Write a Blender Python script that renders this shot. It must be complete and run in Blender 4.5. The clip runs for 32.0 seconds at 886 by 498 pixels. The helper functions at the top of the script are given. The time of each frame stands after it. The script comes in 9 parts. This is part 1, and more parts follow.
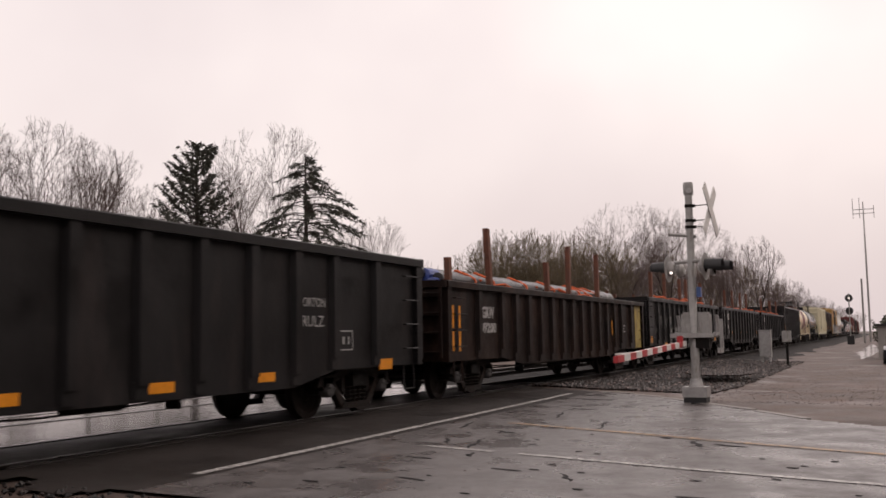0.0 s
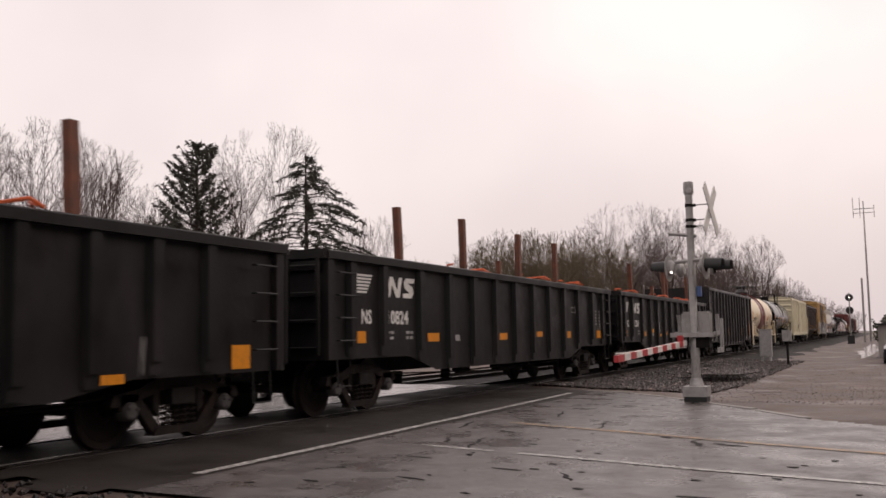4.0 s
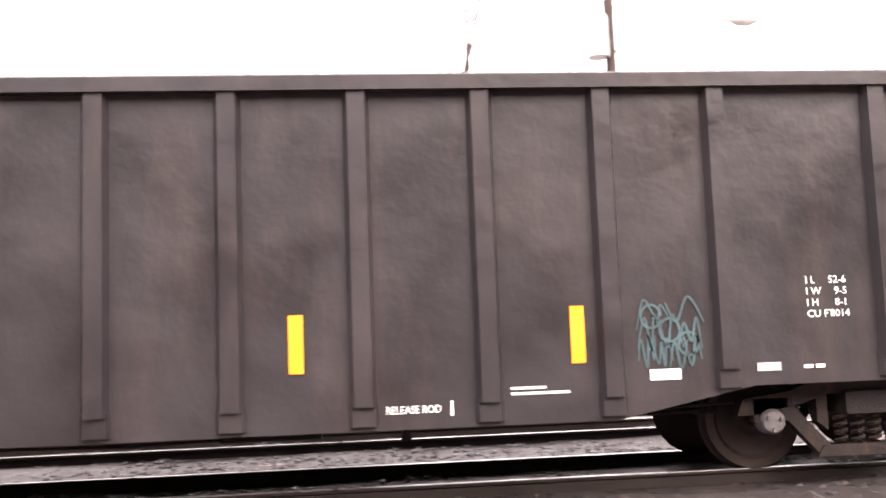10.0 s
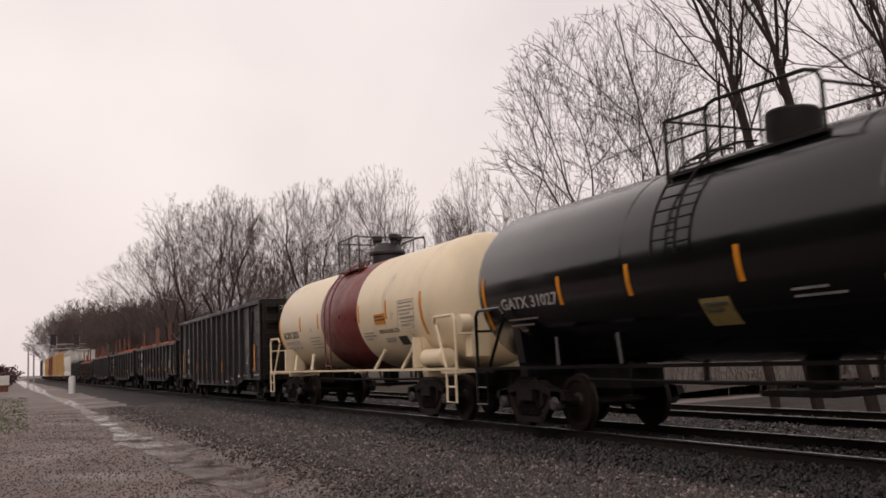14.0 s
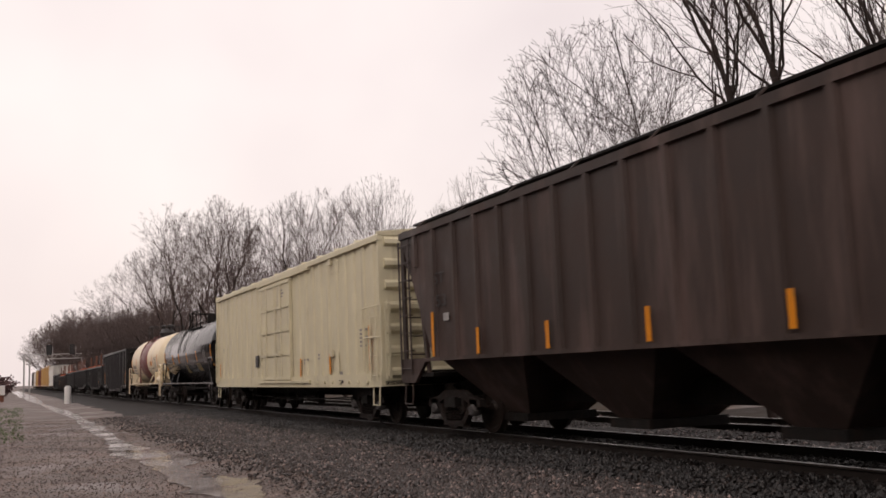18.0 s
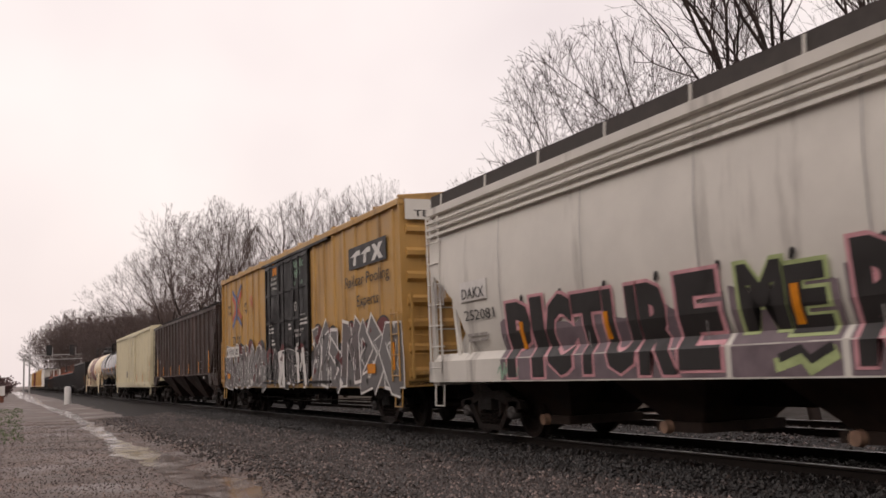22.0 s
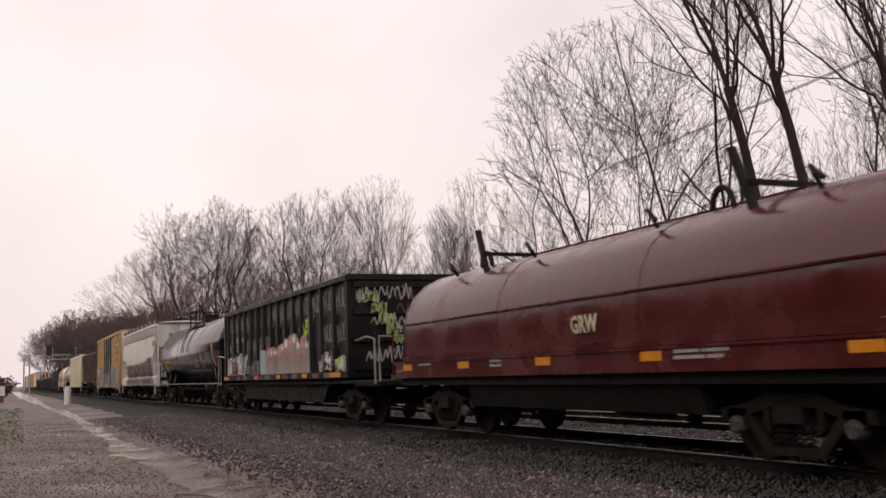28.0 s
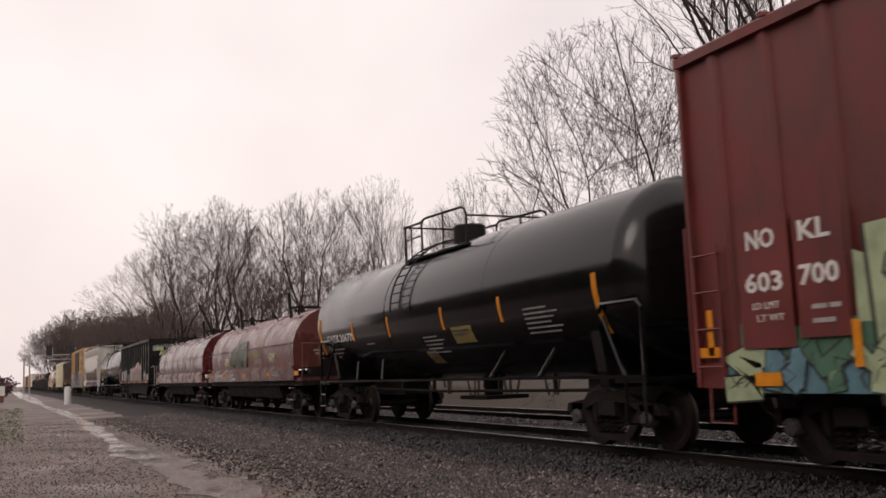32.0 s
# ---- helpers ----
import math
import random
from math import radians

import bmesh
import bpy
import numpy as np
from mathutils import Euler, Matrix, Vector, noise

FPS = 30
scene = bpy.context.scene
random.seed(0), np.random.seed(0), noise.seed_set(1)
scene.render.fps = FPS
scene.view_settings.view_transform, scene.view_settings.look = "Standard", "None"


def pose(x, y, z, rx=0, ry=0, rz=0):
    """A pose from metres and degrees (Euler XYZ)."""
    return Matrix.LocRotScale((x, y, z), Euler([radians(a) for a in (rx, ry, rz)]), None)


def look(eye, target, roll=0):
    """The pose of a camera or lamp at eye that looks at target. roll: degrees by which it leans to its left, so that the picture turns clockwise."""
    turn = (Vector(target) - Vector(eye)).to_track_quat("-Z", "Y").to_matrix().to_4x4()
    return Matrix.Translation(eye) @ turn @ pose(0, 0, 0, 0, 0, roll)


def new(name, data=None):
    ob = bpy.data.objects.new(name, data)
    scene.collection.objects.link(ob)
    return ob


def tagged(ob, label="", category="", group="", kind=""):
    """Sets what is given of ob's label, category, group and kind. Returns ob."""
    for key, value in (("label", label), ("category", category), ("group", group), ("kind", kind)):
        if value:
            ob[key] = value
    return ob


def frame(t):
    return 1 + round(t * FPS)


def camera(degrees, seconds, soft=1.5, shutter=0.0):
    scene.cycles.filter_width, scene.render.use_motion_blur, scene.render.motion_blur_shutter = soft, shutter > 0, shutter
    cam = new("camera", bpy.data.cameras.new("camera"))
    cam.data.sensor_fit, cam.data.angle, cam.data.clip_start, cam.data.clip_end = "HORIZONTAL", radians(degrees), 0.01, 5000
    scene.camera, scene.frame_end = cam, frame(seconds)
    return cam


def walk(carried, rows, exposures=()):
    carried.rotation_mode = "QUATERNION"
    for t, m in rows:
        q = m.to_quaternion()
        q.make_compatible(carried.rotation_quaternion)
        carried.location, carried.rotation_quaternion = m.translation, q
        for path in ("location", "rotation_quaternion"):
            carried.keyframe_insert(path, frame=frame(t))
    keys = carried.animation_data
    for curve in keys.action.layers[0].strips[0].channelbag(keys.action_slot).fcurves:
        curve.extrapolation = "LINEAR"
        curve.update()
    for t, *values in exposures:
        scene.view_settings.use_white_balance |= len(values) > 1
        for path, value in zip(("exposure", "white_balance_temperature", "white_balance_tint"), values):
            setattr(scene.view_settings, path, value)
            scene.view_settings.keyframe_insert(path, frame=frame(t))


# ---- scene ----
# A level crossing in the rain: a freight train passes a camera on a tripod, which swings to follow it.
# x runs along the track, y away from the camera, z up from the top of the rails.
EYE = 1.27          # camera above the rails
TRACK = 9.4         # centre of the near track
TRACK_FAR = 13.55   # centre of the far track

cam = camera(50.2, 32.0, soft=1.6, shutter=0.2)
VIEW = [  # seconds, yaw, pitch, roll
    (0.0, -65.11, 5.38, 1.00), (3.5, -65.10, 5.36, 1.02), (5.5, -65.10, 5.31, 1.02), (6.0, -65.19, 5.33, 0.97), (6.5, -65.31, 5.37, 0.74),
    (7.0, -65.31, 5.36, 0.62), (8.0, -65.33, 5.40, 0.65), (8.6, -65.33, 5.39, 0.65), (8.8, -64.30, 5.38, 0.78), (9.0, -57.80, 5.35, 1.00),
    (9.3, -43.25, 5.35, 1.60), (9.6, -26.84, 5.43, 2.02), (10.0, -5.57, 5.60, 2.10), (10.3, 8.10, 5.89, 2.52), (10.6, 23.20, 6.21, 2.60),
    (11.0, 38.94, 6.54, 2.92), (11.3, 47.47, 6.66, 3.05), (11.6, 53.73, 6.66, 2.95), (12.0, 59.85, 6.70, 2.55), (12.5, 63.10, 6.64, 2.32),
    (13.0, 64.90, 6.57, 2.36), (13.5, 65.22, 6.58, 2.24), (14.0, 65.43, 6.62, 2.28), (14.5, 65.35, 6.73, 2.22), (16.5, 65.24, 7.05, 2.23),
    (17.0, 65.23, 7.12, 2.25), (18.0, 65.24, 7.21, 2.27), (19.0, 65.24, 7.23, 2.27), (26.0, 65.24, 7.25, 2.27), (32.0, 65.24, 7.25, 2.27)]
LIGHTNESS = [  # seconds, stops, white balance
    (t, e, 6850, w) for t, e, w in ((0.0, 0.05, 17), (8.6, 0.05, 17), (9.0, 0.2, 19), (9.3, 0.7, 20), (9.6, 1.75, 20), (10.0, 3.5, 22), (10.6, 3.5, 18), (11.0, 3.55, 20), (11.3, 2.95, 20), (11.6, 2.35, 20),
                                    (12.0, 1.4, 20), (12.6, 0.35, 17), (13.0, 0.0, 16), (14.5, -0.04, 16), (16.5, 0.06, 16), (17.5, 0.09, 16), (32.0, 0.08, 16))]
walk(cam, [(t, pose(0, 0, EYE, 90 + p, r, y)) for t, y, p, r in VIEW], LIGHTNESS)

# ---- world and light: an overcast, rainy sky ----
world = bpy.data.worlds.new("overcast")
scene.world = world
world.use_nodes = True
wn = world.node_tree
wn.nodes.clear()


def wnode(kind, **values):
    n = wn.nodes.new(kind)
    for k, v in values.items():
        n.inputs[k].default_value = v
    return n


sky = wnode("ShaderNodeTexSky")
sky.sky_type = "NISHITA"
sky.sun_disc = False
sky.sun_elevation, sky.sun_rotation = radians(38), radians(150)
sky.dust_density, sky.air_density = 6.0, 1.5
b_sky = wnode("ShaderNodeBackground", Strength=0.012)
coord = wnode("ShaderNodeTexCoord")
clouds = wnode("ShaderNodeTexNoise", Scale=2.4, Detail=4.0, Roughness=0.45)
ramp = wn.nodes.new("ShaderNodeValToRGB")
ramp.color_ramp.elements[0].position, ramp.color_ramp.elements[0].color = 0.3, (0.83, 0.772, 0.772, 1)
ramp.color_ramp.elements[1].position, ramp.color_ramp.elements[1].color = 0.7, (1.06, 1.01, 0.98, 1)
b_cloud = wnode("ShaderNodeBackground", Strength=0.93)
split = wn.nodes.new("ShaderNodeSeparateXYZ")
low_sky = wn.nodes.new("ShaderNodeMapRange")
low_sky.inputs[1].default_value, low_sky.inputs[2].default_value = 0.0, 0.28
veil = wn.nodes.new("ShaderNodeMix")
veil.data_type = "RGBA"
veil.inputs[6].default_value, veil.inputs[7].default_value = (0.81, 0.782, 0.795, 1), (1, 1, 1, 1)
dim = wn.nodes.new("ShaderNodeMix")
dim.data_type, dim.blend_type = "RGBA", "MULTIPLY"
dim.inputs[0].default_value = 1.0
both = wn.nodes.new("ShaderNodeAddShader")
out = wn.nodes.new("ShaderNodeOutputWorld")
for a, b in ((sky.outputs[0], b_sky.inputs[0]), (coord.outputs["Generated"], clouds.inputs["Vector"]), (clouds.outputs["Fac"], ramp.inputs[0]),
             (coord.outputs["Generated"], split.inputs[0]), (split.outputs[2], low_sky.inputs[0]), (low_sky.outputs[0], veil.inputs[0]), (ramp.outputs[0], dim.inputs[6]), (veil.outputs[2], dim.inputs[7]), (dim.outputs[2], b_cloud.inputs[0]), (b_sky.outputs[0], both.inputs[0]), (b_cloud.outputs[0], both.inputs[1]), (both.outputs[0], out.inputs[0])):
    wn.links.new(a, b)
sun = new("sun", bpy.data.lights.new("sun", "SUN"))
sun.data.energy, sun.data.angle, sun.data.color = 0.5, radians(25), (1.0, 0.95, 0.9)
sun.matrix_world = look((30, -40, 40), (0, 0, 0))


# ---- materials ----
def mat(name, col, rough=0.6, metal=0.0, var=0.25, scale=3.0, bump=0.1, bump_scale=40.0, grime=None, amount=0.0, streak=0.25, rvar=0.15, second=None, wet=0.0, film_rough=0.12, spec=0.5, soft=0.12):
    """A weathered surface: mottled base colour, fine bump, and grime in streaks or patches. second: another colour in patches; wet: share of smooth water film."""
    m = bpy.data.materials.new(name)
    m.use_nodes = True
    t = m.node_tree
    p = t.nodes["Principled BSDF"]

    def add(kind, **values):
        n = t.nodes.new(kind)
        for k, v in values.items():
            n.inputs[k].default_value = v
        return n

    def mixed(fac, a, b):
        n = t.nodes.new("ShaderNodeMix")
        n.data_type = "RGBA"
        t.links.new(fac, n.inputs[0])
        for i, v in ((6, a), (7, b)):
            if isinstance(v, tuple):
                n.inputs[i].default_value = (*v, 1)
            else:
                t.links.new(v, n.inputs[i])
        return n.outputs[2]

    def stepped(socket, lo, hi):
        n = t.nodes.new("ShaderNodeMapRange")
        t.links.new(socket, n.inputs[0])
        n.inputs[1].default_value, n.inputs[2].default_value = lo, hi
        return n.outputs[0]

    where = add("ShaderNodeTexCoord").outputs["Object"]
    big = add("ShaderNodeTexNoise", Scale=scale, Detail=6.0, Roughness=0.6)
    t.links.new(where, big.inputs["Vector"])
    lo, hi = tuple(c * (1 - var) for c in col), tuple(min(1, c * (1 + var)) for c in col)
    color = mixed(stepped(big.outputs["Fac"], 0.3, 0.7), lo, hi)
    if second:
        patch = add("ShaderNodeTexNoise", Scale=scale * 0.45, Detail=8.0, Roughness=0.65)
        t.links.new(where, patch.inputs["Vector"])
        color = mixed(stepped(patch.outputs["Fac"], 0.5, 0.6), color, second)
    if grime:
        squeeze = add("ShaderNodeMapping", Scale=(scale * 1.5, scale * 1.5, scale * 1.5 * streak))
        t.links.new(where, squeeze.inputs["Vector"])
        run = add("ShaderNodeTexNoise", Scale=1.0, Detail=7.0, Roughness=0.65)
        t.links.new(squeeze.outputs[0], run.inputs["Vector"])
        f = stepped(run.outputs["Fac"], 0.66 - 0.4 * amount, 0.86 - 0.4 * amount)
        color = mixed(f, color, grime)
    t.links.new(color, p.inputs["Base Color"])
    fine = add("ShaderNodeTexNoise", Scale=bump_scale, Detail=4.0)
    t.links.new(where, fine.inputs["Vector"])
    r = t.nodes.new("ShaderNodeMapRange")
    t.links.new(big.outputs["Fac"], r.inputs[0])
    r.inputs[1].default_value, r.inputs[2].default_value = 0.3, 0.7
    r.inputs[3].default_value, r.inputs[4].default_value = max(0.03, rough - rvar), min(1, rough + rvar)
    rough_out = r.outputs[0]
    strength = None
    if wet:
        pool = add("ShaderNodeTexNoise", Scale=scale * 0.35, Detail=5.0, Roughness=0.55)
        t.links.new(where, pool.inputs["Vector"])
        film = stepped(pool.outputs["Fac"], 0.68 - soft / 2 - 0.3 * wet, 0.68 + soft / 2 - 0.3 * wet)
        mix = t.nodes.new("ShaderNodeMix")
        t.links.new(film, mix.inputs[0])
        t.links.new(rough_out, mix.inputs[2])
        mix.inputs[3].default_value = film_rough
        rough_out = mix.outputs[0]
        inv = add("ShaderNodeMapRange")
        t.links.new(film, inv.inputs[0])
        inv.inputs[3].default_value, inv.inputs[4].default_value = bump, bump * 0.15
        strength = inv.outputs[0]
    t.links.new(rough_out, p.inputs["Roughness"])
    p.inputs["Metallic"].default_value = metal
    p.inputs["Specular IOR Level"].default_value = spec
    if bump:
        b = add("ShaderNodeBump", Distance=0.02, Strength=bump)
        if strength:
            t.links.new(strength, b.inputs["Strength"])
        t.links.new(fine.outputs["Fac"], b.inputs["Height"])
        t.links.new(b.outputs[0], p.inputs["Normal"])
    return m


def glow(name, col, strength):
    m = bpy.data.materials.new(name)
    m.use_nodes = True
    p = m.node_tree.nodes["Principled BSDF"]
    p.inputs["Base Color"].default_value = (*col, 1)
    p.inputs["Emission Color"].default_value = (*col, 1)
    p.inputs["Emission Strength"].default_value = strength
    return m


RUST = (0.10, 0.045, 0.025)
MUD = (0.09, 0.07, 0.06)
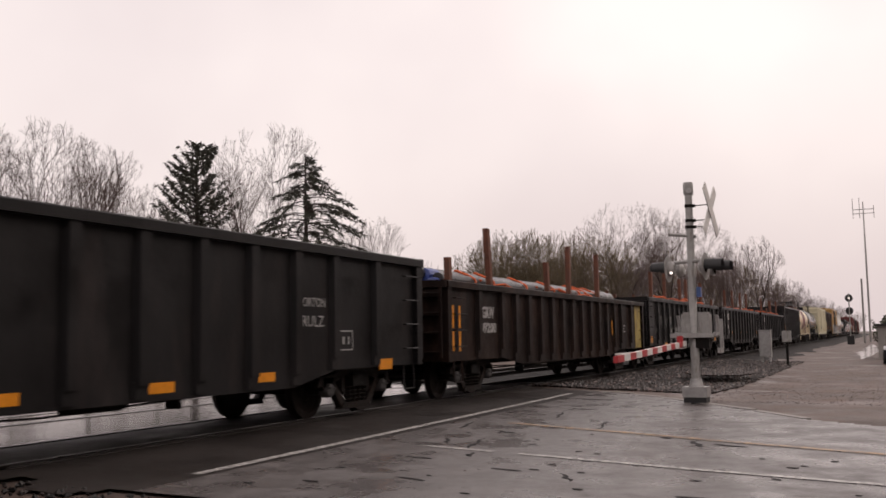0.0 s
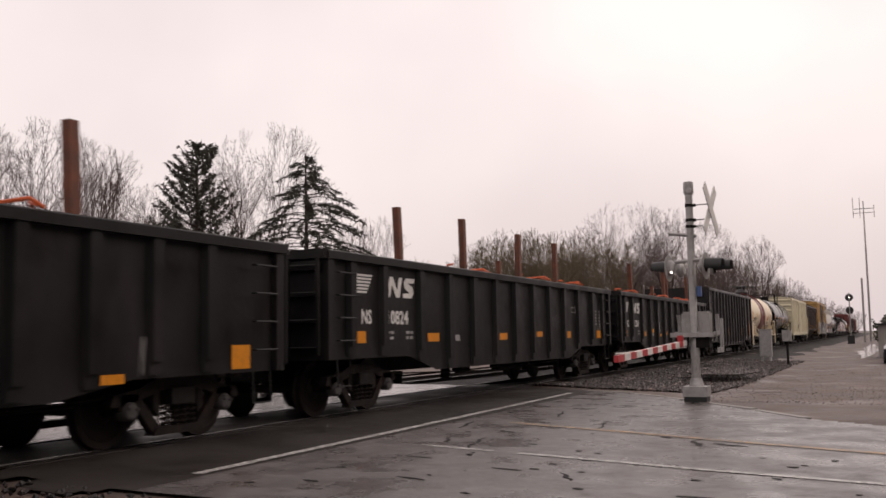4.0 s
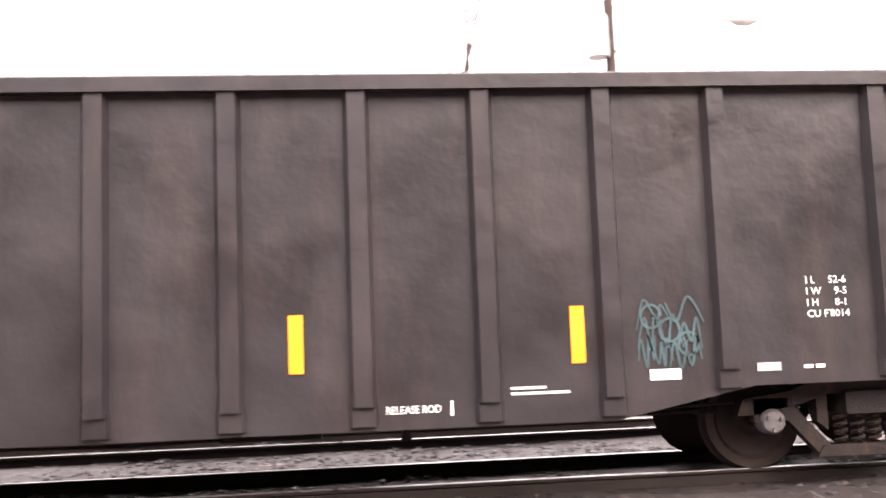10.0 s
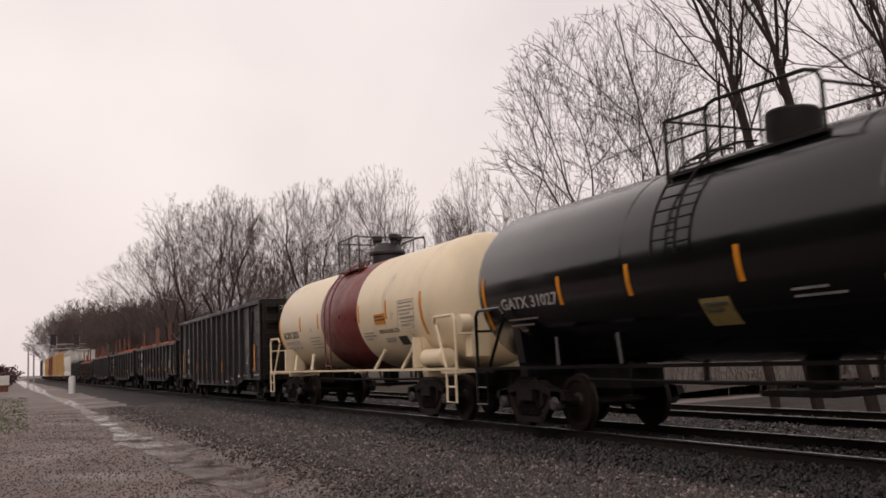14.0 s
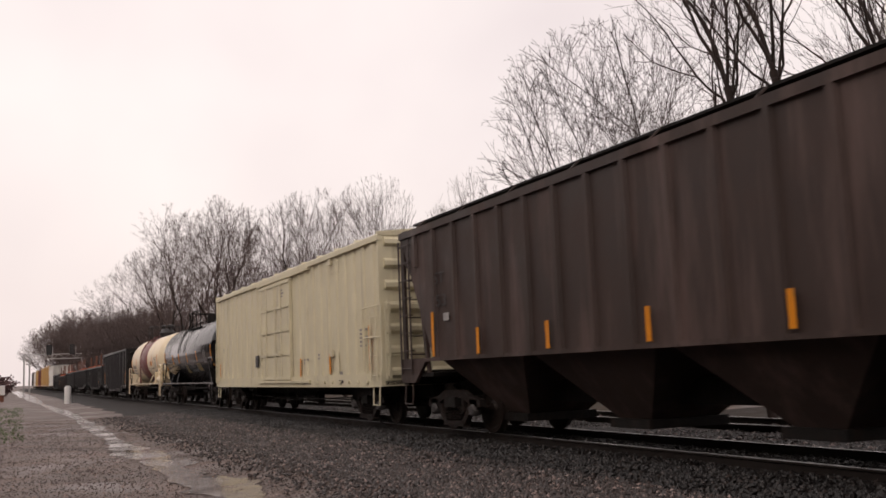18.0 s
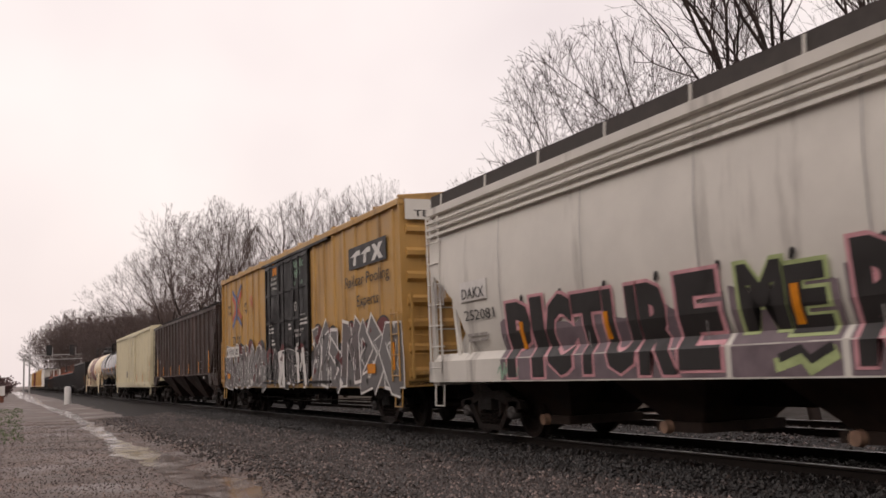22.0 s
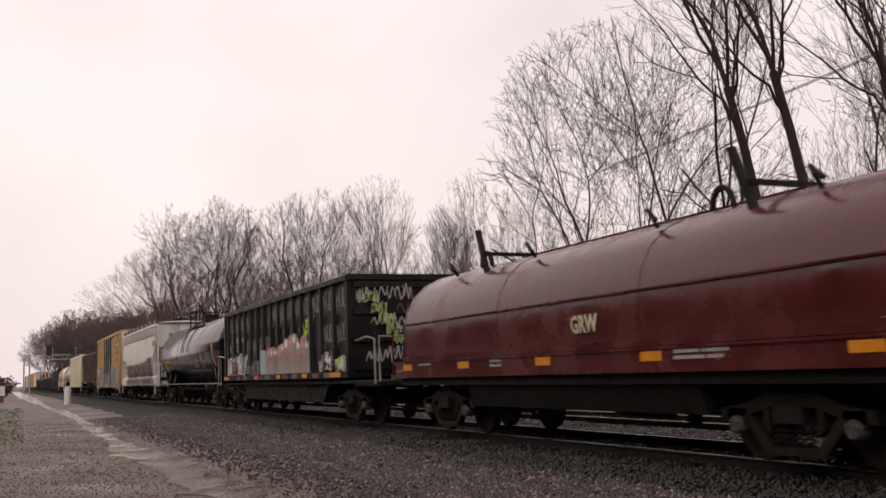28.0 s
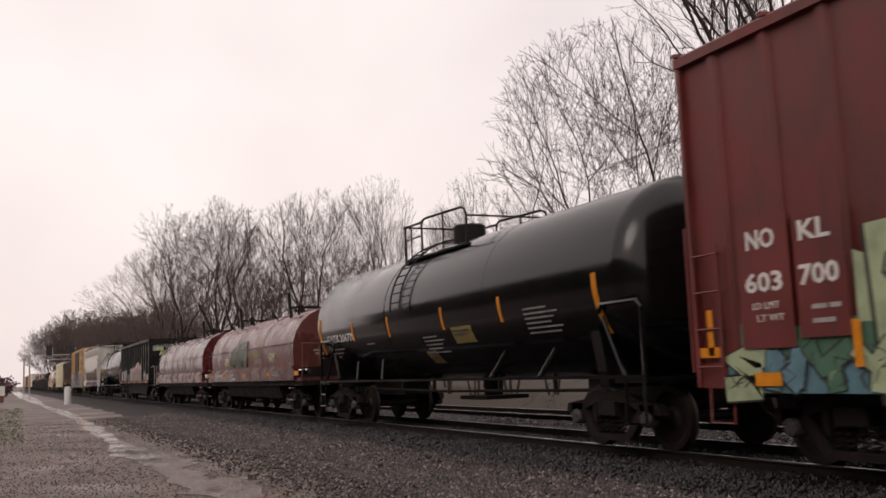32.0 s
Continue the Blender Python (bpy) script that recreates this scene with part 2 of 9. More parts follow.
M = dict(
    dirt=mat("wet_gravel_dirt", (0.108, 0.075, 0.062), 0.66, var=0.4, scale=1.1, bump=0.9, bump_scale=26, second=(0.075, 0.052, 0.044), wet=0.12, film_rough=0.3, soft=0.3),
    asphalt=mat("wet_asphalt", (0.115, 0.103, 0.101), 0.45, var=0.22, scale=4.0, bump=0.27, bump_scale=90, second=(0.1, 0.089, 0.087), wet=0.55, film_rough=0.22, soft=0.22),
    # brown asphalt, its colour taken darker to hold the train's shade
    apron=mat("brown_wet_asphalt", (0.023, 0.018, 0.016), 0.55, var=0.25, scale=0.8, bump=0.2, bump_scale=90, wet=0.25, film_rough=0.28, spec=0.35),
    wet_road=mat("streaming_wet_asphalt", (0.13, 0.117, 0.114), 0.35, var=0.15, scale=0.7, bump=0.0, bump_scale=60, wet=1.1, film_rough=0.14),
    patch=mat("dark_asphalt_patch", (0.018, 0.016, 0.016), 0.7, bump=0.4, bump_scale=60, spec=0.15),
    concrete=mat("damp_concrete", (0.26, 0.24, 0.225), 0.6, var=0.15, bump=0.2),
    ballast=mat("crushed_stone", (0.017, 0.0138, 0.013), 0.75, var=0.4, scale=5.0, bump=0.8, bump_scale=30, spec=0.2),
    tie=mat("creosoted_wood", (0.022, 0.017, 0.014), 0.8, var=0.35, scale=6, bump=0.4, bump_scale=50, spec=0.2),
    rail=mat("rusty_rail_steel", (0.013, 0.0095, 0.0082), 0.65, var=0.3, bump=0.2, spec=0.15),
    railhead=mat("polished_rail_head", (0.16, 0.155, 0.155), 0.35, metal=1.0, var=0.15, bump=0.03),
    white_line=mat("worn_white_road_paint", (0.5, 0.48, 0.465), 0.45, var=0.25, scale=8, grime=(0.12, 0.11, 0.105), amount=0.55, streak=1.0),
    yellow_line=mat("worn_yellow_road_paint", (0.40, 0.25, 0.13), 0.5, var=0.25, scale=5, grime=(0.16, 0.13, 0.115), amount=0.7, streak=1.0),
    walkway=mat("dull_grey_walkway_steel", (0.055, 0.048, 0.045), 0.7, var=0.3, scale=5, bump=0.1, spec=0.3),
    bay_rust=mat("rusty_hopper_steel", (0.045, 0.031, 0.026), 0.8, var=0.4, scale=4, bump=0.2, spec=0.2),
    cap_rust=mat("pale_rusty_cap", (0.34, 0.21, 0.15), 0.7, var=0.3, scale=9, bump=0.1),
    water=mat("milky_puddle_water", (0.155, 0.122, 0.109), 0.15, var=0.35, scale=2.0, bump=0.06, bump_scale=7, second=(0.1, 0.074, 0.062), rvar=0.1),
    grass=mat("spring_grass", (0.07, 0.11, 0.03), 0.8, var=0.5, scale=2, bump=0.5),
    soil=mat("leafy_soil", (0.045, 0.032, 0.024), 0.85, var=0.5, scale=1.5, bump=0.9, bump_scale=14, second=(0.034, 0.031, 0.018), spec=0.2),
    black=mat("weathered_black_paint", (0.0085, 0.0075, 0.008), 0.45, var=0.35, scale=1.2, bump=0.16, bump_scale=11, grime=(0.021, 0.0165, 0.016), amount=0.35, spec=0.2),
    black_gloss=mat("wet_black_tank_paint", (0.0045, 0.0043, 0.005), 0.17, var=0.3, scale=1.0, bump=0.05, bump_scale=5, grime=(0.014, 0.012, 0.012), amount=0.12, rvar=0.06, spec=0.4),
    grey_black=mat("faded_charcoal_paint", (0.0125, 0.0105, 0.0115), 0.42, var=0.3, scale=0.9, bump=0.85, bump_scale=2.4, grime=(0.024, 0.019, 0.0185), amount=0.4, spec=0.26),
    brown=mat("rusted_brown_paint", (0.0105, 0.0058, 0.0048), 0.5, var=0.45, scale=1.5, bump=0.35, bump_scale=5, grime=(0.034, 0.019, 0.0145), amount=0.42, second=(0.02, 0.0105, 0.0078), spec=0.13),
    hopper_brown=mat("oxide_brown_hopper_paint", (0.042, 0.0275, 0.0235), 0.55, var=0.25, scale=1.1, bump=0.12, bump_scale=12, grime=(0.095, 0.063, 0.056), amount=0.42, streak=0.12, spec=0.3),
    cream=mat("cream_tank_paint", (0.74, 0.62, 0.44), 0.4, var=0.08, scale=1.2, bump=0.06, bump_scale=10, grime=(0.4, 0.29, 0.18), amount=0.18, streak=0.15),
    cream_box=mat("ivory_boxcar_paint", (0.60, 0.545, 0.385), 0.5, var=0.08, scale=1.2, bump=0.08, bump_scale=12, grime=(0.36, 0.31, 0.21), amount=0.25, streak=0.15),
    maroon=mat("maroon_band_paint", (0.155, 0.022, 0.018), 0.4, var=0.2, bump=0.06, grime=(0.1, 0.02, 0.016), amount=0.3),
    red_box=mat("oxide_red_boxcar_paint", (0.13, 0.02, 0.017), 0.5, var=0.25, scale=1.2, bump=0.1, grime=(0.07, 0.02, 0.018), amount=0.4),
    coil_red=mat("faded_maroon_hood_paint", (0.115, 0.038, 0.033), 0.3, var=0.25, scale=1.0, bump=0.12, bump_scale=8, grime=(0.22, 0.09, 0.075), amount=0.35),
    coil_dark=mat("dark_red_hood_paint", (0.075, 0.013, 0.013), 0.24, var=0.3, scale=1.0, bump=0.12, bump_scale=8, grime=(0.1, 0.03, 0.027), amount=0.25),
    ttx=mat("mustard_yellow_boxcar_paint", (0.44, 0.255, 0.078), 0.5, var=0.12, scale=1.2, bump=0.08, grime=(0.2, 0.11, 0.045), amount=0.38, streak=0.12),
    grey_hopper=mat("light_grey_hopper_paint", (0.62, 0.595, 0.55), 0.5, var=0.08, scale=1.0, bump=0.06, grime=(0.24, 0.22, 0.2), amount=0.28, streak=0.12),
    steel=mat("grimy_cast_steel", (0.014, 0.0105, 0.0095), 0.65, metal=0.1, var=0.4, scale=6, bump=0.35, bump_scale=50, grime=(0.032, 0.016, 0.011), amount=0.34, spec=0.15),
    under=mat("dark_underframe", (0.008, 0.0068, 0.0062), 0.7, var=0.4, scale=5, bump=0.3, grime=(0.018, 0.012, 0.01), amount=0.4, spec=0.2),
    wheel=mat("rusty_wheel_steel", (0.019, 0.0125, 0.0105), 0.55, metal=0.2, var=0.35, scale=5, bump=0.2, spec=0.25),
    cap=mat("grey_bearing_cap", (0.06, 0.055, 0.055), 0.55, metal=0.2, var=0.3, scale=12),
    galv=mat("galvanised_steel", (0.36, 0.35, 0.345), 0.45, metal=0.5, var=0.2, scale=8, bump=0.06),
    alu=mat("silver_grey_paint", (0.30, 0.29, 0.28), 0.45, metal=0.2, var=0.2, scale=6, bump=0.06, grime=(0.16, 0.13, 0.11), amount=0.3),
    yellow=mat("yellow_reflective_tape", (0.62, 0.22, 0.012), 0.45, var=0.15, scale=9, bump=0.02, grime=(0.3, 0.15, 0.03), amount=0.2, spec=0.25),
    white=mat("white_stencil_paint", (0.62, 0.6, 0.58), 0.5, var=0.12, scale=6, bump=0.02),
    dull_white=mat("dulled_white_stencil", (0.30, 0.29, 0.285), 0.6, var=0.3, scale=6, bump=0.02),
    ink=mat("black_stencil_paint", (0.02, 0.018, 0.018), 0.5, var=0.2, bump=0.02),
    red=mat("red_sign_paint", (0.42, 0.035, 0.04), 0.4, var=0.15, bump=0.03),
    blue=mat("blue_graphic_paint", (0.05, 0.10, 0.26), 0.5, var=0.2, scale=5, bump=0.02),
    scarlet=mat("red_graphic_paint", (0.48, 0.055, 0.035), 0.5, var=0.2, scale=5, bump=0.02),
    pink=mat("pink_spray_paint", (0.55, 0.27, 0.30), 0.5, var=0.25, scale=4, bump=0.02),
    silver=mat("silver_spray_paint", (0.33, 0.32, 0.31), 0.4, metal=0.3, var=0.3, scale=3, bump=0.02),
    teal=mat("teal_spray_paint", (0.016, 0.042, 0.046), 0.5, var=0.4, scale=6, bump=0.02),
    mint=mat("mint_spray_paint", (0.22, 0.36, 0.26), 0.5, var=0.3, scale=4, bump=0.02),
    lime=mat("lime_spray_paint", (0.42, 0.55, 0.05), 0.5, var=0.3, scale=4, bump=0.02),
    pipe=mat("steel_pipe", (0.13, 0.125, 0.135), 0.35, metal=0.6, var=0.25, scale=6, bump=0.05),
    pipe_blue=mat("blue_plastic_cap", (0.045, 0.075, 0.26), 0.4, var=0.3, scale=4, bump=0.05),
    timber=mat("stained_timber_post", (0.135, 0.05, 0.03), 0.8, var=0.4, scale=5, bump=0.4, grime=(0.07, 0.036, 0.025), amount=0.35),
    pipe_dark=mat("dark_coated_pipe", (0.028, 0.026, 0.028), 0.35, var=0.3, scale=4, bump=0.05),
    strap=mat("orange_web_strap", (0.62, 0.10, 0.02), 0.55, var=0.2, scale=8, bump=0.05),
    bark=mat("grey_brown_bark", (0.036, 0.026, 0.023), 0.85, var=0.35, scale=4, bump=0.5, bump_scale=20, spec=0.2),
    twig=mat("twig_bark", (0.055, 0.038, 0.034), 0.8, var=0.3, scale=2, bump=0.1, spec=0.2),
    # twigs of distant trees and brush: rain haze is put into the pale colour
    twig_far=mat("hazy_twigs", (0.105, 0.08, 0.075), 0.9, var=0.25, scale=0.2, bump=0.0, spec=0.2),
    bud=mat("spring_buds", (0.30, 0.27, 0.09), 0.7, var=0.3, scale=2, bump=0.0),
    # green lightened a little to carry the haze before the evergreens
    needle=mat("dark_green_needles", (0.042, 0.042, 0.031), 0.75, var=0.5, scale=1.5, bump=0.1, spec=0.25),
    brick=mat("red_brick", (0.06, 0.021, 0.016), 0.75, var=0.3, scale=8, bump=0.3),
    shingle=mat("grey_roof_shingles", (0.022, 0.021, 0.023), 0.75, var=0.2, scale=6, bump=0.3),
    signal_black=mat("signal_black", (0.012, 0.012, 0.013), 0.45, var=0.2, bump=0.05),
    glass=mat("dark_lens_glass", (0.03, 0.012, 0.012), 0.08, var=0.1, bump=0.0),
    white_wall=mat("white_siding", (0.6, 0.59, 0.58), 0.6, var=0.1, bump=0.05),
    # reddish leaves, with distance haze lightening the base colour
    bush=mat("reddish_bush_leaves", (0.13, 0.075, 0.075), 0.7, var=0.4, scale=2, bump=0.0),
    leaf=mat("dull_green_leaves", (0.04, 0.043, 0.025), 0.7, var=0.4, scale=2, bump=0.0),
    leaf_litter=mat("wet_leaf_litter", (0.024, 0.017, 0.013), 0.8, var=0.45, scale=1.8, bump=0.6, bump_scale=16, second=(0.017, 0.015, 0.011), spec=0.15),
    tank_yellow=mat("yellow_tank_lettering", (0.36, 0.25, 0.03), 0.5, var=0.25, scale=9, bump=0.02),
    car_paint=mat("dark_car_paint", (0.015, 0.016, 0.02), 0.15, var=0.1, bump=0.0),
    lamp_on=glow("signal_lamp_light", (1.0, 0.9, 0.85), 3.0),
)
M["old_yellow"] = mat("flaking_yellow_paint", (0.40, 0.30, 0.09), 0.6, var=0.25, scale=4, bump=0.1, grime=(0.12, 0.07, 0.035), amount=0.4, streak=0.3)
M["chalk"] = mat("faint_grey_spray_paint", (0.13, 0.122, 0.122), 0.6, var=0.5, scale=4, bump=0.02)
M["dull_label"] = mat("dull_yellow_label", (0.26, 0.20, 0.07), 0.5, var=0.25, scale=9, bump=0.02)
M["spray_grey"] = mat("flat_grey_spray_paint", (0.135, 0.128, 0.128), 0.5, var=0.2, scale=2.5, bump=0.02)
M["dark_red"] = mat("dark_red_spray_paint", (0.12, 0.018, 0.02), 0.55, var=0.25, scale=3, bump=0.02)
M["mauve"] = mat("mauve_grey_spray_paint", (0.15, 0.115, 0.13), 0.55, var=0.3, scale=3, bump=0.02)
M["lime"] = mat("lime_green_spray_paint", (0.36, 0.43, 0.2), 0.5, var=0.25, scale=4, bump=0.02)
M["faded_letter"] = mat("faded_brown_letter", (0.085, 0.042, 0.032), 0.6, var=0.35, scale=9, bump=0.02)
M["mural_grey"] = mat("pale_grey_spray_paint", (0.30, 0.265, 0.255), 0.55, var=0.25, scale=1.2, bump=0.02, grime=(0.16, 0.12, 0.11), amount=0.35)
M["lime_tag"] = mat("yellow_green_spray_paint", (0.36, 0.5, 0.03), 0.5, var=0.2, scale=4, bump=0.02)
M["mural_dark"] = mat("dark_grey_spray_paint", (0.12, 0.1, 0.1), 0.55, var=0.25, scale=2, bump=0.02)
M["pink_line"] = mat("salmon_red_spray_paint", (0.42, 0.085, 0.075), 0.5, var=0.25, scale=4, bump=0.02)
M["pale_blue"] = mat("pale_blue_spray_paint", (0.30, 0.37, 0.40), 0.5, var=0.2, scale=3, bump=0.02)
M["mint_line"] = mat("dull_mint_spray_paint", (0.17, 0.24, 0.17), 0.5, var=0.3, scale=4, bump=0.02)
M["green"] = mat("dull_green_spray_paint", (0.052, 0.068, 0.046), 0.4, var=0.3, scale=3, bump=0.02)
M["pale_lime"] = mat("pale_lime_spray_paint", (0.30, 0.36, 0.22), 0.5, var=0.25, scale=3, bump=0.02)
M["spruce"] = mat("deep_green_spray_paint", (0.055, 0.13, 0.085), 0.5, var=0.25, scale=3, bump=0.02)
M["steel_blue"] = mat("steel_blue_spray_paint", (0.10, 0.20, 0.24), 0.5, var=0.3, scale=3, bump=0.02)


# ---- mesh helpers ----
class Shape:
    """Collects boxes, tubes and prisms into one mesh."""

    def __init__(self):
        self.v, self.f = [], []

    def add(self, verts, faces):
        n = len(self.v)
        self.v += [tuple(p) for p in verts]
        self.f += [tuple(i + n for i in f) for f in faces]
        return self

    def box(self, x0, x1, y0, y1, z0, z1):
        c = [(x, y, z) for x in (x0, x1) for y in (y0, y1) for z in (z0, z1)]
        return self.add(c, [(0, 1, 3, 2), (4, 6, 7, 5), (0, 4, 5, 1), (2, 3, 7, 6), (0, 2, 6, 4), (1, 5, 7, 3)])

    def prism(self, outline, a, b, axis="y"):
        """Extrudes an outline: (x, z) pairs along y, (y, z) pairs along x, or (x, y) pairs along z."""
        n = len(outline)
        put = {"y": lambda p, s: (p[0], s, p[1]), "x": lambda p, s: (s, p[0], p[1]), "z": lambda p, s: (p[0], p[1], s)}[axis]
        verts = [put(p, s) for s in (a, b) for p in outline]
        return self.add(verts, [tuple(range(n))[::-1], tuple(range(n, 2 * n))] + [(i, (i + 1) % n, n + (i + 1) % n, n + i) for i in range(n)])

    def tube(self, points, r, n=6, r1=None, ends=True):
        """A round bar along points; r1: the radius at its end."""
        pts = [Vector(p) for p in points]
        r1 = r if r1 is None else r1
        verts, k = [], len(pts)
        side = None
        for i, p in enumerate(pts):
            d = (pts[min(i + 1, k - 1)] - pts[max(i - 1, 0)]).normalized()
            if side is None:
                side = d.orthogonal().normalized()
            side = (side - d * side.dot(d)).normalized()
            up = d.cross(side)
            rr = r + (r1 - r) * i / (k - 1)
            verts += [p + side * (rr * math.cos(2 * math.pi * j / n)) + up * (rr * math.sin(2 * math.pi * j / n)) for j in range(n)]
        faces = [(i * n + j, i * n + (j + 1) % n, (i + 1) * n + (j + 1) % n, (i + 1) * n + j) for i in range(k - 1) for j in range(n)]
        if ends:
            faces += [tuple(range(n))[::-1], tuple(range((k - 1) * n, k * n))]
        return self.add(verts, faces)

    def lathe(self, profile, centre, axis="y", n=24):
        """Turns (distance along the axis, radius) pairs about an axis through centre."""
        verts, cx = [], Vector(centre)
        for s, r in profile:
            for j in range(n):
                a = 2 * math.pi * j / n
                c, d = r * math.cos(a), r * math.sin(a)
                verts.append(cx + Vector({"x": (s, c, d), "y": (c, s, -d), "z": (c, d, s)}[axis]))
        k = len(profile)
        faces = [(i * n + j, i * n + (j + 1) % n, (i + 1) * n + (j + 1) % n, (i + 1) * n + j) for i in range(k - 1) for j in range(n)]
        faces += [tuple(range(n))[::-1], tuple(range((k - 1) * n, k * n))]
        return self.add(verts, faces)

    def mesh(self, name, material=None, angle=35):
        me = bpy.data.meshes.new(name)
        me.from_pydata([tuple(p) for p in self.v], [], self.f)
        bm = bmesh.new()
        bm.from_mesh(me)
        bmesh.ops.recalc_face_normals(bm, faces=bm.faces)
        bm.to_mesh(me)
        bm.free()
        me.polygons.foreach_set("use_smooth", [True] * len(me.polygons))
        me.set_sharp_from_angle(angle=radians(angle))
        if material:
            me.materials.append(material)
        return me


def part(name, shape, material, parent, label="", at=None):
    me = shape.mesh(name, material) if isinstance(shape, Shape) else shape
    ob = new(name, me)
    ob.parent = parent
    if at:
        ob.location = at
    if label:
        ob["label"] = label
    return ob


def box_part(name, material, parent, *dims, label=""):
    return part(name, Shape().box(*dims), material, parent, label)


def thing(name, label, category, at=(0, 0, 0), group="", kind=""):
    ob = new(name)
    ob.location = at
    ob.empty_display_size = 0.3
    return tagged(ob, label, category, group, kind)


def single(name, shape, material, label, category, group="", kind=""):
    ob = new(name, shape.mesh(name, material) if isinstance(shape, Shape) else shape)
    return tagged(ob, label, category, group, kind)


def writing(text, size, material, parent, x, z, y=-1.62, wrap=None, name="lettering", label="", width=None, bold=0.0, face="side", fit=None, cuts=()):
    """Lettering that faces the camera's side at (x, z), its left lower corner. wrap: the surface, as a function from height to y. face "end": on the car's rear end at x."""
    cu = bpy.data.curves.new(name, "FONT")
    cu.body, cu.size, cu.offset, cu.resolution_u, cu.extrude = text, size, bold, 2, 0.0015
    tmp = bpy.data.objects.new(name, cu)
    me = bpy.data.meshes.new_from_object(tmp)
    bpy.data.objects.remove(tmp)
    bpy.data.curves.remove(cu)
    if not len(me.vertices):
        return None
    co = np.empty(len(me.vertices) * 3)
    me.vertices.foreach_get("co", co)
    co = co.reshape(-1, 3)
    if width:
        co[:, 0] *= width / max(0.01, co[:, 0].max())
    if fit:  # the letter fills a box (x0, x1, z0, z1) and is creased at the given heights
        x, z = fit[0], fit[2]
        lo, hi = co.min(axis=0), co.max(axis=0)
        co[:, 0] = (co[:, 0] - lo[0]) * (fit[1] - fit[0]) / (hi[0] - lo[0])
        co[:, 1] = (co[:, 1] - lo[1]) * (fit[3] - fit[2]) / (hi[1] - lo[1])
    if cuts:
        me.vertices.foreach_set("co", co.ravel())
        bm = bmesh.new()
        bm.from_mesh(me)
        for c in cuts:
            bmesh.ops.bisect_plane(bm, geom=bm.verts[:] + bm.edges[:] + bm.faces[:], plane_co=(0, c - z, 0), plane_no=(0, 1, 0))
        bm.to_mesh(me)
        bm.free()
        co = np.array([v.co[:] for v in me.vertices])
    res = np.empty_like(co)
    if face == "end":
        res[:, 0], res[:, 1], res[:, 2] = x + co[:, 2] + 0.003, y + co[:, 0], z + co[:, 1]
    else:
        res[:, 0], res[:, 1], res[:, 2] = x + co[:, 0], y - co[:, 2] - 0.003, z + co[:, 1]
        if wrap:
            res[:, 1] = [wrap(q) - 0.006 for q in res[:, 2]] - co[:, 2]
    me.vertices.foreach_set("co", res.ravel())
    me.materials.clear()
    me.materials.append(material)
    me.update()
    return part(name, me, None, parent, label)


def bars(parent, x, z, rows, material, y=-1.62, size=0.05, gap=0.045, wrap=None, name="stencil", seed=1):
    """Small writing that cannot be read: rows of plain bars, each row a list of widths."""
    s, rnd = Shape(), random.Random(seed)
    for i, widths in enumerate(rows):
        px = x
        for w in widths:
            z0 = z - i * (size + gap)
            yy = y
            if wrap:
                yy = min(wrap(z0), wrap(z0 + size)) - 0.002
            s.box(px, px + w, yy - 0.004, yy, z0, z0 + size)
            px += w + size * 0.9
    return tagged(part(name, s, material, parent), kind="stuff")


def plate(parent, x0, x1, z0, z1, material, y=-1.62, name="reflector", thick=0.006, wrap=None, label=""):
    if wrap:
        n = 8
        zs = [z0 + (z1 - z0) * i / n for i in range(n + 1)]
        ring = [(wrap(z), z) for z in zs]
        outline = [(a - 0.008, z) for a, z in ring] + [(a + 0.01, z) for a, z in ring[::-1]]
        return part(name, Shape().prism(outline, x0, x1, "x"), material, parent, label)
    return box_part(name, material, parent, x0, x1, y - thick, y, z0, z1, label=label)


def round_side(zc, rad):
    """The near side of a tank, as y for a height."""
    return lambda z: -math.sqrt(max(0.01, rad * rad - (z - zc) ** 2))


def ribbon(pts, width, y=-1.62, wrap=None, lift=0.005, shape=None, taper=False):
    """A flat brush stroke along (x, z) points."""
    s = shape or Shape()
    n = len(pts)
    left, right = [], []
    for i in range(n):
        a, b = pts[max(0, i - 1)], pts[min(n - 1, i + 1)]
        d = Vector((b[0] - a[0], b[1] - a[1]))
        d = d.normalized() if d.length > 1e-6 else Vector((1, 0))
        w = width / 2 * ((0.35 + 0.65 * math.sin(math.pi * (i + 0.5) / n)) if taper else 1)
        for side, e in ((left, 1), (right, -1)):
            q = (pts[i][0] - d.y * w * e, pts[i][1] + d.x * w * e)
            side.append((q[0], (wrap(q[1]) if wrap else y) - lift, q[1]))
    s.add(left + right, [(i, i + 1, n + i + 1, n + i) for i in range(n - 1)])
    return s


def curve_points(ctrl, per=6):
    """Smooth points through the control points."""
    out = []
    for i in range(len(ctrl) - 1):
        p0, p1, p2, p3 = (Vector(ctrl[max(0, min(len(ctrl) - 1, k))]) for k in (i - 1, i, i + 1, i + 2))
        for k in range(per):
            t = k / per
            out.append(tuple(0.5 * ((2 * p1) + (p2 - p0) * t + (2 * p0 - 5 * p1 + 4 * p2 - p3) * t * t + (3 * p1 - p0 - 3 * p2 + p3) * t ** 3)))
    out.append(tuple(ctrl[-1]))
    return out


def tag(parent, x0, x1, z0, z1, material, seed, width=0.05, y=-1.62, wrap=None, strokes=3, name="sprayed_tag", label=""):
    """A quick sprayed scrawl that spells nothing: looping strokes inside a box."""
    r, s = random.Random(seed), Shape()
    for k in range(strokes):
        a, b = x0 + (x1 - x0) * k / strokes, x0 + (x1 - x0) * (k + 1.15) / strokes
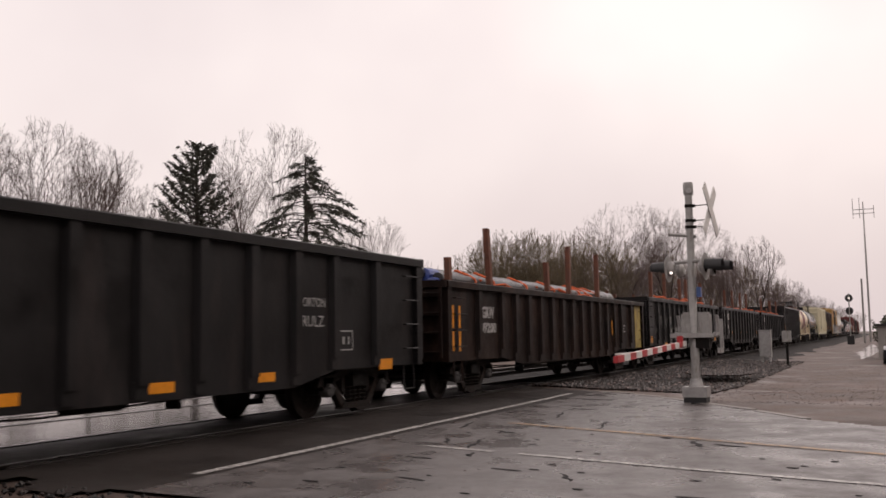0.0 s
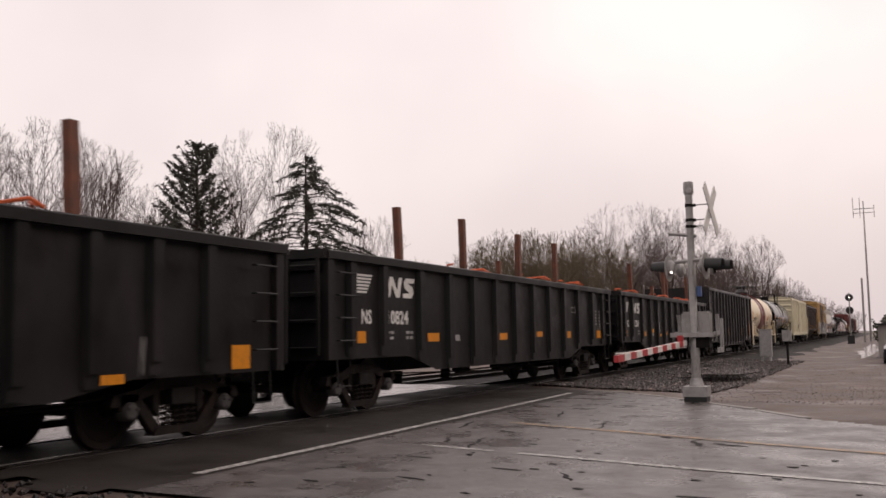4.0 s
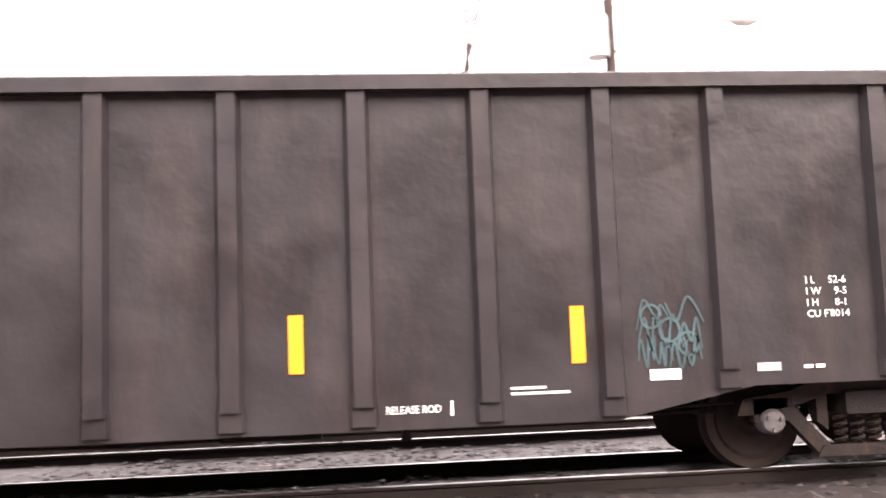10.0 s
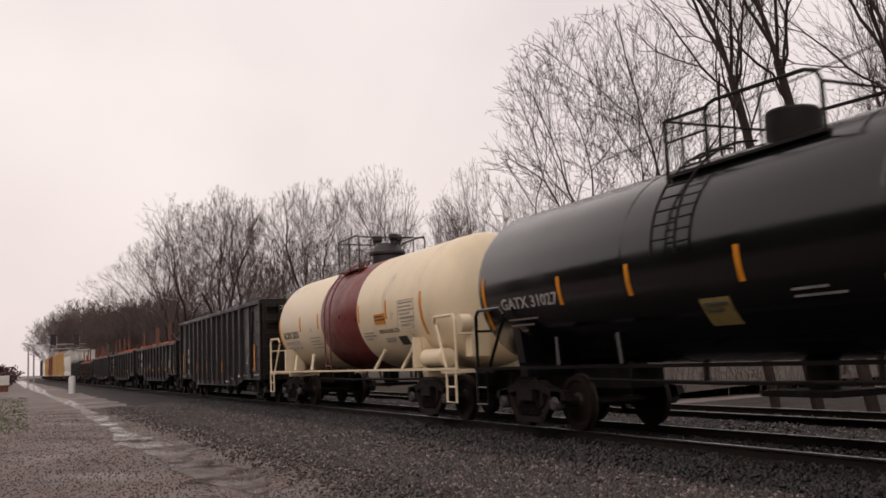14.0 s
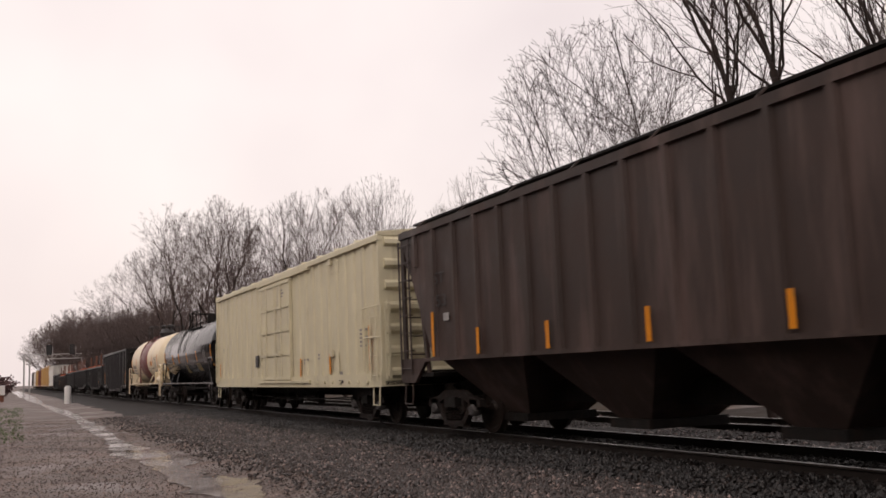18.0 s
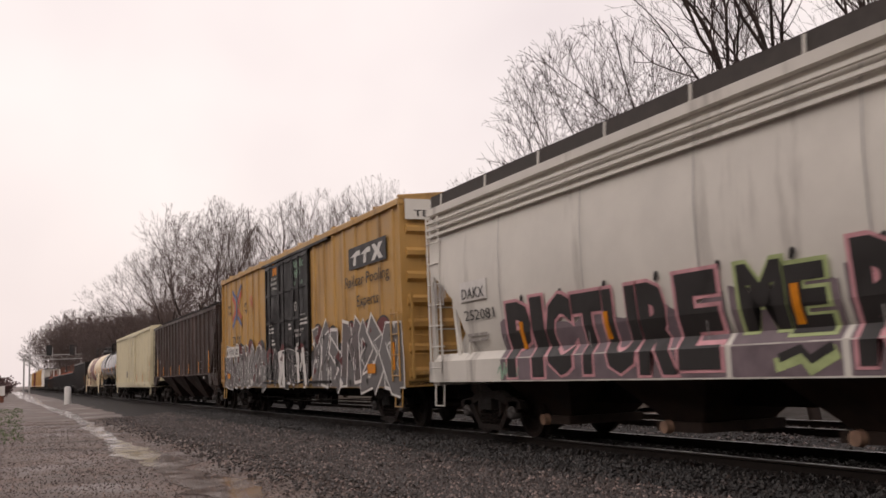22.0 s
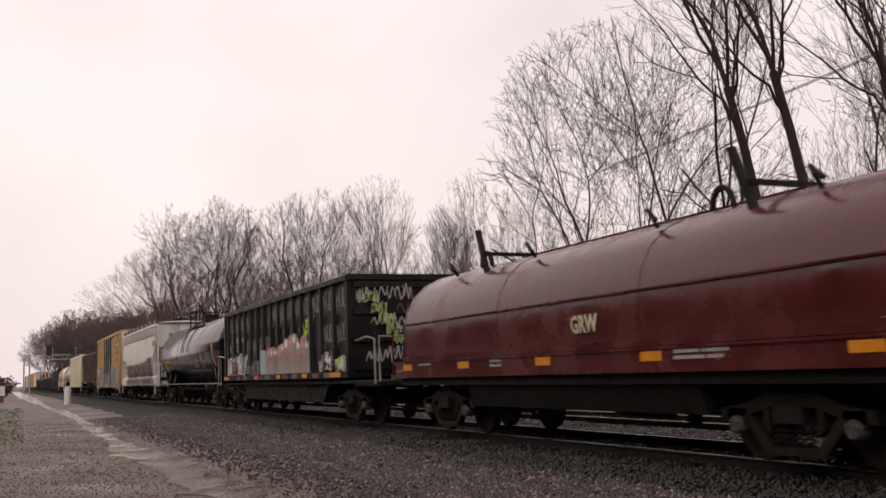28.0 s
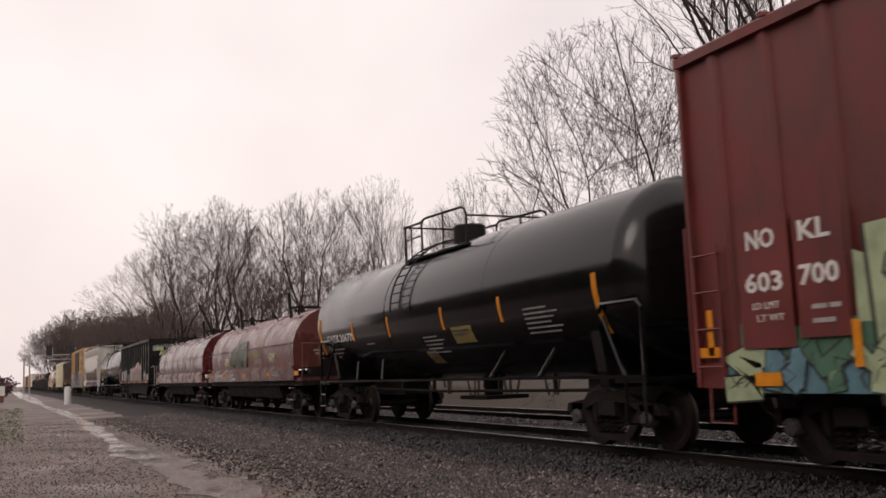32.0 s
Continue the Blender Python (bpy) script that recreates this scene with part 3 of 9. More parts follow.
        n = r.randint(4, 6)
        ctrl = [(a + (b - a) * (i + r.uniform(-0.3, 0.3)) / (n - 1), (z1 if (i + k) % 2 else z0) + (z1 - z0) * r.uniform(-0.05, 0.3) * (-1 if (i + k) % 2 else 1)) for i in range(n)]
        ribbon(curve_points(ctrl), width * r.uniform(0.7, 1.2), y, wrap, 0.005 + 0.001 * k, s, taper=True)
    return part(name, s, material, parent, label)


SCRIBBLE = ("0,.82 .05,.45 .06,0", "0,.86 .12,.5 .33,.1", ".24,.97 .17,.75 .2,.56 .34,.6", ".2,.5 .3,.42", ".42,1 .34,.66 .38,.36 .5,.28 .58,.5 .64,.95", ".64,.95 .6,.55 .66,.3 .8,.26")


def spiky(parent, x0, x1, z0, z1, material, seed, width=0.03, y=-1.62, wrap=None, ring=False):
    """A tall thin tag of slanting strokes, closed with a bow or a ring."""
    r, s = random.Random(seed), Shape()
    w, hz = x1 - x0, z1 - z0
    last = [".8,.26 .95,.45 .98,.8"] if not ring else []
    for k, t in enumerate(SCRIBBLE + tuple(last)):
        pts = [(x0 + w * (float(q.split(",")[0]) + r.uniform(-0.02, 0.02)), z0 + hz * (float(q.split(",")[1]) + r.uniform(-0.02, 0.02))) for q in t.split()]
        ribbon(curve_points(pts), width * r.uniform(0.8, 1.2), y, wrap, 0.005 + 0.0006 * k, s)
    if ring:
        ribbon([(x0 + w * (0.84 + 0.17 * math.cos(a * 0.46)), z0 + hz * (0.6 + 0.36 * math.sin(a * 0.46))) for a in range(15)], width, y, wrap, 0.009, s)
    else:
        ribbon(curve_points([(x0 + w * 0.5, z0 - hz * 0.12), (x0 + w * 0.62, z0 - hz * 0.16), (x0 + w * 0.52, z0 - hz * 0.28), (x0 + w * 0.66, z0 - hz * 0.27)]), width * 0.8, y, wrap, 0.005, s)
    return part("sprayed_tag", s, material, parent)


STROKES = (".1,0 .18,1|.18,1 .5,.45 .82,1|.82,1 .92,0", ".12,0 .12,1|.12,.95 .85,.05|.85,0 .85,1", ".2,0 .1,.5 .3,1 .75,.95 .9,.5 .7,.02 .2,0", ".15,0 .15,1|.9,1 .2,.5|.35,.55 .95,0", ".9,.9 .2,.95 .15,.05 .9,.08|.2,.5 .75,.55",
           ".05,0 .45,1 .6,1 .95,0|.22,.35 .8,.35", ".1,1 .45,.5 .9,1|.48,.55 .4,0", ".15,0 .15,.95 .8,.95 .8,.55 .2,.5|.4,.5 .95,0", ".9,.85 .5,1 .15,.8 .8,.35 .6,.02 .1,.12")


def piece(parent, x0, x1, z0, z1, seed, fills, outline, cloud=None, y=-1.62, wrap=None, step=0.55, line=0.045, shade="ink", ground=True):
    """A large sprayed mural that spells nothing: clouds of colour, interlocked letter shapes of thick strokes with pale edges, and thin inner strokes."""
    r = random.Random(seed)
    yy = lambda z: (wrap(z) if wrap else y)
    hz = z1 - z0

    def slab(pts, material, lift, name):
        return part(name, Shape().add([(x, yy(z) - lift, z) for x, z in pts], [tuple(range(len(pts)))]), material, parent)

    if cloud:
        n = max(2, int((x1 - x0) / 1.3))
        for i in range(n):
            cx, rx, rz = x0 + (x1 - x0) * (i + r.uniform(0.25, 0.75)) / n, r.uniform(0.3, 0.5), hz * r.uniform(0.22, 0.34)
            cz = z1 - rz * r.uniform(0.75, 1.1)
            for k, (m, f) in enumerate(((M[shade], 1.12), (cloud, 1.0))):
                slab([(min(x1, max(x0, cx + (0.3 if k == 0 and i % 2 else 0) + f * rx * math.cos(a * 0.314))), max(z0, cz + f * rz * math.sin(a * 0.314))) for a in range(20)], m, 0.002 + 0.0007 * i + 0.0003 * k, "sprayed_cloud")
    count = max(1, round((x1 - x0) / step))
    for k in range(count * 3 if ground else 0):
        px, pz, big = r.uniform(x0 + 0.15, x1 - 0.15), z0 + hz * r.uniform(0.05, 0.9), r.uniform(0.08, 0.22)
        a = r.uniform(0, 6.28)
        slab([(min(x1, max(x0, px + big * f * math.cos(a + q))), min(z1, max(z0, pz + big * f * math.sin(a + q)))) for q, f in ((0, 1.2), (2.0, 0.7), (3.4, 0.5), (4.4, 0.9))], (M[shade], cloud or outline, outline, fills[-1])[k % 4], 0.0262 + 0.0001 * (k % 8), "sprayed_shard")
    if ground:
        for i, m in enumerate((M[shade], fills[0])):
            n = count * 3
            tops = [z0 + hz * (0.62 - 0.14 * i + 0.1 * math.sin(k * 1.7 + seed) + r.uniform(-0.06, 0.06)) for k in range(n + 1)]
            slab([(x0, z0), (x1, z0)] + [(x1 - (x1 - x0) * k / n, tops[k]) for k in range(n + 1)], m, 0.0065 + 0.0015 * i, "sprayed_ground")
    for k in range(count):
        xa, w = x0 + (x1 - x0) * k / count, (x1 - x0) / count * r.uniform(1.1, 1.6)
        low, tall, lean, tip = z0 + hz * r.uniform(0.0, 0.08), hz * r.uniform(0.6, 0.98), r.uniform(-0.45, 0.5), r.uniform(-0.2, 0.2)
        mirror = r.random() < 0.4
        put = lambda a, b: (min(x1, max(x0, xa + w * ((1 - a) if mirror else a) + lean * hz * 0.4 * (b - 0.5))), min(z1, max(z0, low + tall * (b + tip * (a - 0.5)))))
        strokes = [[put(float(q.split(",")[0]) + r.uniform(-0.14, 0.14), float(q.split(",")[1]) + r.uniform(-0.1, 0.1)) for q in t.split()] for t in STROKES[r.randrange(len(STROKES))].split("|")]
        thick = w * r.uniform(0.26, 0.4)
        lift = 0.010 + 0.004 * (k % 4)
        edge, body = Shape(), Shape()
        for j, t in enumerate(strokes):
            long = [(t[0][0] * 1.06 - t[1][0] * 0.06, t[0][1] * 1.06 - t[1][1] * 0.06)] + t[1:]
            ribbon(long, thick + 2 * line, y, wrap, lift + 0.0002 * j, edge)
            ribbon(t, thick, y, wrap, lift + 0.0016 + 0.0002 * j, body)
        part("sprayed_outline", edge, outline, parent)
        part("sprayed_letter", body, fills[k % len(fills)], parent)
        for _ in range(5):
            a, b = r.uniform(0.1, 0.7), r.uniform(0.05, 0.6)
            part("sprayed_stroke", ribbon([put(a, b), put(a + r.uniform(-0.1, 0.3), b + r.uniform(0.1, 0.3)), put(a + r.uniform(-0.15, 0.25), b + 0.35)], line * r.uniform(0.5, 1.2), y, wrap, lift + 0.003, taper=True), outline if r.random() < 0.5 else M[shade] if r.random() < 0.6 else fills[(k + 1) % len(fills)], parent)


def frame_box(parent, x0, x1, z0, z1, material, y=-1.62, w=0.02, name="stencil_box"):
    s = Shape()
    for a in ((x0, x1, z0, z0 + w), (x0, x1, z1 - w, z1), (x0, x0 + w, z0, z1), (x1 - w, x1, z0, z1)):
        s.box(a[0], a[1], y - 0.004, y, a[2], a[3])
    return part(name, s, material, parent)


# ---- running gear ----
WHEEL_R = 0.457
WHEELS = {-1: [], 1: []}
GEAR = {}


def gear_meshes():
    """The meshes that all trucks share."""
    for y in (-1.20, 1.06):
        s = Shape()
        s.prism([(-1.20, 0.52), (-1.15, 0.66), (-0.70, 0.72), (-0.40, 0.84), (0.40, 0.84), (0.70, 0.72), (1.15, 0.66), (1.20, 0.52), (1.02, 0.52), (0.62, 0.60), (0.36, 0.68), (-0.36, 0.68), (-0.62, 0.60), (-1.02, 0.52)], y, y + 0.14)
        for e in (-1, 1):
            s.prism([(e * 0.72, 0.64), (e * 0.86, 0.60), (e * 0.46, 0.16), (e * 0.32, 0.20)], y + 0.01, y + 0.13)
            s.prism([(e * 0.36, 0.70), (e * 0.46, 0.70), (e * 0.46, 0.44), (e * 0.36, 0.36)], y + 0.01, y + 0.13)
            s.box(e * 0.89 - 0.16, e * 0.89 + 0.16, y, y + 0.14, 0.46, 0.66)
        s.prism([(-0.48, 0.13), (0.48, 0.13), (0.42, 0.23), (-0.42, 0.23)], y - 0.01, y + 0.15)
        GEAR["sideframe", y > 0] = s.mesh("side_frame", M["steel"])
    GEAR["bolster"] = Shape().box(-0.22, 0.22, -1.27, 1.27, 0.50, 0.70).box(-0.3, 0.3, -0.35, 0.35, 0.66, 0.78).mesh("bolster", M["under"])
    c = Shape()
    for y in (-1.13,):
        for x in (-0.24, -0.08, 0.08, 0.24):
            pts = [(x + 0.055 * math.cos(a * 1.05), y - 0.04 + 0.055 * math.sin(a * 1.05), 0.23 + 0.27 * a / 24) for a in range(25)]
            c.tube(pts, 0.016, 4)
    GEAR["springs"] = c.mesh("springs", M["steel"])
    w = Shape()
    for e in (-1, 1):
        w.lathe([(e * 0.66, 0.30), (e * 0.66, 0.43), (e * 0.685, 0.49), (e * 0.71, 0.462), (e * 0.80, 0.455), (e * 0.80, 0.38), (e * 0.765, 0.34), (e * 0.755, 0.17), (e * 0.80, 0.12), (e * 0.80, 0.08)], (0, 0, 0), "y", 28)
    w.lathe([(-1.1, 0.075), (1.1, 0.075)], (0, 0, 0), "y", 10)
    GEAR["wheelset"] = w.mesh("wheelset", M["wheel"])
    for e in (-1, 1):
        b = Shape()
        b.lathe([(e * 1.08, 0.115), (e * 1.22, 0.115), (e * 1.25, 0.095), (e * 1.255, 0.05)], (0, 0, 0), "y", 16)
        for k in range(3):
            a = k * 2.0944 + 0.4
            b.lathe([(e * 1.25, 0.02), (e * 1.28, 0.02)], (0.07 * math.cos(a), 0, 0.07 * math.sin(a)), "y", 6)
        GEAR["cap", e > 0] = b.mesh("bearing_cap", M["cap"])


gear_meshes()


def truck(car, x):
    """A two-axle truck at x on its car: frame, bolster, springs and two wheelsets."""
    tr = new("truck", GEAR["bolster"])
    tr.parent, tr.location = car, (x, 0, 0)
    for key, name in ((("sideframe", False), "side_frame"), (("sideframe", True), "side_frame"), ("springs", "spring_nest")):
        o = new(name, GEAR[key])
        o.parent = tr
    for e in (-1, 1):
        o = new("wheelset", GEAR["wheelset"])
        o.parent, o.location = tr, (e * 0.889, 0, WHEEL_R)
        WHEELS[e].append(o)
        for far in (False, True):
            k = new("bearing_cap", GEAR["cap", far])
            k.parent, k.location = tr, (e * 0.889, 0, WHEEL_R)
    return tr


def couplers(car, half):
    for e in (-1, 1):
        s = Shape().box(min(e * half, e * (half + 0.32)), max(e * half, e * (half + 0.32)), -0.09, 0.09, 0.76, 0.94)
        s.prism([(e * (half + 0.3), -0.17), (e * (half + 0.52), -0.17), (e * (half + 0.60), -0.06), (e * (half + 0.60), 0.15), (e * (half + 0.3), 0.15)], 0.72, 0.99, "z")
        s.tube([(e * half, 0.35, 0.75), (e * (half + 0.2), 0.36, 0.5), (e * (half + 0.45), 0.3, 0.42), (e * (half + 0.6), 0.28, 0.5)], 0.025, 5)
        part("coupler", s, M["steel"], car)


def ladder(car, x0, x1, z0, z1, rungs, material, y=-1.66, face="side", rails=True, r=0.014, name="ladder"):
    """Rungs with two stiles on a car's side (x0 to x1) or, face "end", across its end at x0 (y from y to x1)."""
    whole = Shape()
    for i in range(rungs):
        z = z0 + (z1 - z0) * i / max(1, rungs - 1)
        s = whole if rails else Shape()
        if face == "side":
            s.tube([(x0, y + 0.07, z), (x0, y, z), (x1, y, z), (x1, y + 0.07, z)], r, 5)
        else:
            s.tube([(x0, y, z), (x0, x1, z)], r, 5)
        if not rails:
            part("grab_iron", s, material, car)
    if not rails:
        return None
    for q in ((x0, x1) if face == "side" else (y, x1)):
        if face == "side":
            whole.box(q - 0.03, q + 0.03, y, y + 0.02, z0 - 0.12, z1 + 0.12)
        else:
            whole.box(x0 - 0.02, x0 + 0.02, q - 0.03, q + 0.03, z0 - 0.12, z1 + 0.12)
    return part(name, whole, material, car)


def stirrup(car, x, z, material):
    return part("sill_step", Shape().tube([(x - 0.2, -1.56, z), (x - 0.2, -1.58, z - 0.42), (x + 0.2, -1.58, z - 0.42), (x + 0.2, -1.56, z)], 0.018, 5), material, car)


def brake_rigging(car, half, z=0.55):
    s = Shape()
    s.tube([(-half + 3.0, -0.9, z), (half - 3.0, -0.9, z)], 0.02, 5)
    s.tube([(-half + 2.2, -1.1, z + 0.1), (0, -1.15, z - 0.06), (half - 2.2, -1.1, z + 0.1)], 0.014, 5)
    s.lathe([(-0.45, 0.16), (0.45, 0.16)], (1.2, -0.7, z + 0.05), "x", 12)
    s.lathe([(-0.3, 0.12), (0.2, 0.12)], (-1.4, -0.75, z + 0.05), "x", 10)
    for x in (-2.6, 2.4, -half + 3.6):
        s.box(x - 0.04, x + 0.04, -1.0, -0.8, z - 0.14, z + 0.1)
    part("brake_rigging", s, M["under"], car)


def centre_sill(car, half, z0=0.62, z1=1.0):
    part("centre_sill", Shape().box(-half, half, -0.33, 0.33, z0, z1), M["under"], car)


# ---- freight cars ----
TRAIN = []  # (car, its centre on the track at 10 s)


def start_car(name, label, x0, x1, category):
    car = thing(name, label, category, ((x0 + x1) / 2, TRACK, 0), group="cars of the freight train")
    TRAIN.append((car, (x0 + x1) / 2))
    return car, (x1 - x0) / 2


def gondola(label, x0, x1, top, low, high, posts, paint, truck_in=1.75, taper=1.2, chord=0.14, post_w=0.17, ladders=True, post_paint=None, name="gondola_car", recess=False):
    """An open gondola: side sheets with outside posts, top chords, ends, floor. low, high: the side's lower edge between and over the trucks."""
    car, h = start_car(name, label, x0, x1, "freight car")
    a = h - truck_in - 1.75
    edge = [(-h, high), (-a - taper * 0.5, high), (-a + taper * 0.5, low), (a - taper * 0.5, low), (a + taper * 0.5, high), (h, high)]
    for y, nm in ((-1.51, "side_wall"), (1.49, "side_wall")):
        part(nm, Shape().prism(edge + [(h, top - 0.02), (-h, top - 0.02)], y, y + 0.02), paint, car)
    for y0, y1 in ((-1.63, -1.47), (1.47, 1.63)):
        part("top_chord", Shape().prism([(y0, top - chord), (y1, top - chord), (y1, top - 0.02), (y1 - 0.02, top), (y0 + 0.02, top), (y0, top - 0.02)], -h - 0.03, h + 0.03, "x"), paint, car)

    def lower(x):
        return float(np.interp(x, [p[0] for p in edge], [p[1] for p in edge]))

    inner = posts
    for y0, y1, out in ((-1.50, -1.60, -1), (1.50, 1.60, 1)):
        for x in inner:
            z = lower(x) + 0.04
            w = post_w / 2
            s = Shape().prism([(x - w - 0.04, y0), (x - w, y1), (x + w, y1), (x + w + 0.04, y0)], z + 0.16, top - chord, "z")
            s.prism([(x - w - 0.05, y0), (x - w - 0.02, y0 + out * 0.06), (x + w + 0.02, y0 + out * 0.06), (x + w + 0.05, y0)], z, z + 0.2, "z")
            part("side_post", s, post_paint or paint, car)
        for e in (-1, 1):
            x = e * (h - 0.09)
            part("corner_post", Shape().box(x - 0.09, x + 0.09, min(y0, y1), max(y0, y1), high, top - chord), paint, car)
    for e in (-1, 1):
        s = Shape().box(min(e * h, e * (h - 0.03)), max(e * h, e * (h - 0.03)), -1.5, 1.5, high, top)
        part("end_wall", s, M["under"] if recess else paint, car)
        if recess:
            part("end_sheet", Shape().prism([(e * h, high), (e * (h + 0.13), high), (e * (h + 0.13), top - chord), (e * h, top - chord)], -0.8, 0.8), paint, car)
            for y0, y1 in ((-1.5, -1.36), (-0.92, -0.8), (0.8, 0.92), (1.36, 1.5)):
                part("end_stile", Shape().box(min(e * h, e * (h + 0.12)), max(e * h, e * (h + 0.12)), y0, y1, high, top - chord), paint, car)
            for i in range(6):
                z = high + (top - chord - high) * i / 5
                for y0 in (-1.36, 0.92):
                    part("end_shelf", Shape().box(min(e * h, e * (h + 0.11)), max(e * h, e * (h + 0.11)), y0, y0 + 0.44, z - 0.14 * (i > 0), z + 0.14 * (i < 5)), paint, car)
        for i in range(0 if recess else 4):
            z = high + 0.25 + (top - high - 0.5) * i / 3
            part("end_rib", Shape().prism([(-1.45, z - 0.07), (1.45, z - 0.07), (1.45, z + 0.07), (-1.45, z + 0.07)], e * h, e * (h + 0.10), "x"), paint, car)
        part("end_chord", Shape().box(min(e * h, e * (h + 0.12)), max(e * h, e * (h + 0.12)), -1.6, 1.6, top - chord, top + 0.003), paint, car)
    part("floor", Shape().box(-h, h, -1.49, 1.49, 1.0, 1.06), M["under"], car)
    centre_sill(car, h - 0.1)
    brake_rigging(car, h)
    couplers(car, h)
    if ladders:
        for e in (-1, 1):
            xa, xb = sorted((e * (h - 0.25), e * (h - 0.75)))
            ladder(car, xa, xb, high + 0.3, top - 0.35, 4 if top < 3 else 6, paint, rails=False)
            ladder(car, e * (h + 0.16), -0.95, high + 0.2, top - 0.25, 4 if top < 3 else 6, paint, y=-1.5, face="end")
            stirrup(car, e * (h - 0.5), high, paint)
    part("brake_wheel", Shape().lathe([(0, 0.26), (0.03, 0.28), (0.05, 0.26)], (-h - 0.22, 0.5, min(top - 0.4, 2.4)), "x", 16), paint, car)
    for e in (-1, 1):
        truck(car, e * (h - truck_in))
    return car


def posts_load(car, h, top, spots, pipes=False, straps=()):
    """Timber posts standing inside a gondola, with straps and, if asked, a load of pipe. Spots: (x, height over the side, lean, far side)."""
    base = car.location
    for x, up, lean, far in spots:
        x += 0.38
        p = thing("timber_stake", "rust-brown upright timber stake standing in a gondola car", "stake", group="stakes along the gondolas")
        y = 1.2 if far else -1.36
        part("post", Shape().prism([(x - 0.07, 1.1), (x + 0.07, 1.1), (x + 0.07 + lean * up, top + up), (x - 0.07 + lean * up, top + up)], y - 0.06, y + 0.06), M["timber"], p)
        p.location = base
        TRAIN.append((p, base.x))
    if pipes:
        n = 0
        for z, ys in ((top - 0.30, (-1.2, -0.9, -0.6, -0.3, 0, 0.3, 0.6, 0.9, 1.2)), (top - 0.04, (-1.1, -0.8, -0.5, -0.2, 0.1, 0.4, 0.7, 1.0)), (top + 0.16, (-0.9, -0.6, -0.2, 0.2, 0.6))):
            for y in ys:
                n += 1
                xa, xb = -h + 0.35 + 0.4 * ((n * 7) % 5) / 5, h - 1.6 - 0.8 * ((n * 3) % 4) / 4
                p = thing("steel_pipe", "grey steel pipe with blue end cap in a gondola", "pipe", group="pipes in the gondolas")
                part("tube", Shape().lathe([(xa, 0.12), (xb, 0.12)], (0, y, z), "x", 10), M["pipe"], p)
                part("end_cap", Shape().lathe([(xa - 0.06, 0.115), (xa - 0.05, 0.135), (xa + 0.45, 0.135), (xa + 0.46, 0.12)], (0, y, z), "x", 10), M["pipe_blue"], p, "blue plastic end cap")
                p.location = base
                TRAIN.append((p, base.x))
        for y, z, xa, xb in ((-1.14, top + 0.07, -h + 0.5, h - 2.9), (-0.80, top + 0.19, -h + 0.3, h - 2.5)):
            p = thing("steel_pipe", "long dark steel pipe with a pale end band", "pipe", group="pipes in the gondolas")
            part("tube", Shape().lathe([(xa, 0.13), (xb, 0.13)], (0, y, z), "x", 14), M["pipe_dark"], p)
            for x in (xb - 0.12, xb - 0.75):
                part("end_band", Shape().lathe([(x, 0.131), (x + 0.01, 0.136), (x + 0.13, 0.136), (x + 0.14, 0.131)], (0, y, z), "x", 14), M["dull_white"], p, "pale band round the pipe")
            p.location = base
            TRAIN.append((p, base.x))
        for x in (-6.3, -5.2, -3.0, -0.8, 1.6, 2.3, 3.4):
            p = thing("orange_strap", "orange webbing strap looped over the pipes", "strap", group="straps over the loads")
            part("webbing", Shape().tube([(x - 0.05, -1.34, top - 0.02), (x - 0.03, -1.30, top + 0.12), (x, -1.12, top + 0.22), (x + 0.05, -0.80, top + 0.35), (x + 0.1, -0.55, top + 0.2)], 0.028, 5), M["strap"], p)
            p.location = base
            TRAIN.append((p, base.x))
    for x0, x1, sag in straps:
        p = thing("orange_strap", "orange webbing strap hanging between stakes over the load", "strap", group="straps over the loads")
        pts = [(x0 + (x1 - x0) * i / 8, -1.3 + 0.3 * math.sin(i), top + 0.12 - sag * math.sin(math.pi * i / 8) + 0.05 * math.sin(i * 2.1)) for i in range(9)]
        part("webbing", Shape().tube(pts, 0.024, 5), M["strap"], p)
        p.location = base
        TRAIN.append((p, base.x))


def tank_top(car, zt, dome, w, rail_right, mid, band, paint, rails):
    """Manway, valves and the railed platform round them."""
    part("manway", Shape().lathe([(-0.05, 0.42), (0.18, 0.42), (0.2, 0.5), (0.26, 0.5), (0.30, 0.45), (0.5, 0.30), (0.52, 0.1)], (dome, 0, zt), "z", 20), M["under"] if not band else M["ink"], car)
    for k, (dx, dy) in enumerate(((0.25, 0.1), (-0.2, -0.2), (0.05, 0.28))):
        part("valve", Shape().lathe([(0.2, 0.10), (0.55, 0.10), (0.6, 0.14), (0.72, 0.14), (0.76, 0.06)], (dome + dx, dy, zt), "z", 10), M["ink"], car)
    part("platform", Shape().box(dome - w, dome + rail_right, -0.95, -0.45, zt - 0.22, zt - 0.18).box(dome - w, dome + rail_right, 0.45, 0.95, zt - 0.22, zt - 0.18).box(dome - w, dome - w + 0.4, -0.95, 0.95, zt - 0.22, zt - 0.18), mid, car)
    zr = zt + 0.68
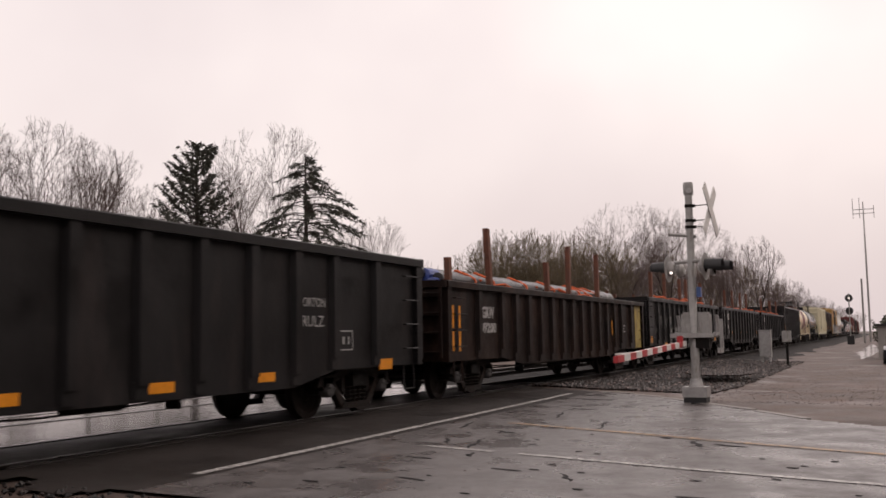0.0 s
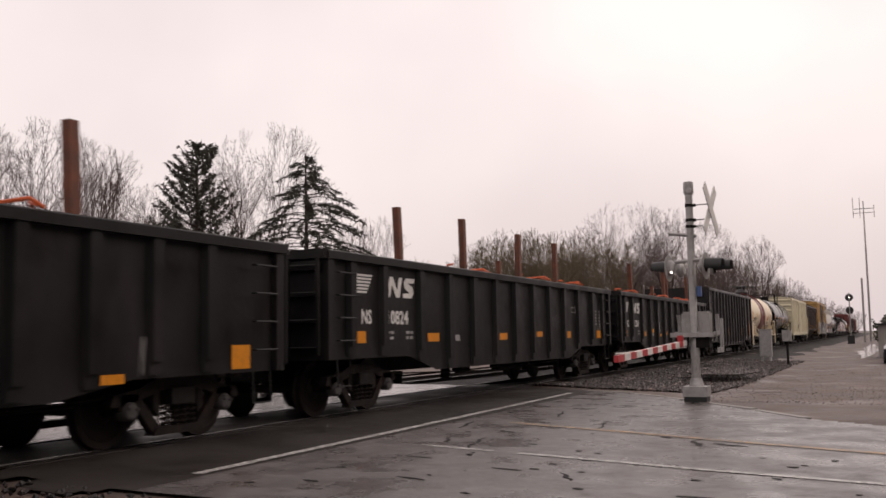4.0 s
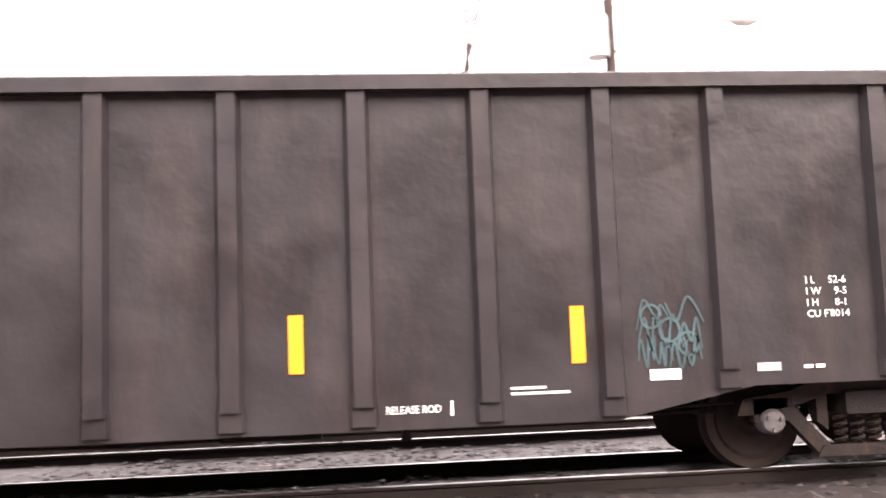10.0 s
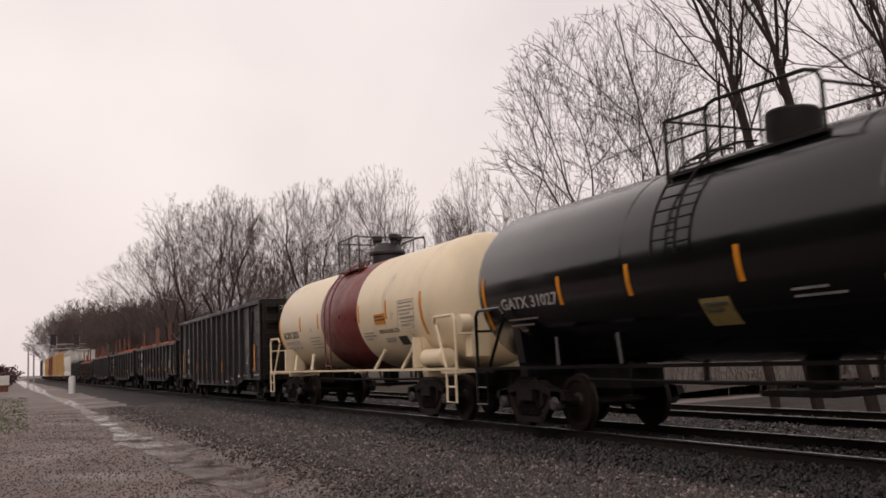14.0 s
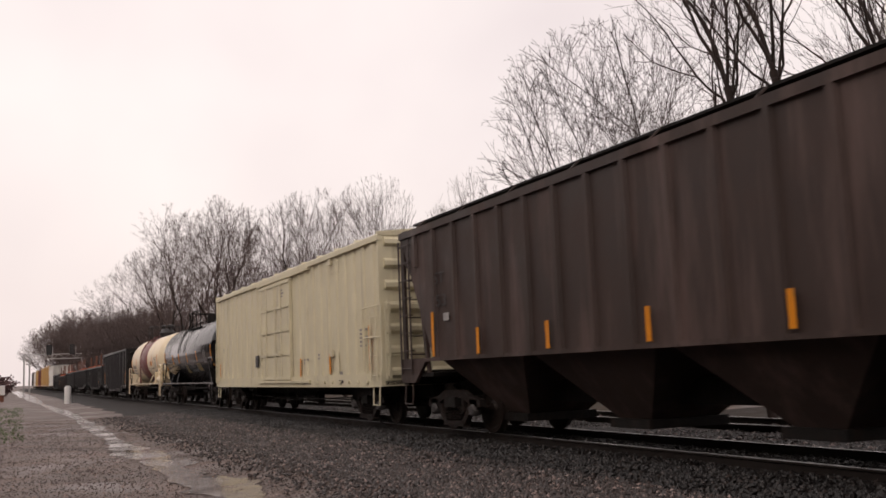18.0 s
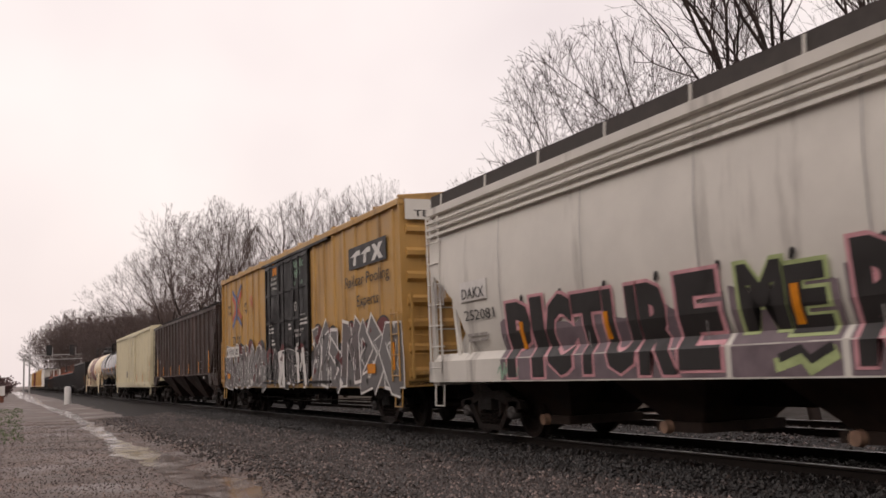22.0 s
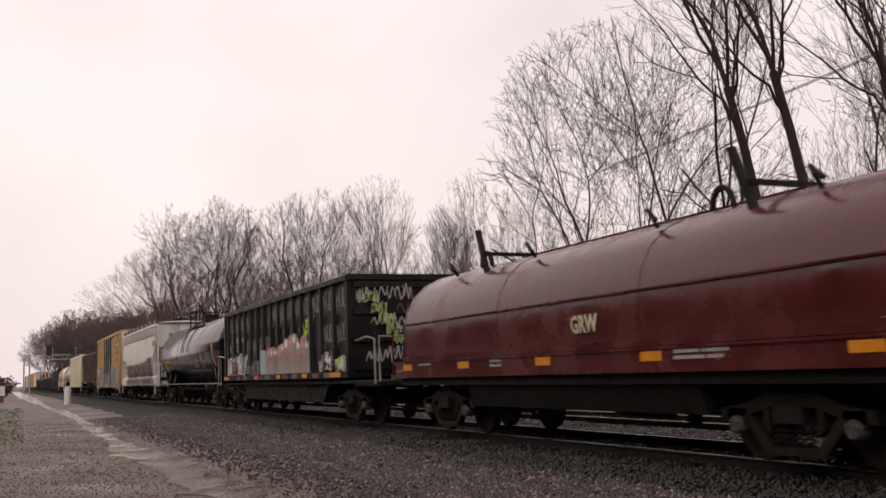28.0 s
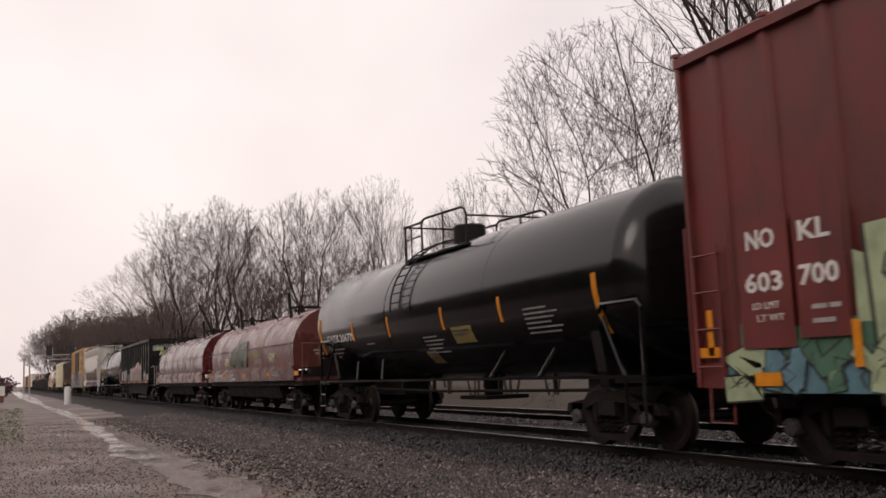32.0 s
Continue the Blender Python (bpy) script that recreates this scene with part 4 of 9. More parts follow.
    for y in (-0.95, 0.95):
        part("guard_rail", Shape().tube([(dome - w, y, zt - 0.35), (dome - w, y, zr - 0.1), (dome - w + 0.1, y, zr), (dome + rail_right - 0.1, y, zr), (dome + rail_right, y, zr - 0.1), (dome + rail_right, y, zt - 0.35)], 0.024, 6)
             .tube([(dome - w, y, zt + 0.3), (dome - w * 0.3, y, zt + 0.3)], 0.018, 5).tube([(dome - w * 0.3, y, zt - 0.3), (dome - w * 0.3, y, zr)], 0.02, 5), M["ink"] if band or paint is M["black_gloss"] else rails, car)
    for x in (dome - w, dome + rail_right):
        part("guard_rail", Shape().tube([(x, -0.95, zr - 0.05), (x, 0.95, zr - 0.05)], 0.022, 6), M["ink"] if band or paint is M["black_gloss"] else rails, car)


def tank(label, x0, x1, paint, zc=2.50, rad=1.45, stretch=0.0, rails=None, trim=None, band=None, dome=0.0, truck_in=1.75, end_gap=0.55, name="tank_car", top_rail=1.6, rail_right=0.8, seams=(), deck=None, lad=None, trucks=None, short=0.0):
    """A tank car: shell with bulged heads, saddles, sill, end platforms with handrails, manway with its platform and a ladder."""
    car, h = start_car(name, label, x0, x1, "tank car")
    rails, trim = rails or paint, trim or paint
    hs, hr = h - end_gap, h - end_gap - short
    prof = [(-hs, 0.02)] + [(-hs + 0.62 * (1 - math.cos(a)), rad * math.sin(a)) for a in (0.2, 0.4, 0.6, 0.8, 1.0, 1.2, 1.4, 1.5708)]
    prof += [(-s - hs + hr, r) for s, r in prof[::-1]]
    prof = [(s - stretch if s < 0 else s, r) for s, r in prof]
    part("shell", Shape().lathe(prof, (0, 0, zc), "x", 64), paint, car)
    for x in seams:
        part("weld_seam", Shape().lathe([(x - 0.03, rad), (x - 0.02, rad + 0.008), (x + 0.02, rad + 0.008), (x + 0.03, rad)], (0, 0, zc), "x", 48), paint, car)
    if band:
        part("painted_band", Shape().lathe([(band[0], rad + 0.002), (band[0] + 0.01, rad + 0.006), (band[1] - 0.01, rad + 0.006), (band[1], rad + 0.002)], (0, 0, zc), "x", 64), M["maroon"], car, "wide maroon band round the tank")
    mid = M["maroon"] if band else paint
    zt = zc + rad
    w = top_rail
    if deck:
        left, mid_x, right, man = deck
        zr = zt + 0.6
        part("platform", Shape().box(left, right, -0.98, -0.55, zt - 0.30, zt - 0.26), M["under"], car)
        part("platform", Shape().box(left, left + 0.4, -0.55, 0.98, zt - 0.30, zt - 0.26), M["under"], car)
        for y in (-0.95, 0.95):
            part("guard_rail", Shape().tube([(left, y, zt - 0.45), (left, y, zr - 0.08), (mid_x, y, zr - 0.1)], 0.03, 6).tube([(left + 0.35, y, zt - 0.3), (left + 0.35, y, zr - 0.09)], 0.018, 5).tube([(left, y, zt + 0.2), (mid_x, y, zt + 0.2)], 0.018, 5), M["under"], car)
            part("guard_arch", Shape().tube([(mid_x, y, zt - 0.3), (mid_x, y, zr - 0.16), (mid_x + 0.06, y, zr - 0.07), (mid_x + 0.18, y, zr - 0.04), (right - 0.25, y, zr - 0.1), (right - 0.07, y, zr - 0.16), (right, y, zr - 0.3), (right, y, zt - 0.3)], 0.027, 6).tube([((mid_x + right) / 2, y, zt - 0.3), ((mid_x + right) / 2, y, zr - 0.07)], 0.018, 5), M["under"], car)
        part("guard_rail", Shape().tube([(left, -0.95, zr - 0.08), (left, 0.95, zr - 0.08)], 0.022, 6), M["under"], car)
        part("guard_rail", Shape().tube([(right, -0.95, zr - 0.3), (right, 0.95, zr - 0.3)], 0.022, 6), M["under"], car)
        part("valve_housing", Shape().lathe([(-0.1, 0.36), (0.34, 0.36), (0.38, 0.33), (0.40, 0.05)], (man, 0, zt), "z", 20), M["under"], car)
    else:
        tank_top(car, zt, dome, w, rail_right, mid, band, paint, rails)
    s = Shape()
    xa, xb = lad or (dome - w - 0.02, dome - w + 0.42)
    arc = [0.0 + 0.13 * i for i in range(13)]
    for q in (xa, xb):
        s.tube([(q, -(rad + 0.12) * math.cos(t), zc + (rad + 0.12) * math.sin(t)) for t in arc], 0.02, 5)
        if not deck:
            s.tube([(q, -(rad + 0.12), zc), (q, -(rad + 0.1), 1.1)], 0.02, 5)
    for t in arc[1:-2]:
        s.tube([(q, -(rad + 0.12) * math.cos(t), zc + (rad + 0.12) * math.sin(t)) for q in (xa, xb)], 0.015, 5)
    for z in () if deck else (1.2, 1.5, 1.8, 2.1, 2.4):
        s.tube([(q, -(rad + 0.11), z) for q in (xa, xb)], 0.015, 5)
    part("ladder", s, M["under"] if deck else mid, car)
    # underframe
    part("running_sill", Shape().box(-h, h, -1.52, -1.46, 1.04, 1.09).box(-h, h, 1.46, 1.52, 1.04, 1.09), trim, car)
    for e in (-1, 1):
        part("stub_sill", Shape().box(min(e * h, e * (h - 3.2)), max(e * h, e * (h - 3.2)), -0.33, 0.33, 0.68, 1.02), M["under"], car)
    for e in (-1, 1):
        xt = trucks[e > 0] if trucks else e * (h - truck_in)
        part("saddle", Shape().prism([(-1.25, 0.9), (1.25, 0.9), (1.38, 1.75), (1.1, 1.5), (-1.1, 1.5), (-1.38, 1.75)], xt - 0.12, xt + 0.12, "x"), trim, car)
        part("end_platform", Shape().box(min(e * h, e * (h - 0.75)), max(e * h, e * (h - 0.75)), -1.5, 1.5, 0.98, 1.05), trim, car)
        s = Shape()
        x = e * (h - 0.06)
        for y in (-1.48, 1.48):
            s.tube([(x, y, 1.05), (x, y, 2.02), (x - e * 0.10, y, 2.12), (x - e * 0.95, y, 2.12), (x - e * 1.05, y * 0.985, 2.0)], 0.034, 6)
            s.tube([(x - e * 0.45, y, 1.05), (x - e * 1.0, y * 0.97, 1.95)], 0.03, 5)
        s.tube([(x, -1.48, 1.75), (x, 1.48, 1.75)], 0.024, 5)
        part("handrail", s, rails, car)
        part("sill_step", Shape().tube([(x, -1.5, 1.02), (x, -1.5, 0.42), (x - e * 0.42, -1.5, 0.42), (x - e * 0.42, -1.5, 1.02)], 0.026, 5).tube([(x, -1.5, 0.72), (x - e * 0.42, -1.5, 0.72)], 0.02, 5), rails, car)
        for q in (2.9, 4.6):
            part("bracket", Shape().tube([(e * (h - q), -1.46, 1.08), (e * (h - q + 0.3), -1.30, 1.53)], 0.045, 6), trim, car)
        truck(car, xt)
    part("outlet", Shape().lathe([(0.62, 0.14), (0.72, 0.2), (1.1, 0.22)], (dome, 0, 0), "z", 12).box(dome - 0.6, dome + 0.6, -0.5, 0.5, 0.62, 0.7), M["under"], car)
    part("brake_pipe", Shape().tube([(-h + 2.2, -0.7, 0.84), (-1.0, -0.75, 0.8), (h - 2.2, -0.7, 0.84)], 0.03, 6), M["under"], car)
    for x in (-h * 0.45, -h * 0.2, h * 0.22, h * 0.5):
        part("pipe_hanger", Shape().box(x - 0.03, x + 0.03, -0.74, -0.68, 0.8, 1.12), M["under"], car)
    couplers(car, h)
    return car, h, round_side(zc, rad)


def boxcar(label, x0, x1, top, paint, low=0.92, ribs=(), door=None, door_paint=None, roof_paint=None, end_paint=None, truck_in=2.0, high=None, name="boxcar", sill=0.30, ladders=True, rib_w=0.09, rib_out=0.05):
    """A boxcar: ribbed side walls, a door with its tracks, roof with cross ribs, corrugated ends. door: (x0, x1) on the side."""
    car, h = start_car(name, label, x0, x1, "boxcar")
    high = high or low
    end_paint = end_paint or paint
    for y in (-1.53, 1.51):
        part("side_wall", Shape().box(-h, h, y, y + 0.02, low + 0.12, top - 0.05), paint, car)
    for y0, y1 in ((-1.60, -1.50), (1.50, 1.60)):
        part("side_sill", Shape().prism([(-h, high), (-h + 0.9, high - 0.02), (h - 0.9, high - 0.02), (h, high), (h, low + sill), (-h, low + sill)], y0 + 0.02, y1), paint, car)
        part("eave", Shape().box(-h - 0.02, h + 0.02, y0 - 0.02, y1, top - 0.12, top), paint, car)
        for x in ribs:
            if y0 < 0:
                part("side_rib", Shape().prism([(x - rib_w, -1.53), (x - rib_w * 0.6, -1.53 - rib_out), (x + rib_w * 0.6, -1.53 - rib_out), (x + rib_w, -1.53)], low + 0.1, top - 0.12, "z"), paint, car)
        for e in (-1, 1):
            part("corner_post", Shape().box(min(e * h, e * (h - 0.07)), max(e * h, e * (h - 0.07)), y0, y1, low, top - 0.12), end_paint, car)
    roof = [(-1.6, top), (-1.55, top + 0.05), (0, top + 0.18), (1.55, top + 0.05), (1.6, top)]
    part("roof", Shape().prism(roof, -h - 0.03, h + 0.03, "x"), roof_paint or paint, car)
    n = int(2 * h / 1.5)
    for i in range(n + 1):
        x = -h + 2 * h * i / n
        part("roof_rib", Shape().prism([(-1.62, top + 0.03), (0, top + 0.20), (1.62, top + 0.03), (1.62, top + 0.08), (0, top + 0.24), (-1.62, top + 0.08)], x - 0.04, x + 0.04, "x"), roof_paint or paint, car)
    for e in (-1, 1):
        part("end_wall", Shape().box(min(e * h, e * (h - 0.03)), max(e * h, e * (h - 0.03)), -1.52, 1.52, low, top + 0.02), end_paint, car)
        k = int((top - low) / 0.48)
        for i in range(k):
            z = low + 0.3 + (top - low - 0.45) * i / (k - 1)
            part("end_corrugation", Shape().prism([(e * h, z - 0.12), (e * (h + 0.09), z - 0.05), (e * (h + 0.09), z + 0.05), (e * h, z + 0.12)], -1.46, 1.46), end_paint, car)
    if door:
        d0, d1 = door
        dp = door_paint or paint
        n = max(1, round((d1 - d0) / 1.7))
        for i in range(n):
            a, b = d0 + (d1 - d0) * i / n + 0.02, d0 + (d1 - d0) * (i + 1) / n - 0.02
            dr = part("door", Shape().box(a, b, -1.60, -1.54, low + 0.22, top - 0.2), dp, car, "plug door with raised frame")
            for z in [low + 0.25 + (top - low - 0.55) * j / 4 for j in range(5)]:
                part("door_rib", Shape().box(a + 0.05, b - 0.05, -1.635, -1.60, z - 0.04, z + 0.04), dp, dr)
            for x in (a + 0.05, b - 0.05):
                part("door_stile", Shape().box(x - 0.05, x + 0.05, -1.63, -1.60, low + 0.25, top - 0.25), dp, dr)
            part("lock_bar", Shape().tube([((a + b) / 2, -1.66, low + 0.3), ((a + b) / 2, -1.66, top - 0.3)], 0.02, 6).box((a + b) / 2 - 0.25, (a + b) / 2 + 0.1, -1.68, -1.64, low + 1.0, low + 1.08), dp, dr)
        for z in (low + 0.14, top - 0.16):
            part("door_track", Shape().box(d0 - 0.4, d1 + 1.9, -1.64, -1.54, z - 0.035, z + 0.035), dp, car)
    part("floor", Shape().box(-h, h, -1.5, 1.5, 0.95, 1.05), M["under"], car)
    centre_sill(car, h)
    brake_rigging(car, h)
    couplers(car, h + 0.1)
    if ladders:
        for e in (-1, 1):
            xa, xb = sorted((e * (h - 0.12), e * (h - 0.55)))
            ladder(car, xa, xb, low + 0.25, low + 1.6, 4, end_paint, rails=True)
            ladder(car, e * (h + 0.2), -0.95, low + 0.3, low + 1.9, 5, end_paint, y=-1.45, face="end")
            stirrup(car, e * (h - 0.4), low, end_paint)
            part("crossover_platform", Shape().box(min(e * h, e * (h + 0.35)), max(e * h, e * (h + 0.35)), -0.9, 0.9, 1.0, 1.04), M["galv"], car)
    for e in (-1, 1):
        truck(car, e * (h - truck_in))
    return car, h


def covered_hopper(label, x0, x1, top, paint, posts=0, curved=False, bays=4, side_low=1.5, slope=1.62, rails=None, deep=0.38, truck_in=1.75, name="covered_hopper_car"):
    """A covered hopper: body with sloped ends over the trucks, bays below, roof with hatches and running boards, end ladders."""
    car, h = start_car(name, label, x0, x1, "hopper car")
    rails = rails or paint
    b = h - slope  # where the floor slopes start
    lowz = side_low - 0.02
    if curved:
        prof = [(-1.38, lowz), (-1.52, lowz + 0.35), (-1.58, lowz + 1.1), (-1.58, lowz + 1.8), (-1.52, top - 0.55), (-1.48, top - 0.12)]
    else:
        prof = [(-1.54, lowz), (-1.54, top - 0.12)]
    drop = 1.35 if curved else 0.6  # height of the upright end sheet
    # side sheets whose lower corners are cut by the end slopes
    s = Shape()
    cut = h - 0.12
    for sgn in (-1, 1):
        k = len(prof)
        verts, faces = [], []
        for y, z in prof:
            reach = np.interp(z, [lowz, lowz + 0.85, top - drop, top], [b, b, cut, cut])
            verts += [(-reach, sgn * -y, z), (reach, sgn * -y, z), (-reach, sgn * (-y - 0.03), z), (reach, sgn * (-y - 0.03), z)]
        for i in range(k - 1):
            q = 4 * i
            faces += [(q, q + 1, q + 5, q + 4), (q + 2, q + 6, q + 7, q + 3), (q, q + 4, q + 6, q + 2), (q + 1, q + 3, q + 7, q + 5)]
        part("side_sheet", Shape().add(verts, faces), paint, car)
    for e in (-1, 1):
        part("slope_sheet", Shape().prism([(e * b, lowz), (e * (b - 0.06), lowz), (e * (b - 0.06), lowz + 0.85), (e * (cut - 0.06), top - drop), (e * (cut - 0.06), top), (e * cut, top), (e * cut, top - drop), (e * b, lowz + 0.85)], -1.5, 1.5), paint, car)
        part("end_sill", Shape().box(min(e * h, e * (h - 0.3)), max(e * h, e * (h - 0.3)), -1.52, 1.52, 0.95, 1.25), paint if curved else M["under"], car)
        part("shear_plate", Shape().box(min(e * h, e * (b + 0.1)), max(e * h, e * (b + 0.1)), -1.5, 1.5, 1.12, 1.2), paint if curved else M["under"], car)
        for y in (-1.5, 1.44):
            part("corner_post", Shape().box(min(e * (h - 0.02), e * (h - 0.14)), max(e * (h - 0.02), e * (h - 0.14)), y, y + 0.06, 1.2, top - 0.1), rails, car)
            part("end_brace", Shape().prism([(e * (b + 0.3), 1.2), (e * (b + 0.42), 1.2), (e * (b + 0.75), top - 1.3), (e * (b + 0.63), top - 1.3)], y, y + 0.06), rails, car)
        ladder(car, *sorted((e * (h - 0.08), e * (h - 0.62))), 1.3, top - 0.3, 8, rails, y=-1.6)
        ladder(car, e * (h + 0.05), -0.9, 1.2, top - 0.2, 8, rails, y=-1.45, face="end")
        part("end_walkway", Shape().box(min(e * (h + 0.05), e * (cut - 0.1)), max(e * (h + 0.05), e * (cut - 0.1)), -1.45, 1.45, top + 0.03, top + 0.07), M["galv"] if curved else paint, car)
        stirrup(car, e * (h - 0.4), 0.98, rails)
    # side sill and posts
    for y0, y1 in ((-1.6, -1.46), (1.46, 1.6)):
        if curved:
            part("side_sill", Shape().box(-h, h, y0, y1, 1.02, side_low - 0.08), paint, car)
            part("sill_flange", Shape().prism([(y0 * 1.0, side_low - 0.1), (y1 if y0 < 0 else y0, side_low + 0.06), (y0 if y0 < 0 else y1, side_low - 0.1)], -h + 0.2, h - 0.2, "x"), paint, car)
        else:
            part("side_sill", Shape().box(-b - 0.3, b + 0.3, y0 + 0.01, y1 - 0.01, side_low - 0.07, side_low), paint, car)
            for e in (-1, 1):
                part("bolster_plate", Shape().prism([(e * h, 1.0), (e * (b + 0.9), 1.0), (e * (b + 0.25), side_low), (e * h, side_low)], y0 + 0.03, y1 - 0.03), paint, car)
        part("top_chord", Shape().box(-cut, cut, y0, y1, top - 0.14, top), paint, car)
        if curved:
            for z in (top - 0.28, top - 0.42, top - 0.56):
                part("chord_bead", Shape().box(-cut, cut, y0 - 0.01 if y0 < 0 else y1 - 0.05, y0 + 0.05 if y0 < 0 else y1 + 0.01, z - 0.025, z + 0.025), paint, car)
    for i in range(posts):
        x = -b - 0.7 + (2 * b + 1.4) * i / (posts - 1)
        part("side_post", Shape().prism([(x - 0.08, -1.54), (x - 0.05, -1.60), (x + 0.05, -1.60), (x + 0.08, -1.54)], side_low - 0.05 if abs(x) < b + 0.05 else side_low + 0.85 + (abs(x) - b) * 1.5, top - 0.14, "z"), paint, car)
    # bays
    w = 2 * b / bays
    for i in range(bays):
        c = -b + w * (i + 0.5)
        part("bay", Shape().add([(c - w * 0.47, -1.46, lowz + 0.02), (c + w * 0.47, -1.46, lowz + 0.02), (c + w * 0.47, 1.46, lowz + 0.02), (c - w * 0.47, 1.46, lowz + 0.02),
                                 (c - 0.38, -0.62, deep), (c + 0.38, -0.62, deep), (c + 0.38, 0.62, deep), (c - 0.38, 0.62, deep)],
                                [(0, 1, 5, 4), (1, 2, 6, 5), (2, 3, 7, 6), (3, 0, 4, 7), (4, 5, 6, 7), (3, 2, 1, 0)]), paint if not curved else M["bay_rust"], car)
        gate = part("outlet_gate", Shape().box(c - 0.5, c + 0.5, -0.75, 0.75, deep - 0.12, deep + 0.02), M["bay_rust"] if curved else M["under"], car)
        if curved:
            part("outlet_cap", Shape().lathe([(-0.86, 0.0), (-0.86, 0.09), (-0.75, 0.1)], (c - 0.2, 0, deep - 0.05), "y", 12), M["cap_rust"], gate, "pale rusty pipe cap")
    # roof
    part("roof", Shape().prism([(-1.5, top - 0.02), (-1.2, top + 0.10), (0, top + 0.16), (1.2, top + 0.10), (1.5, top - 0.02)], -cut, cut, "x"), paint, car)
    if curved:
        for e in (-1, 1):
            for y in (-0.55, 0.5):
                part("end_post", Shape().prism([(e * cut, top - 0.05), (e * (cut + 0.09), top - 0.05), (e * (cut + 0.09), top - drop), (e * (b + 0.35), 1.2), (e * (b + 0.2), 1.2), (e * cut, top - drop - 0.15)], y, y + 0.07), paint, car)
            part("end_gusset", Shape().prism([(e * (b + 0.02), 1.2), (e * (cut - 0.2), 1.2), (e * (b + 0.35), 2.1)], -1.3, -1.26), paint, car)
        for y0, y1 in ((-1.5, -0.9), (0.9, 1.5)):
            part("walkway", Shape().box(-h + 0.15, h - 0.15, y0, y1, top + 0.03, top + 0.27), M["walkway"], car, "dark roof walkway")
    for y in () if curved else (-0.95, 0.95):
        part("running_board", Shape().box(-h + 0.1, h - 0.1, y - 0.28, y + 0.28, top + 0.19, top + 0.23), M["galv"] if curved else M["under"], car)
    for i in range(9):
        x = -cut + 0.6 + (2 * cut - 1.2) * i / 8
        for y in (-1.2, 1.2):
            part("board_bracket", Shape().tube([(x, y * 1.29, top - 0.05), (x, y * (1.27 if curved else 1.0), top + 0.24)], 0.02, 4), rails, car)
    part("roof_hatch", Shape().box(-cut + 0.8, cut - 0.8, -0.35, 0.35, top + 0.14, top + 0.32), M["under"], car)
    part("brake_wheel", Shape().lathe([(0, 0.26), (0.03, 0.28), (0.05, 0.26)], (h - 0.1, 0.6, 2.4), "x", 16), M["under"], car)
    part("brake_cylinder", Shape().lathe([(-0.35, 0.16), (0.35, 0.16)], (h - 1.0, -0.6, 1.4), "x", 12), M["under"], car)
    centre_sill(car, h)
    couplers(car, h)
    for e in (-1, 1):
        truck(car, e * (h - truck_in))
    return car, h


def coil_car(label, x0, x1, paint, top=3.35, trucks=(-4.75, 4.75), right=None):
    """A coil car: low sill frame and one long arched hood with lifting arms on its ridge."""
    car, h = start_car("coil_car", label, x0, x1, "coil car")
    far = {-1: h, 1: right or h}  # reach of the two ends
    for y0, y1 in ((-1.58, -1.46), (1.46, 1.58)):
        part("side_sill", Shape().box(-h, far[1], y0, y1, 1.12, 1.42), M["coil_dark"], car)
        part("sill_flange", Shape().box(-h - 0.01, far[1] + 0.01, y0 - 0.03, y1 + 0.03, 1.42, 1.46), paint, car)
    part("trough", Shape().prism([(-1.45, 1.15), (1.45, 1.15), (1.25, 0.56), (-1.25, 0.56)], trucks[0] + 1.35, trucks[1] - 1.35, "x"), M["under"], car)
    part("deck", Shape().box(-h, far[1] + 0.5, -1.46, 1.46, 0.96, 1.3), M["under"], car)
    arch = [(-1.46, 1.50), (-1.50, 1.9), (-1.48, 2.25), (-1.40, 2.55), (-1.22, 2.86), (-0.95, 3.10), (-0.6, top - 0.08), (0, top)]
    arch += [(-y, z) for y, z in arch[-2::-1]]
    hh, hr = h - 0.35, far[1] - 0.35
    hood = part("hood", Shape().prism(arch, -hh, hr, "x"), paint, car, "long arched steel hood over the load")
    for x in (-hh, -hh * 0.33, hr * 0.33, hr):
        ring = [(y * 1.004, (z - 1.5) * 1.004 + 1.5) for y, z in arch]
        part("hood_seam", Shape().prism(ring, x - 0.025, x + 0.025, "x"), paint, hood)
    part("hood_crease", Shape().box(-hh - 0.03, hr + 0.03, -1.515, -1.47, 2.23, 2.26), paint, hood)
    part("hood_skirt", Shape().box(-hh - 0.03, hr + 0.03, -1.54, -1.46, 1.47, 1.56), paint, hood)
    part("ridge_beam", Shape().box(-hh * 0.55, hr * 0.62, -0.06, 0.06, top, top + 0.08), paint, hood)
    for x in (-hh * 0.55, hr * 0.6):
        part("lifting_bar", Shape().box(x - 0.04, x + 0.04, -0.9, 0.5, top + 0.08, top + 0.15), M["under"], hood)
        part("lifting_arm", Shape().prism([(x + 0.02, top - 0.32), (x + 0.14, top - 0.32), (x - 0.22, top + 0.62), (x - 0.34, top + 0.62)], -0.95, -0.87), M["under"], hood)
        part("lifting_loop", Shape().tube([(x - 1.3 + 0.22 * math.cos(t), -0.2, top + 0.02 + 0.3 * math.sin(t)) for t in [0.35 * i for i in range(10)]], 0.05, 6), M["under"], hood)
    for x in (-hh * 0.75, -hh * 0.25, hr * 0.3, hr * 0.78):
        part("lifting_hook", Shape().tube([(x, -0.9, top - 0.18), (x + 0.04, -1.1, top + 0.05), (x + 0.25, -1.12, top - 0.12)], 0.035, 5), M["under"], hood)
